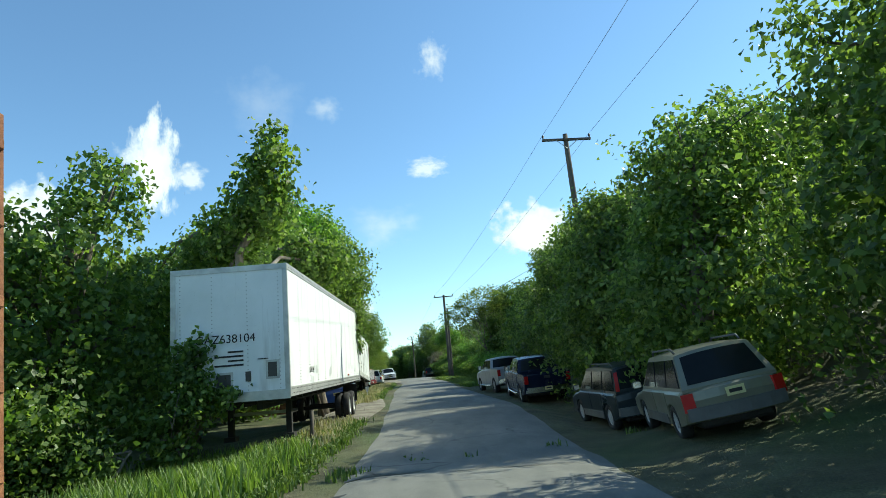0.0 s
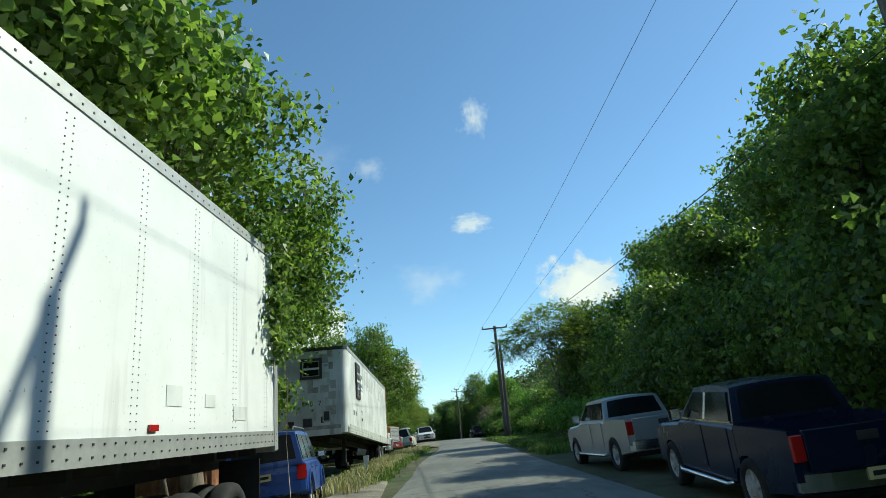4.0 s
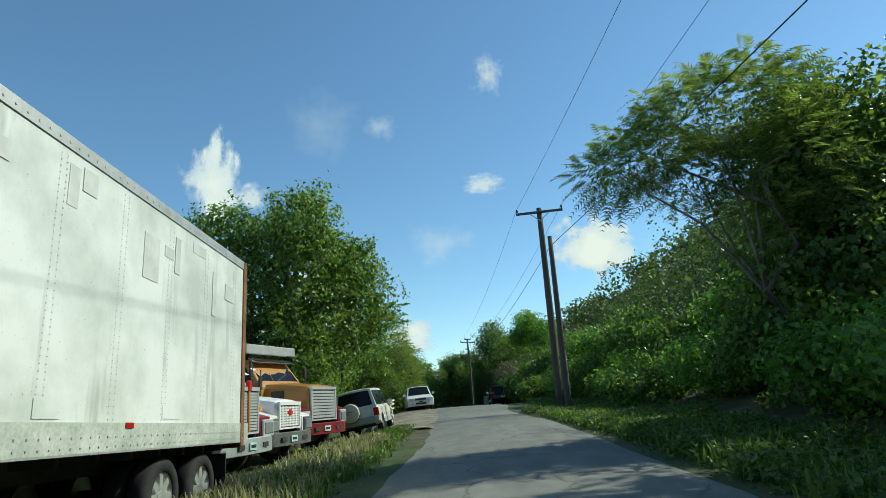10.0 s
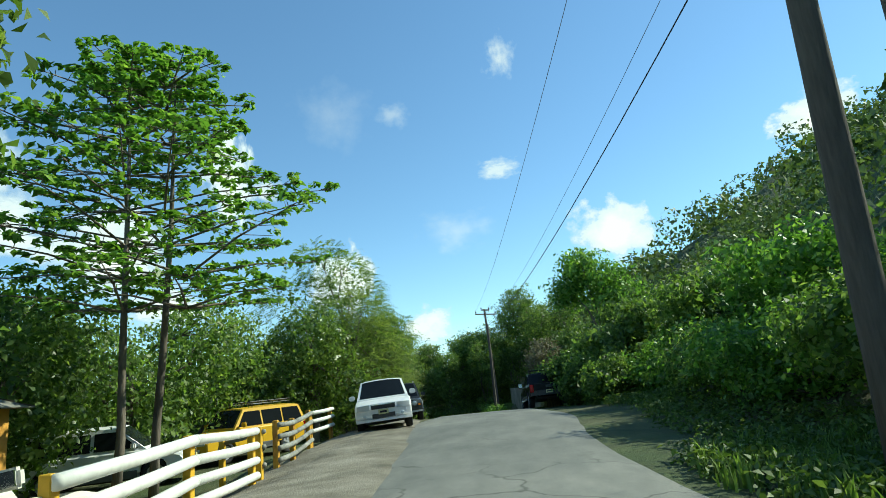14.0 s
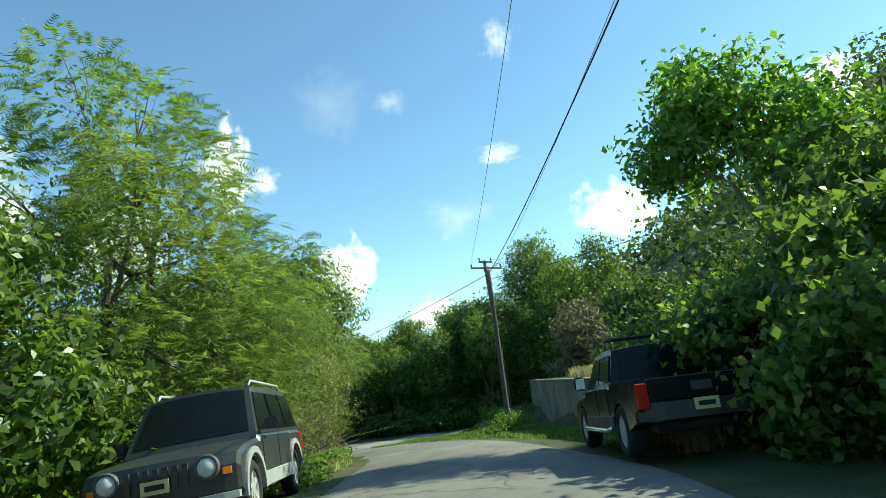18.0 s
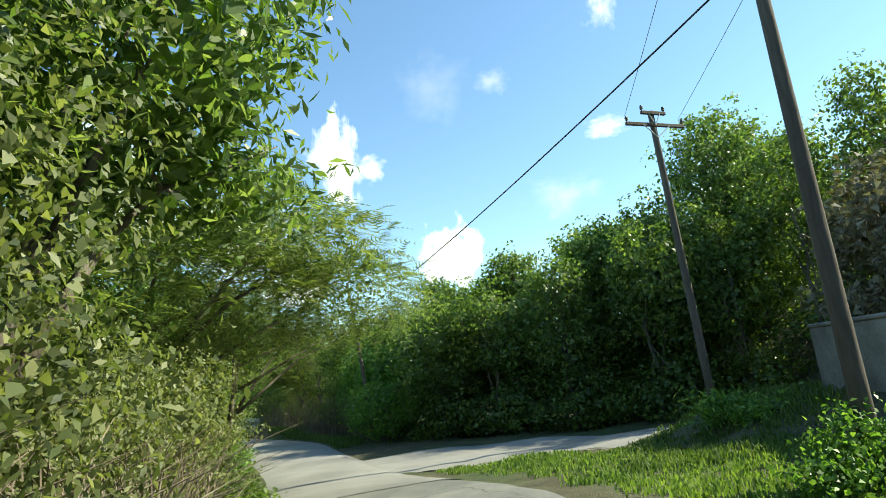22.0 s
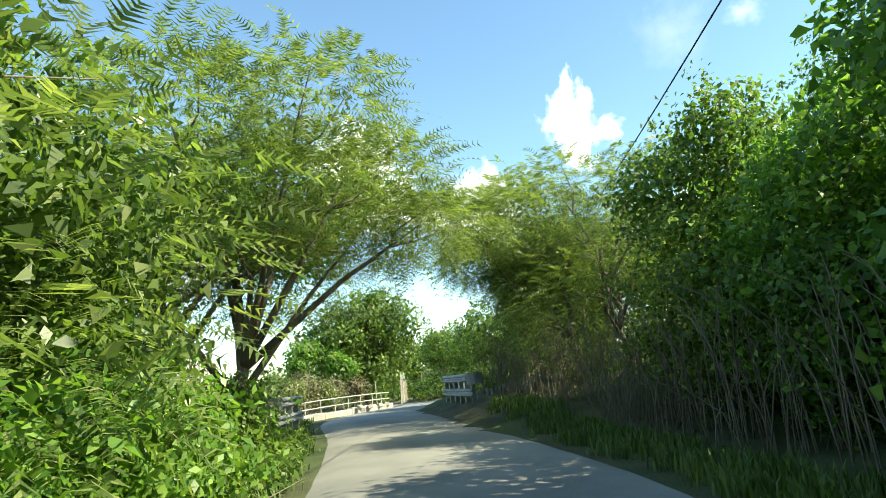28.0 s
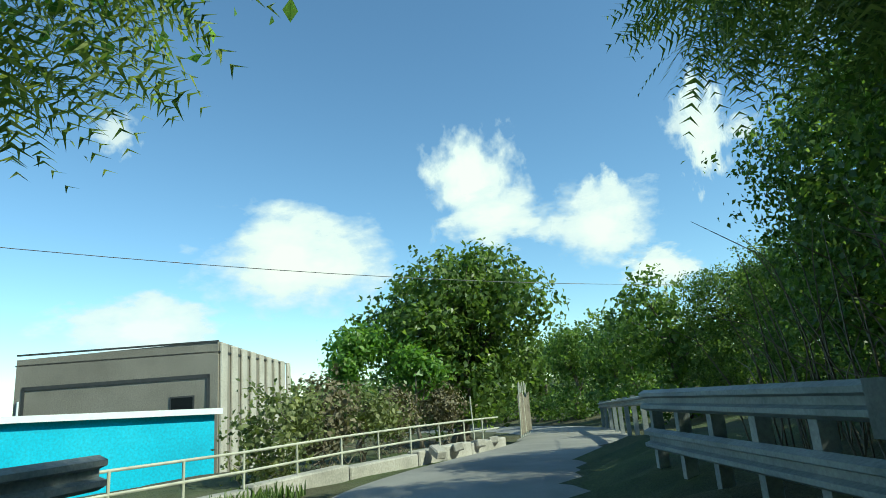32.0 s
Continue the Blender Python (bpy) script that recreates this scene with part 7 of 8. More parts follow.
def car(name, label, x, y, yaw, L, W, H, paint, r=0.34, belt=0.98, hood=0.92, nose=0.76, fa=0.86, ra=0.9, A=1.05, B=0.25, C=-1.9, D=-2.1, floor=0.27, splits=(-0.35, -1.25),
        clad=None, tail="corner", rails=None, spokes=6, rim=RIM, flare=None, bed=None, plate=PLATE, front="slot", step_bar=None, door_y=((0.0, 0.95), (-1.2, -0.1)), spare=False, trim=None, visor=None):
    """A car on the ground, its nose towards +y. Distances A to D are the windscreen's foot, the roof's ends and the rear screen's foot."""
    P = PAINT[paint]
    ob = empty(name, seat_on_ground(x, y, yaw, W / 2 - 0.15, L / 2 - fa), label, "pickup truck" if bed else "car")
    h, w = L / 2, W / 2
    yf, yr = h - fa, -h + ra
    bulge = 0.16

    def end(u, sg):
        return sg * (h - bulge * abs(u) ** 2.6)

    deck = belt if not bed else floor + 0.62
    out = [(-h + 0.02, 0.5), (-h + 0.12, floor + 0.08)] + arc(yr, r, r + 0.075, floor) + arc(yf, r, r + 0.075, floor) + [(h - 0.14, floor + 0.03), (h - 0.02, 0.46), (h, nose - 0.16), (h - 0.07, nose), (h - 0.45, nose + 0.55 * (hood - nose)), (A, hood)]
    if bed:
        out += [(A - 0.02, belt), (bed, belt), (bed - 0.02, deck), (-h + 0.04, deck)]
    else:
        out += [(A - 0.03, belt), (D, belt), (-h + 0.03, belt - 0.05), (-h, belt - 0.2)]
    bm, rings = bmesh.new(), []
    for u in U_BODY:
        ring = []
        for py, pz in out:
            k = step(h - 0.9, h, abs(py))
            edge = 0.045 if abs(u) == 1.0 else 0.0
            q = py - math.copysign(bulge * abs(u) ** 2.6 * float(k), py) * (1.0 if abs(py) > h - 0.9 else 0.0)
            ring.append(bm.verts.new((u * w, q * (1 - edge * 0.3), pz - (edge if pz > 0.72 else 0.0) - 0.035 * abs(u) ** 3 * (pz > nose - 0.02))))
        rings.append(ring)
    body = part("body", slices(bm, rings), P, ob)
    part("underbody", bevelled(boxes(((-w + 0.24, -h + 0.25, floor - 0.06), (w - 0.24, h - 0.3, min(0.75, nose - 0.1)))), 0.05, 1), UNDER, ob)
    # cabin
    top_in, sill_in = 0.2, 0.05
    rear_top = H - 0.04

    def hw(z):
        return w - sill_in - (top_in - sill_in) * max(0.0, (z - belt)) / (H - belt)

    def skin(u, p, q, v):
        """Along the line from p to q of the cabin's outline at the width u."""
        py, pz = p[0] + (q[0] - p[0]) * v, p[1] + (q[1] - p[1]) * v
        crown = 0.05 * (1 - abs(u) ** 2.4)
        return Vector((u * hw(pz), py + (0.1 * (1 - u * u) * (0.4 if py > (B + C) / 2 else -0.35)), pz + (crown - 0.05) * (pz - belt) / (H - belt)))

    line = [(A, belt - 0.06), (A - 0.04, belt), (B, H - 0.015), (B - 0.35, H), ((B + C) / 2, H + 0.015), (C + 0.25, H - 0.01), (C, rear_top), (D, belt), (D, belt - 0.06)]
    bm, rings = bmesh.new(), []
    for u in U_BODY:
        rings.append([bm.verts.new(skin(u, p, p, 0)) for p in line])
    cabin = part("cabin", slices(bm, rings), P, ob)
    us = [-0.9, -0.8, -0.55, -0.28, 0, 0.28, 0.55, 0.8, 0.9]
    a, b = line[1], line[2]
    nrm = Vector((0, b[1] - a[1], a[0] - b[0])).normalized()
    part("windscreen", grid_slab(lambda u, v: skin(u, a, b, v), us, (0.06, 0.35, 0.65, 0.93), nrm * 0.008, 0.025), GLASS, ob, smooth=False)
    c, d = line[6], line[7]
    nrm = Vector((0, d[1] - c[1], c[0] - d[0])).normalized()
    nrm = -nrm if nrm.y > 0 else nrm
    part("rear_window", grid_slab(lambda u, v: skin(u, c, d, v), [k * 0.95 for k in us], (0.1, 0.4, 0.66, 0.9), nrm * 0.008, 0.025), GLASS, ob)
    # side windows
    z0, z1 = belt + 0.035, H - 0.14
    fore = lambda z: A - 0.04 + (B - A + 0.04) * (z - belt) / (H - belt) - 0.13
    back = lambda z: D + (C - D) * (z - belt) / (H - belt) + 0.14
    cuts = [fore] + [(lambda s: lambda z: s)(s) for s in splits] + [back]
    for sg in (-1, 1):
        for i, (e0, e1) in enumerate(zip(cuts, cuts[1:])):
            g0, g1 = (0.0 if i == 0 else 0.045), (0.0 if i == len(cuts) - 2 else 0.045)
            if e0(z1) - e1(z1) < 0.12:
                continue
            pts = lambda u, v: Vector((sg * hw(z0 + (z1 - z0) * v), (e0(z0 + (z1 - z0) * v) - g0) * (1 - u) + (e1(z0 + (z1 - z0) * v) + g1) * u, z0 + (z1 - z0) * v))
            part("side_window", grid_slab(pts, (0, 0.5, 1), (0, 0.5, 1), (sg * 0.012, 0, 0), 0.03), GLASS, ob)
        if trim:
            part("belt_trim", boxes(((sg * (w - 0.045) - 0.006, back(belt) - 0.05, belt + 0.0), (sg * (w - 0.045) + 0.006, fore(belt) + 0.1, belt + 0.03))), CHROME, ob, "bright chrome strip")
            for s in splits[:1]:
                part("pillar_trim", grid_slab(lambda u, v: Vector((sg * hw(z0 + (z1 - z0) * v), s + 0.045 - 0.09 * u, z0 + (z1 - z0) * v)), (0, 1), (0, 1), (sg * 0.016, 0, 0), 0.02), CHROME, ob, "bright chrome pillar strip")
        for j, (d0, d1) in enumerate(door_y):
            door = part("door", bevelled(boxes(((sg * w - 0.012, d0, floor + 0.14), (sg * w + 0.007, d1, belt - 0.055))), 0.006, 1), P, ob)
            part("handle", bevelled(boxes(((sg * w - 0.01, d0 + 0.06, belt - 0.2), (sg * w + 0.035, d0 + 0.25, belt - 0.165))), 0.01, 1), CHROME if trim else P, door)
        if clad:
            part("side_cladding", bevelled(boxes(((sg * w - 0.02, yr + r + 0.08, floor), (sg * w + 0.018, yf - r - 0.08, floor + 0.2))), 0.012, 1), clad, ob, "grey plastic sill cladding")
        if flare:
            for cy in (yf, yr):
                o = arc(cy, r, r + 0.15, floor, 12) + arc(cy, r, r + 0.07, floor, 12)[::-1]
                part("wheel_arch_flare", prism(o, sg * w - 0.03, sg * w + 0.045), flare, ob, "grey plastic wheel arch")
        if step_bar:
            bm = tube(bmesh.new(), [(sg * (w + 0.04), yr + r + 0.12, floor + 0.02), (sg * (w + 0.08), yr + r + 0.25, floor - 0.02), (sg * (w + 0.08), yf - r - 0.25, floor - 0.02), (sg * (w + 0.04), yf - r - 0.12, floor + 0.02)], 0.04, 8)
            part("side_step", bm, step_bar, ob, "bright tubular side step", True)
        mir = part("door_mirror", bevelled(slab_bm((sg * (w + 0.12), A - 0.28, belt + 0.1), (0.2, 0.1, 0.16 if not bed else 0.24)), 0.03, 2), P if not trim else UNDER, ob)
        part("mirror_glass", slab_bm((sg * (w + 0.12), A - 0.335, belt + 0.1), (0.16, 0.012, 0.12 if not bed else 0.19)), CHROME, mir)
        if rails:
            rb = tube(bmesh.new(), [(sg * (hw(H) - 0.06), B - 0.2, H - 0.03), (sg * (hw(H) - 0.05), B - 0.32, H + 0.05), (sg * (hw(H) - 0.05), C + 0.3, H + 0.045), (sg * (hw(H) - 0.06), C + 0.15, H - 0.04)], 0.022, 6)
            part("roof_rail", rb, rails, ob, smooth=True)
        for cy in (yf, yr):
            make_wheel(ob, sg * (w - 0.12), cy, r, r, 0.22 if not bed else 0.27, rim, spokes, sg)
    # front
    F = lambda u, v: Vector((u * w, end(u, 1) - 0.02 * max(0, v - nose + 0.2), v))
    push = (0, 0.014, 0)
    if front == "slot":
        part("grille", grid_slab(F, (-0.42, -0.2, 0, 0.2, 0.42), (nose - 0.17, nose - 0.05), push), DARK_TRIM, ob)
        part("grille_bar", grid_slab(F, (-0.44, -0.2, 0, 0.2, 0.44), (nose - 0.05, nose - 0.025), (0, 0.03, 0)), CHROME, ob)
        part("lower_grille", grid_slab(F, (-0.4, 0, 0.4), (floor + 0.12, floor + 0.25), push), DARK_TRIM, ob)
        lamps = ((-0.92, -0.48), (0.48, 0.92))
        for u0, u1 in lamps:
            part("headlamp", grid_slab(F, (u0, u0 * 0.75 + u1 * 0.25, (u0 + u1) / 2, u0 * 0.25 + u1 * 0.75, u1), (nose - 0.19, nose - 0.03), push), WHITE_LAMP, ob, "clear headlamp")
            part("fog_lamp", lathe_at((0.66 if u0 > 0 else -0.66) * w, end(0.66, 1) + 0.005, floor + 0.2, 0.055, 0.02), WHITE_LAMP, ob)
    else:
        for k in range(7):
            u = -0.36 + 0.12 * k
            part("grille_slot", grid_slab(F, (u - 0.035, u + 0.035), (nose - 0.3, nose - 0.06), push), DARK_TRIM, ob)
        for sg in (-1, 1):
            part("headlamp", lathe_at(sg * 0.62 * w, end(0.62, 1) + 0.02, nose - 0.15, 0.115, 0.05), WHITE_LAMP, ob, "round clear headlamp", True)
            part("headlamp_ring", ring_at(sg * 0.62 * w, end(0.62, 1) + 0.012, nose - 0.15, 0.115, 0.145), CLAD, ob, "", True)
            part("turn_lamp", grid_slab(F, (sg * 0.8, sg * 0.9), (nose - 0.26, nose - 0.18), push), AMBER, ob)
    fb = part("front_bumper", grid_slab(lambda u, v: Vector((u * w, end(u, 1) - 0.05, v)), (-0.97, -0.8, -0.5, 0, 0.5, 0.8, 0.97), (floor + 0.02, floor + 0.06, floor + 0.1), (0, 0.08, 0), 0.1), clad or P, ob)
    part("plate", slab_bm((0, h + 0.035, floor + 0.3), (0.32, 0.014, 0.15)), plate, fb, "pale number plate")
    part("plate_bar", slab_bm((0, h + 0.044, floor + 0.3), (0.22, 0.006, 0.06)), INK, fb)
    # rear
    Rr = lambda u, v: Vector((u * w, end(u, -1) + 0.02, v))
    push = (0, -0.034, 0)
    rb = part("rear_bumper", grid_slab(lambda u, v: Vector((u * w, end(u, -1) + 0.05, v)), (-0.97, -0.85, -0.6, -0.2, 0.2, 0.6, 0.85, 0.97), (floor + 0.12, floor + 0.2, floor + 0.34), (0, -0.11, 0), 0.14),
              clad or (CHROME if bed else P), ob)
    if bed:
        # a hollow load bed: two sides, a tailgate and its floor
        o = [(-h + 0.05, floor + 0.25)] + arc(yr, r, r + 0.09, floor + 0.25) + [(bed - 0.03, floor + 0.25), (bed - 0.03, belt - 0.005), (-h + 0.05, belt - 0.02)]
        for sg in (-1, 1):
            part("bed_side", prism(o, sg * (w - 0.09), sg * (w + 0.004)), P, ob)
            part("tail_lamp", bevelled(slab_bm((sg * (w - 0.085), -h + 0.06, belt - 0.24), (0.17, 0.12, 0.34)), 0.015, 1), RED_LAMP, ob, "tall red tail lamp")
        gate = part("tailgate", bevelled(boxes(((-w + 0.18, -h + 0.0, floor + 0.36), (w - 0.18, -h + 0.08, belt - 0.02))), 0.012, 1), P, ob)
        part("handle", bevelled(slab_bm((0, -h - 0.004, belt - 0.17), (0.28, 0.02, 0.12)), 0.008, 1), DARK_TRIM, gate)
    elif tail == "pillar":
        for sg in (-1, 1):
            part("tail_lamp", grid_slab(lambda u, v: Vector((sg * hw(v) * u, skin(u, line[7], line[6], (v - belt) / (rear_top - belt)).y, v)), (0.86, 0.93, 0.985), (belt + 0.02, belt + 0.25, H - 0.18), (sg * 0.012, -0.03, 0), 0.05), RED_LAMP, ob, "tall red tail lamp")
    else:
        for sg in (-1, 1):
            part("tail_lamp", grid_slab(lambda u, v: Vector((sg * u * w, end(u, -1), v)), (0.78, 0.88, 0.95, 1.0), (belt - 0.38, belt - 0.2, belt - 0.07), (sg * 0.012, -0.03, 0), 0.06), RED_LAMP, ob, "red tail lamp")
    part("plate", slab_bm((0, -h - 0.035 - (0.04 if bed else 0), floor + (0.28 if bed else 0.5)), (0.32, 0.014, 0.15)), plate, rb, "pale number plate")
    part("plate_bar", slab_bm((0, -h - 0.044 - (0.04 if bed else 0), floor + (0.28 if bed else 0.5)), (0.22, 0.006, 0.06)), INK, rb)
    if spare:
        sp = lathe([(-0.12, 0.3), (-0.11, 0.36), (0.1, 0.36), (0.125, 0.33), (0.13, 0.001)], 28, "z")
        sp.transform(Matrix.Translation((-0.18, -h - 0.13, 0.95)) @ pose(0, 0, 0, 90, 0, 0))
        cover = part("spare_wheel_cover", sp, CREAM, ob, "round cream spare wheel cover", True)
        part("cover_bar", boxes(((-0.32, -h - 0.275, 0.99), (-0.04, -h - 0.255, 1.02)), ((-0.3, -h - 0.275, 0.9), (-0.1, -h - 0.255, 0.92))), CLAD, cover)
        part("spare_tyre", ring_at(-0.18, -h - 0.1, 0.95, 0.3, 0.385), RUBBER, ob, "", True)
    if visor:
        rk = bmesh.new()
        for k in range(5):
            yy = B - 0.45 + (C - B + 0.8) * k / 4
            tube(rk, [(-hw(H) + 0.08, yy, H + 0.14), (hw(H) - 0.08, yy, H + 0.14)], 0.014, 5)
        for sg in (-1, 1):
            for zz in (0.08, 0.16):
                tube(rk, [(sg * (hw(H) - 0.08), B - 0.45, H + zz), (sg * (hw(H) - 0.08), C + 0.35, H + zz)], 0.014, 5)
            for yy in (B - 0.45, C + 0.35):
                tube(rk, [(sg * (hw(H) - 0.08), yy, H - 0.03), (sg * (hw(H) - 0.08), yy, H + 0.16)], 0.014, 5)
        part("roof_rack", rk, visor, ob, "tubular roof rack")
    return ob


def slab_bm(centre, size):
    return boxes(slab(centre, size))


def lathe_at(x, y, z, r, depth):
    """A round lens facing +y."""
    bm = lathe([(-0.03, r), (0.0, r), (depth * 0.6, r * 0.8), (depth, 0.001)], 20, "z")
    bm.transform(Matrix.Translation((x, y, z)) @ pose(0, 0, 0, -90, 0, 0))
    return bm


def ring_at(x, y, z, r0, r1):
    bm, n = bmesh.new(), 24
    rows = [[bm.verts.new((x + math.cos(6.2832 * k / n) * r, y + dy, z + math.sin(6.2832 * k / n) * r)) for k in range(n)] for r, dy in ((r0, -0.03), (r0, 0.02), ((r0 + r1) / 2, 0.035), (r1, 0.01), (r1, -0.03))]
    for a, b in zip(rows, rows[1:] + rows[:1]):
        for k in range(n):
            bm.faces.new((a[k], a[(k + 1) % n], b[(k + 1) % n], b[k]))
    return bm


car("station_wagon", "olive-gold station wagon with grey cladding parked under trees", 6.1, 9.0, -7, 4.72, 1.74, 1.6, "olive_gold", 0.32, 0.93, 0.9, 0.7, 0.98, 1.1, 1.1, 0.3, -1.75, -2.2, 0.27,
    (-0.25, -1.15), CLAD, "corner", CLAD, door_y=((0.0, 0.95), (-1.0, -0.1)))
car("compact_suv", "dark slate compact SUV parked in the shade", 6.1, 14.5, 3, 4.5, 1.78, 1.7, "dark_slate", 0.35, 1.02, 1.0, 0.82, 0.9, 0.95, 1.2, 0.45, -1.85, -2.1, 0.28, (-0.1, -1.0), CLAD, "pillar", CLAD, spokes=9, door_y=((0.12, 1.05), (-0.9, 0.04)))
car("pickup_truck", "dark blue crew-cab pickup with chrome trim", 5.35, 25.8, 2, 5.75, 2.0, 1.95, "midnight_blue", 0.43, 1.33, 1.29, 1.14, 0.95, 1.4, 1.25, 0.55, -0.95, -1.15, 0.42, (0.0,), None, bed=-1.18, trim=True, step_bar=CHROME, door_y=((0.1, 1.15), (-0.95, 0.02)))
car("pickup_truck", "silver crew-cab pickup parked beneath trees", 4.75, 33.75, 8, 5.75, 2.0, 1.95, "silver", 0.43, 1.33, 1.29, 1.14, 0.85, 1.2, 1.3, 0.6, -0.9, -1.1, 0.42, (0.05,), None, bed=-1.13, step_bar=CHROME, door_y=((0.15, 1.2), (-0.9, 0.07)))
car("boxy_suv", "bright blue boxy SUV tucked beside the white trailer", -4.72, 30.6, 9, 4.35, 1.82, 1.8, "bright_blue", 0.36, 1.06, 1.02, 0.86, 0.82, 0.85, 1.05, 0.55, -2.0, -2.14, 0.32, (-0.15, -1.1), None, "corner", CLAD, flare=PAINT["bright_blue"], door_y=((0.0, 0.9), (-0.95, -0.08)))
car("long_suv", "beige-white long SUV with a covered spare wheel on its tailgate", -5.95, 67.0, 2, 4.75, 1.75, 1.82, "beige_white", 0.37, 1.05, 1.02, 0.88, 0.85, 1.0, 1.1, 0.6, -2.15, -2.3, 0.35, (-0.1, -1.1), GREY_FLARE, "corner", None, spare=True, door_y=((0.05, 0.98), (-1.0, -0.03)))
car("compact_suv", "white compact SUV parked facing the road in the lay-by", -5.9, 85.2, 191, 4.4, 1.8, 1.68, "white", 0.35, 1.02, 1.0, 0.84, 0.85, 0.9, 1.15, 0.4, -1.8, -2.05, 0.28, (-0.1, -1.0), None, "corner", None, door_y=((0.08, 1.0), (-0.9, 0.0)))
car("round_lamp_suv", "dark graphite SUV with round headlamps and grey wheel arches", -6.7, 93.3, 190, 4.4, 1.82, 1.78, "graphite", 0.37, 1.06, 1.02, 0.9, 0.8, 0.85, 1.0, 0.5, -1.95, -2.1, 0.34, (-0.2, -1.1), GREY_FLARE, "corner", RIM, flare=GREY_FLARE, front="round", door_y=((-0.05, 0.85), (-0.95, -0.13)))
car("boxy_suv", "yellow SUV with a roof rack parked behind the fence", -10.8, 84.6, 152, 4.4, 1.76, 1.7, "yellow", 0.36, 1.06, 1.02, 0.86, 0.85, 0.95, 1.0, 0.5, -1.95, -2.15, 0.32, (-0.2, -1.1), CLAD, "corner", None, visor=DARK_TRIM, door_y=((-0.05, 0.85), (-0.95, -0.13)))
car("compact_suv", "white car half hidden behind the fence", -12.3, 79.6, 290, 4.3, 1.76, 1.6, "white", 0.34, 0.98, 0.95, 0.78, 0.85, 0.9, 1.1, 0.35, -1.8, -2.05, 0.27, (-0.2, -1.1), CLAD)
car("pickup_truck", "black crew-cab pickup with a roof rack and chrome side steps", 0.0, 95.3, 5, 4.95, 1.75, 1.68, "black", 0.38, 1.08, 1.02, 0.88, 0.8, 1.05, 1.1, 0.5, -0.75, -0.92, 0.4, (0.0,), DARK_TRIM, bed=-0.95, step_bar=CHROME, visor=DARK_TRIM, spokes=12, door_y=((0.08, 1.0), (-0.75, 0.0)))


def truck(name, label, x, y, yaw, hood_paint, cab_paint, grille, hood_l=1.7, hood_w=1.35, hood_z=1.75, front_z=1.55, W=2.3, cab_h=2.75, bumper=GALV, wheel_y=-1.1, fender=None, bars_n=10, split=False, dump=False, flat=0):
    """A lorry with a bonnet; its front bumper at y = 0, its tail towards -y."""
    G = stand(x, y)
    ob = empty(name, pose(x, y, G, 0, 0, yaw), label, "truck")
    P, Q, hw = PAINT[hood_paint], PAINT[cab_paint], hood_w / 2
    zb = 0.85
    # bonnet, narrowing towards the grille
    bm = bmesh.new()
    rings = []
    for yy, a, zt in ((-0.18, hw * 0.92, front_z - 0.06), (-0.26, hw * 0.97, front_z), (-0.9, hw * 1.04, front_z + (hood_z - front_z) * 0.55), (-hood_l - 0.2, hw * 1.14, hood_z)):
        rings.append([bm.verts.new(p) for p in ((-a, yy, zb), (-a, yy, zt - 0.14), (-a * 0.9, yy, zt - 0.03), (-a * 0.55, yy, zt + 0.01), (0, yy, zt + 0.03), (a * 0.55, yy, zt + 0.01), (a * 0.9, yy, zt - 0.03), (a, yy, zt - 0.14), (a, yy, zb))])
    bonnet = part("bonnet", slices(bm, rings), P, ob)
    for sg in (-1, 1):
        part("bonnet_vent", bevelled(slab_bm((sg * (hw * 1.06), -1.15, front_z - 0.2), (0.06, 0.42, 0.2)), 0.015, 1), DARK_TRIM, bonnet)
    # grille
    frame = part("grille_frame", boxes(((-hw * 0.86, -0.2, zb), (-hw * 0.78, -0.12, front_z - 0.1)), ((hw * 0.78, -0.2, zb), (hw * 0.86, -0.12, front_z - 0.1)), ((-hw * 0.86, -0.2, front_z - 0.12), (hw * 0.86, -0.11, front_z - 0.04)), ((-hw * 0.86, -0.2, zb - 0.04), (hw * 0.86, -0.12, zb))),
                 grille if grille is not DARK_TRIM else P, ob)
    part("grille_back", boxes(((-hw * 0.8, -0.2, zb), (hw * 0.8, -0.165, front_z - 0.1))), DARK_TRIM, ob)
    for k in range(bars_n):
        z = zb + 0.03 + (front_z - 0.17 - zb) * (k + 0.5) / bars_n
        bar = bmesh.new()
        for x0, x1 in (((-hw * 0.78, -0.03), (0.03, hw * 0.78)) if split else ((-hw * 0.78, hw * 0.78),)):
            box(bar, (x0, -0.18, z - 0.35 * (front_z - zb) / bars_n), (x1, -0.135, z + (0.25 if grille is not PAINT["white"] else 0.1) * (front_z - zb) / bars_n))
        part("grille_bar", bar, grille, frame)
    if split:
        part("grille_post", bevelled(boxes(((-0.035, -0.19, zb), (0.035, -0.1, front_z - 0.06))), 0.01, 1), P, frame)
        part("bonnet_badge", bevelled(slab_bm((0, -0.12, front_z - 0.02), (0.14, 0.08, 0.22)), 0.02, 1), BADGE, ob, "red badge")
    elif grille is PAINT["white"]:
        for k in range(7):
            xx = -hw * 0.78 + hw * 1.56 * k / 6
            part("grille_bar", boxes(((xx - 0.022, -0.18, zb + 0.02), (xx + 0.022, -0.132, front_z - 0.14))), grille, frame)
        part("badge", bevelled(boxes(((-0.13, -0.14, 1.17), (0.13, -0.11, 1.24)), ((-0.05, -0.14, 1.13), (0.05, -0.108, 1.28))), 0.006, 1), BADGE, ob, "red cross-shaped badge")
    else:
        part("badge", bevelled(slab_bm((0, -0.125, front_z - 0.08), (0.2, 0.02, 0.07)), 0.01, 1), UNDER, ob)
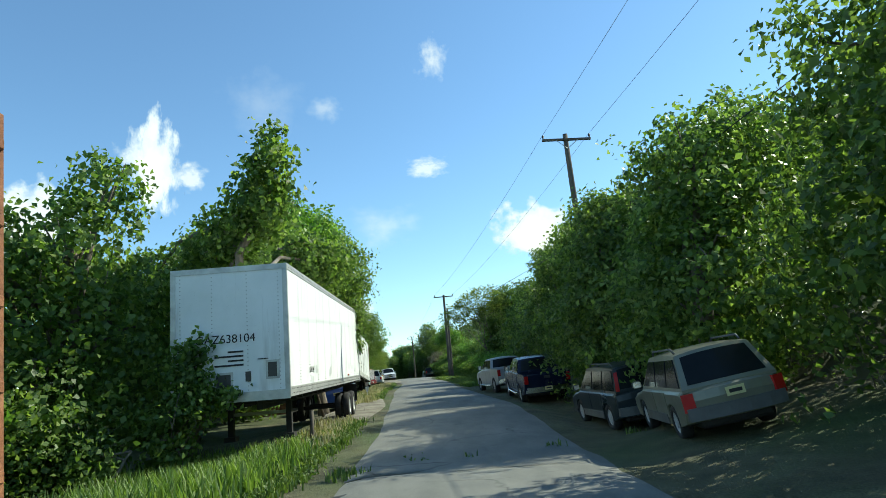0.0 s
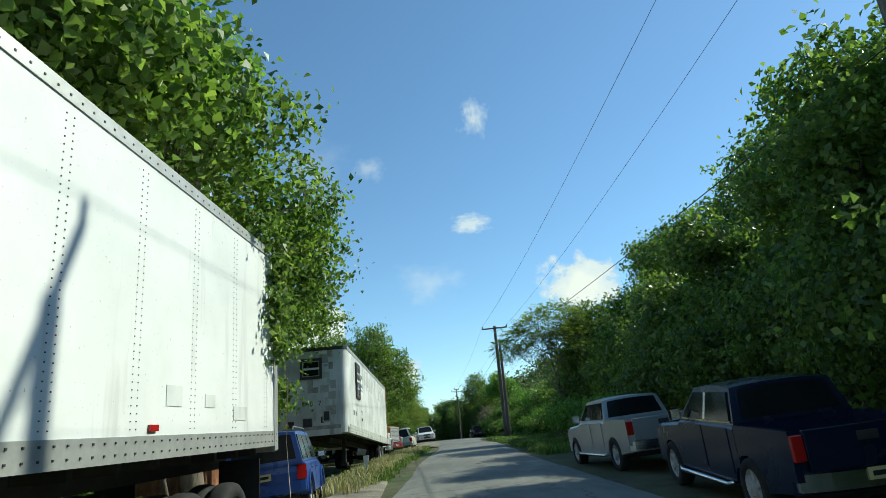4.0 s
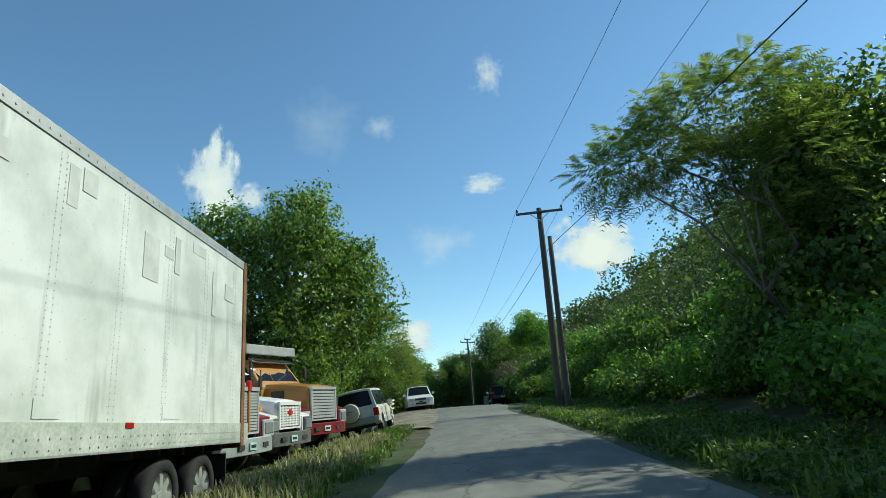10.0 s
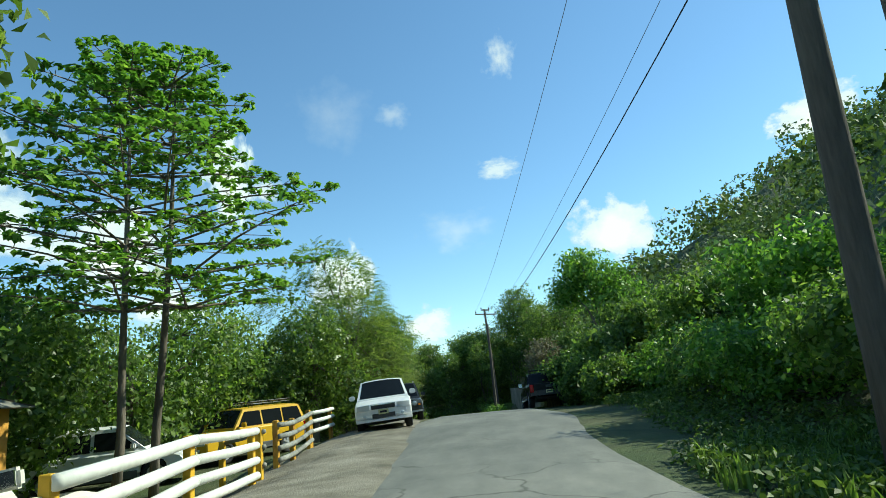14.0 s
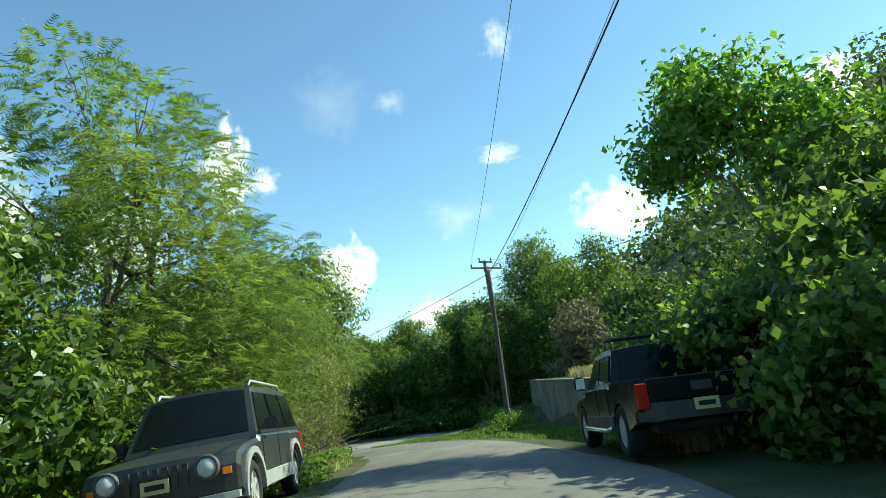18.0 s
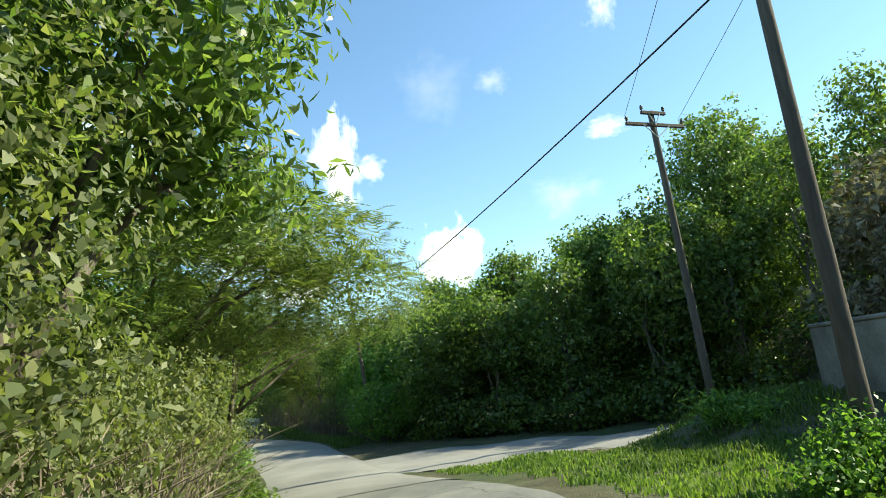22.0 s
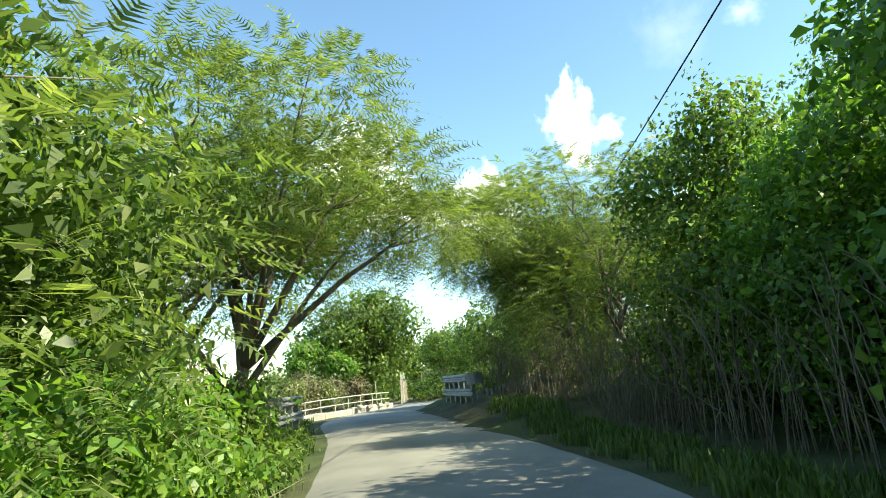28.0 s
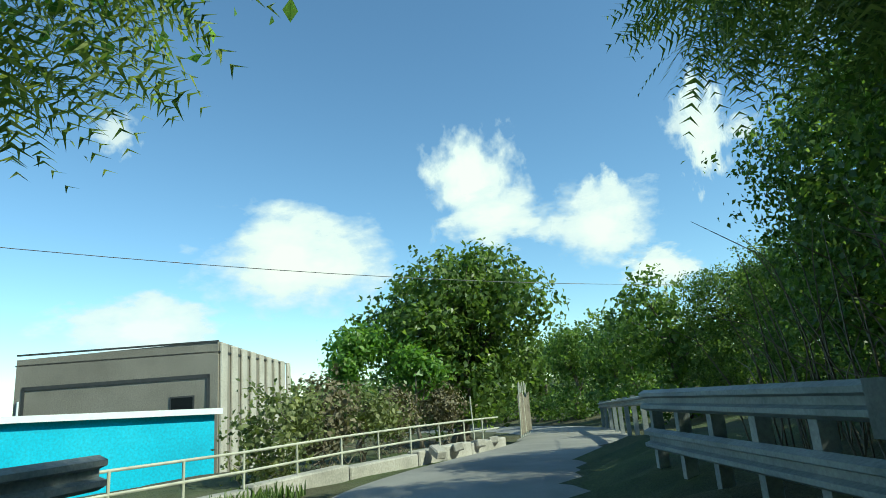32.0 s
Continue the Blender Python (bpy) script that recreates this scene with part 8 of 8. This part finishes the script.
    # mudguards, lamps, wheels
    fp = PAINT[fender] if fender else P
    for sg in (-1, 1):
        o = arc(wheel_y, 0.5, 0.62, 0.55, 12) + [(-0.12, 0.62), (-0.12, 1.12), (wheel_y + 0.35, 1.32), (wheel_y - 0.45, 1.3), (wheel_y - 0.75, 1.0)]
        guard = part("mudguard", bevelled(prism(o[::-1], sg * hw * 0.9, sg * (W / 2)), 0.04, 2), fp, ob)
        part("headlamp_frame", bevelled(slab_bm((sg * (hw + (W / 2 - hw) * 0.52), -0.1, 0.9), ((W / 2 - hw) * 0.92, 0.06, 0.36)), 0.02, 1), GRILLE if grille is GRILLE else CLAD, guard)
        part("headlamp", bevelled(slab_bm((sg * (hw + (W / 2 - hw) * 0.52), -0.07, 0.9), ((W / 2 - hw) * 0.72, 0.04, 0.24)), 0.015, 1), LENS, guard, "grey glass headlamp")
        part("marker_lamp", bevelled(slab_bm((sg * (W / 2 - 0.15), -0.42, 1.32), (0.14, 0.1, 0.12)), 0.02, 1), AMBER, guard, "orange marker lamp")
        make_wheel(ob, sg * (W / 2 - 0.17), wheel_y, 0.5, 0.5, 0.28, GALV, 8, sg)
        for k in (-4.6, -5.9) if not flat else (-4.9,):
            make_wheel(ob, sg * (W / 2 - 0.22), k, 0.5, 0.5, 0.5, GALV, 8, sg)
        part("tread_step", bevelled(boxes(((sg * (W / 2 - 0.1) - 0.16, wheel_y - 1.75, 0.5), (sg * (W / 2 - 0.1) + 0.08, wheel_y - 0.75, 0.78))), 0.03, 1), GALV, ob)
    bp = part("front_bumper", bevelled(grid_slab(lambda u, v: Vector((u * W / 2, -0.14 * abs(u) ** 3, v)), (-1, -0.85, -0.5, 0, 0.5, 0.85, 1), (0.42, 0.55, 0.74), (0, 0.02, 0), 0.16), 0.012, 1), bumper, ob)
    part("plate", slab_bm((0.1, 0.035, 0.58), (0.32, 0.014, 0.15)), PLATE_TEAL, bp, "pale teal number plate")
    part("plate_bar", slab_bm((0.1, 0.044, 0.58), (0.22, 0.006, 0.06)), INK, bp)
    for u0, u1 in ((-0.28, -0.17), (0.2, 0.3)):
        part("bumper_slot", boxes(((W * u0, 0.0, 0.53), (W * u1, 0.026, 0.63))), DARK_TRIM, bp)
    # cab
    c0, c1, cw = -hood_l, -hood_l - 1.75, W / 2 - 0.12
    bm, rings = bmesh.new(), []
    for u in (-1.0, -0.93, -0.5, 0, 0.5, 0.93, 1.0):
        e = 0.06 if abs(u) == 1 else 0
        top = cab_h - e - 0.04 * u * u
        rings.append([bm.verts.new((u * cw * k, yy, zz)) for yy, zz, k in ((c1, 0.8, 1), (c1, top, 0.93), (c0 - 0.75, top, 0.93), (c0 - 0.6, top - 0.05, 0.93), (c0 - 0.12, hood_z + 0.02, 1.0), (c0 - 0.05, hood_z - 0.1, 1), (c0, 0.8, 1))])
    part("cab", slices(bm, rings), Q, ob)
    pa, pb = Vector((0, c0 - 0.12, hood_z + 0.02)), Vector((0, c0 - 0.6, cab_h - 0.09))
    nrm = Vector((0, pb.z - pa.z, pa.y - pb.y)).normalized()
    ws = part("windscreen", grid_slab(lambda u, v: Vector((u * cw * (1 - 0.07 * v), pa.y + (pb.y - pa.y) * v, pa.z + (pb.z - pa.z) * v - 0.03 * u * u * v)), (-0.9, -0.45, 0, 0.45, 0.9), (0.1, 0.5, 0.9), nrm * 0.01, 0.03), GLASS, ob)
    for sg in (-1, 1):
        part("side_window", grid_slab(lambda u, v: Vector((sg * cw * (1 - 0.07 * (0.08 + 0.8 * v)), c0 - 0.35 - 0.3 * v - (0.85 - 0.25 * v) * u, hood_z + 0.08 + (cab_h - hood_z - 0.32) * v)), (0, 1), (0, 1), (sg * 0.012, 0, 0), 0.03), GLASS, ob)
        door = part("door", bevelled(boxes(((sg * cw - 0.015, c0 - 1.25, 0.9), (sg * cw + 0.012, c0 - 0.2, hood_z - 0.02))), 0.008, 1), Q, ob)
        part("handle", slab_bm((sg * (cw + 0.025), c0 - 1.1, 1.45), (0.03, 0.18, 0.04)), DARK_TRIM, door)
        arm = tube(bmesh.new(), [(sg * cw, c0 - 0.3, hood_z + 0.75), (sg * (cw + 0.3), c0 - 0.15, hood_z + 0.72), (sg * (cw + 0.3), c0 - 0.15, hood_z - 0.02), (sg * cw, c0 - 0.3, hood_z)], 0.015, 5)
        mir = part("mirror_arm", arm, CHROME, ob)
        part("mirror", bevelled(slab_bm((sg * (cw + 0.3), c0 - 0.16, hood_z + 0.36), (0.16, 0.06, 0.36)), 0.025, 1), UNDER, mir)
        part("wiper", tube(bmesh.new(), [(sg * 0.1 + 0.3, pa.y + 0.02, pa.z + 0.06), (sg * 0.45, pa.y - 0.1, pa.z + 0.3)], 0.008, 4), DARK_TRIM, ws)
    for k in range(5):
        part("roof_lamp", bevelled(slab_bm(((k - 2) * cw * 0.3, c0 - 0.75, cab_h + 0.02), (0.12, 0.1, 0.05)), 0.012, 1), AMBER, ob, "amber roof lamp")
    part("sun_visor", grid_slab(lambda u, v: Vector((u * cw * 0.93, pb.y + 0.05 + 0.24 * v, pb.z + 0.07 - 0.12 * v)), (-1, -0.5, 0, 0.5, 1), (0, 1), (0, 0.006, 0.02), 0.02), CHROME if dump else Q, ob)
    part("chassis", boxes(((-0.5, -7.6 if not flat else -flat, 0.6), (-0.38, -0.2, 0.85)), ((0.38, -7.6 if not flat else -flat, 0.6), (0.5, -0.2, 0.85)), ((-0.95, -6.0 if not flat else -5.0, 0.45), (0.95, -4.6, 0.56))), UNDER, ob)
    if dump:
        t0, t1 = c1 - 0.2, -8.2
        tub = bmesh.new()
        box(tub, (-W / 2, t1, 1.15), (-W / 2 + 0.07, t0, 2.6))
        box(tub, (W / 2 - 0.07, t1, 1.15), (W / 2, t0, 2.6))
        box(tub, (-W / 2 + 0.07, t0 - 0.08, 1.15), (W / 2 - 0.07, t0, 3.0))
        box(tub, (-W / 2 + 0.07, t1, 1.1), (W / 2 - 0.07, t0 - 0.08, 1.22))
        part("dump_body", tub, PAINT["dark_slate"], ob, "dark grey steel dump body")
        part("cab_guard", bevelled(boxes(((-W / 2 - 0.05, t0 - 0.1, 2.98), (W / 2 + 0.05, c0 - 0.5, 3.1)), ((-W / 2 - 0.05, c0 - 0.52, 2.84), (W / 2 + 0.05, c0 - 0.44, 3.12))), 0.02, 1), GREY_FLARE, ob, "grey steel guard above the cab")
        for k in range(6):
            for sg in (-1, 1):
                part("body_rib", boxes(((sg * (W / 2 + 0.04) - 0.05, t0 - 0.3 - 0.75 * k - 0.05, 1.15), (sg * (W / 2 + 0.04) + 0.05, t0 - 0.3 - 0.75 * k + 0.05, 2.58))), PAINT["dark_slate"], ob)
        for sg in (-1, 1):
            part("exhaust_stack", tube(bmesh.new(), [(sg * (cw + 0.08), c1 - 0.06, 0.8), (sg * (cw + 0.08), c1 - 0.06, 2.95)], 0.07, 12), CHROME, ob, "chrome exhaust stack", True)
    elif flat:
        part("load_bed", bevelled(boxes(((-W / 2, -flat, 0.95), (W / 2, c1 - 0.15, 1.08)), ((-W / 2, c1 - 0.2, 1.08), (W / 2, c1 - 0.12, 2.3))), 0.02, 1), UNDER, ob, "dark flat load bed with a headboard")
    return ob


truck("conventional_truck", "old tan truck with a tall split chrome grille", -5.55, 52.9, 266, "tan", "white", GRILLE, 1.9, 1.15, 1.85, 1.8, 2.3, 2.6, GALV, bars_n=13, split=True, fender="dark_red", flat=6.5)
truck("medium_truck", "white bonneted truck with a slotted white grille", -5.6, 55.75, 261, "white", "white", PAINT["white"], 1.55, 1.3, 1.7, 1.5, 2.3, 2.42, CLAD, bars_n=8, flat=6.8)
truck("dump_truck", "brown-orange dump truck with a chrome grille and dark red bumper", -5.45, 58.4, 254, "brown_orange", "brown_orange", GRILLE, 1.5, 1.6, 1.95, 1.8, 2.4, 2.72, PAINT["dark_red"], bars_n=9, fender="dark_red", dump=True)

# ---- fence, shed and small things ----
def rail_fence(name, label, posts, rails, tops, rail_mat, post_mat, r=0.055):
    """Posts and round rails between them."""
    ob = empty(name, Matrix.Translation((posts[0][0], posts[0][1], ground_at(*posts[0]))), label, "fence")
    o = ob.matrix_world.translation
    at = lambda p, z: Vector((p[0] - o.x, p[1] - o.y, ground_at(*p) + z - o.z))
    for p in posts:
        c = at(p, -0.1)
        part("post", bevelled(boxes(((c.x - 0.06, c.y - 0.06, c.z), (c.x + 0.06, c.y + 0.06, c.z + tops + 0.1))), 0.01, 1), post_mat, ob)
    for p, q in zip(posts, posts[1:]):
        for z in rails:
            a, b = at(p, z), at(q, z)
            d = (b - a).normalized()
            n = Vector((d.y, -d.x, 0)) * 0.085
            part("rail", tube(bmesh.new(), [a + n - d * 0.06, (a + b) / 2 + n + Vector((0, 0, -0.012)), b + n + d * 0.06], r, 10), rail_mat, ob, smooth=True)
    return ob


RUSTY_YELLOW = grainy("rust_streaked_yellow_paint", (0.3, 0.11, 0.03), (0.66, 0.36, 0.04), (0.75, 0.45, 0.05), 3.0, 16.0, 0.6, relief=0.2, stretch=(1, 1, 0.3))
rail_fence("rail_fence", "white rail fence with yellow posts at the lay-by", [(-5.3, 68.4), (-5.95, 71.9), (-6.55, 75.4)], (0.22, 0.5, 0.78, 1.05), 1.12, FENCE_WHITE, FENCE_YELLOW, 0.075)
rail_fence("rail_fence", "bare grey rail fence with rust-streaked yellow posts", [(-6.75, 77.2), (-7.1, 79.2), (-7.4, 81.4)], (0.25, 0.5, 0.75, 1.0), 1.1, FENCE_GREY, RUSTY_YELLOW, 0.06)
rail_fence("rail_fence", "short run of white fence rails beside the parked car", [(-7.45, 81.7), (-7.7, 84.6)], (0.5, 0.78, 1.02), 1.08, FENCE_WHITE, RUSTY_YELLOW, 0.06)
rail_fence("rail_fence", "yellow and grey fence turning away behind the lay-by", [(-6.6, 75.9), (-8.2, 77.6)], (0.35, 0.7, 1.0), 1.1, FENCE_GREY, FENCE_YELLOW, 0.05)


def shed(x, y, yaw):
    g = ground_at(x, y)
    ob = empty("small_shed", pose(x, y, g, 0, 0, yaw), "small yellow-orange shed with a shingled hip roof", "shed")
    wallm = plain("yellow_orange_wall_paint", (0.6, 0.3, 0.05), 0.8, dirt=0.25)
    for lo, hi in (((-1.5, -1.3, -0.2), (1.5, -1.18, 2.2)), ((-1.5, 1.18, -0.2), (1.5, 1.3, 2.2)), ((-1.5, -1.18, -0.2), (-1.38, 1.18, 2.2)), ((1.38, -1.18, -0.2), (1.5, 1.18, 2.2))):
        part("wall", boxes((lo, hi)), wallm, ob)
    part("door", bevelled(boxes(((-0.45, -1.34, 0.0), (0.45, -1.3, 2.0))), 0.01, 1), FENCE_WHITE, ob)
    bm = bmesh.new()
    base = [bm.verts.new(p) for p in ((-1.8, -1.6, 2.18), (1.8, -1.6, 2.18), (1.8, 1.6, 2.18), (-1.8, 1.6, 2.18))]
    a, b = bm.verts.new((-0.4, 0, 2.85)), bm.verts.new((0.4, 0, 2.85))
    bm.faces.new(base[::-1])
    for f in ((base[0], base[1], b, a), (base[1], base[2], b), (base[2], base[3], a, b), (base[3], base[0], a)):
        bm.faces.new(f)
    roof = part("roof", bm, CONCRETE, ob)
    for k in range(6):
        u0, u1 = k / 6, (k + 1) / 6
        lo = Vector((-1.8, -1.6, 2.18)).lerp(Vector((-0.4, 0, 2.85)), u0), Vector((1.8, -1.6, 2.18)).lerp(Vector((0.4, 0, 2.85)), u0)
        hi = Vector((-1.8, -1.6, 2.18)).lerp(Vector((-0.4, 0, 2.85)), u1), Vector((1.8, -1.6, 2.18)).lerp(Vector((0.4, 0, 2.85)), u1)
        for sg in (1, -1):
            q = bmesh.new()
            up = Vector((0, -0.02 * sg, 0.04))
            vs = [q.verts.new(Vector((v.x, v.y * sg, v.z)) + o) for v, o in ((lo[0], up), (lo[1], up), (hi[1], up * 0.2), (hi[0], up * 0.2), (lo[0], up * 0.1), (lo[1], up * 0.1))]
            q.faces.new(vs[:4])
            q.faces.new((vs[4], vs[5], vs[1], vs[0]))
            part("shingle_course", q, CONCRETE, roof)
    return ob


shed(-12.4, 73.2, 10)


def post(x, y, top, r, mat, label, lean=(0, 0)):
    g = ground_at(x, y) - 0.15
    ob = empty("post", Matrix.Translation((x, y, g)), label, "post")
    part("shaft", tube(bmesh.new(), [(0, 0, 0), (lean[0] * 0.5, lean[1] * 0.5, (top - g) / 2), (lean[0], lean[1], top - g)], [r, r * 0.97, r * 0.93], 10), mat, ob, smooth=True)
    part("end_cap", bevelled(boxes(((lean[0] - r * 0.8, lean[1] - r * 0.8, top - g - 0.01), (lean[0] + r * 0.8, lean[1] + r * 0.8, top - g + 0.012))), 0.004, 1), mat, ob)
    return ob


post(-2.83, 13.5, 0.4, 0.06, POLE_WOOD, "short weathered wooden post on the verge")


def corner_frame(x, y, h, yaw):
    """The end of a white box body, its rusty corner post towards the road."""
    g = ground_at(x, y)
    ob = empty("box_body", pose(x, y, g, 0, -3.8, yaw), "end of a white box body with a rusty corner post", "trailer")
    part("corner_post", bevelled(boxes(((-0.08, -0.06, 0.0), (0.04, 0.06, h))), 0.012, 1), RUST, ob, "rusty orange corner post")
    part("side_panel", boxes(((-2.3, -0.03, 0.5), (-0.08, 0.03, h - 0.05))), TRAILER_GREY, ob)
    part("top_rail", boxes(((-2.3, -0.05, h - 0.12), (-0.08, 0.05, h))), RUST, ob)
    for k in range(6):
        part("hinge", bevelled(slab_bm((0.045, -0.03, 0.5 + (h - 0.8) * k / 5), (0.05, 0.1, 0.1)), 0.012, 1), RUST, ob)
    part("foot", boxes(((-2.2, -0.05, 0.0), (-2.05, 0.05, 0.5)), ((-1.0, -0.05, 0.0), (-0.85, 0.05, 0.5))), UNDER, ob)
    return ob


corner_frame(-2.62, 0.8, 4.1, 0)


def reflector_sign(x, y):
    g = ground_at(x, y) - 0.1
    ob = empty("marker_sign", Matrix.Translation((x, y, g)), "small white triangular marker sign on a thin post", "sign")
    part("post", boxes(((-0.02, -0.02, 0), (0.02, 0.02, 0.75))), GALV, ob)
    bm = bmesh.new()
    f, b = [[bm.verts.new((px, yy, pz)) for px, pz in ((-0.06, 0.5), (0.06, 0.5), (0.12, 0.85), (-0.12, 0.85))] for yy in (-0.035, -0.02)]
    bm.faces.new(f)
    bm.faces.new(b[::-1])
    for i in range(4):
        bm.faces.new((f[i], f[(i + 1) % 4], b[(i + 1) % 4], b[i]))
    part("panel", bm, PAPER, ob)
    return ob


reflector_sign(-3.9, 38.0)


# ---- weeds ----
def weeds(name, spots, leaf, size, height, label, seed, per=16):
    """Low weeds: small leaves piled in tufts on the ground."""
    rnd = R(seed)
    spots = np.repeat(np.asarray(spots, float), per, 0)
    spots = spots + rnd.randn(len(spots), 2) * 0.16
    z = land(spots[:, 0], spots[:, 1]) + height * rnd.rand(len(spots)) ** 1.3
    v, f = leaf_cards(np.c_[spots, z], np.tile((0.0, 0.0, 1.0), (len(spots), 1)), size, size * 0.55, rnd, 0.1, 0.8)
    return tagged(linked(name, mesh_of(name, v, f, leaf)), label, "weeds", kind="stuff")


weeds("verge_weeds", np.vstack([verge_spots(2, 18, 0.6, 2.6, 420, 41, -1), verge_spots(34, 66, 0.5, 2.6, 800, 42, -1)]), GRASS, 0.09, 0.2, "low green weeds on the verge", 71)
weeds("bank_weeds", np.vstack([verge_spots(44, 62, 0.2, 2.6, 1300, 43, 1), verge_spots(58, 74, 0.2, 3.4, 1200, 44, 1), verge_spots(74, 96, 1.5, 3.5, 500, 46, 1)]), GRASS, 0.11, 0.32, "bright green weeds and creepers at the foot of the bank", 72, 18)
weeds("thicket_weeds", np.vstack([verge_spots(96, 150, 0.3, 1.8, 1500, 45, -1)]), LEAF_VINE, 0.12, 0.45, "weeds under the thicket", 73)
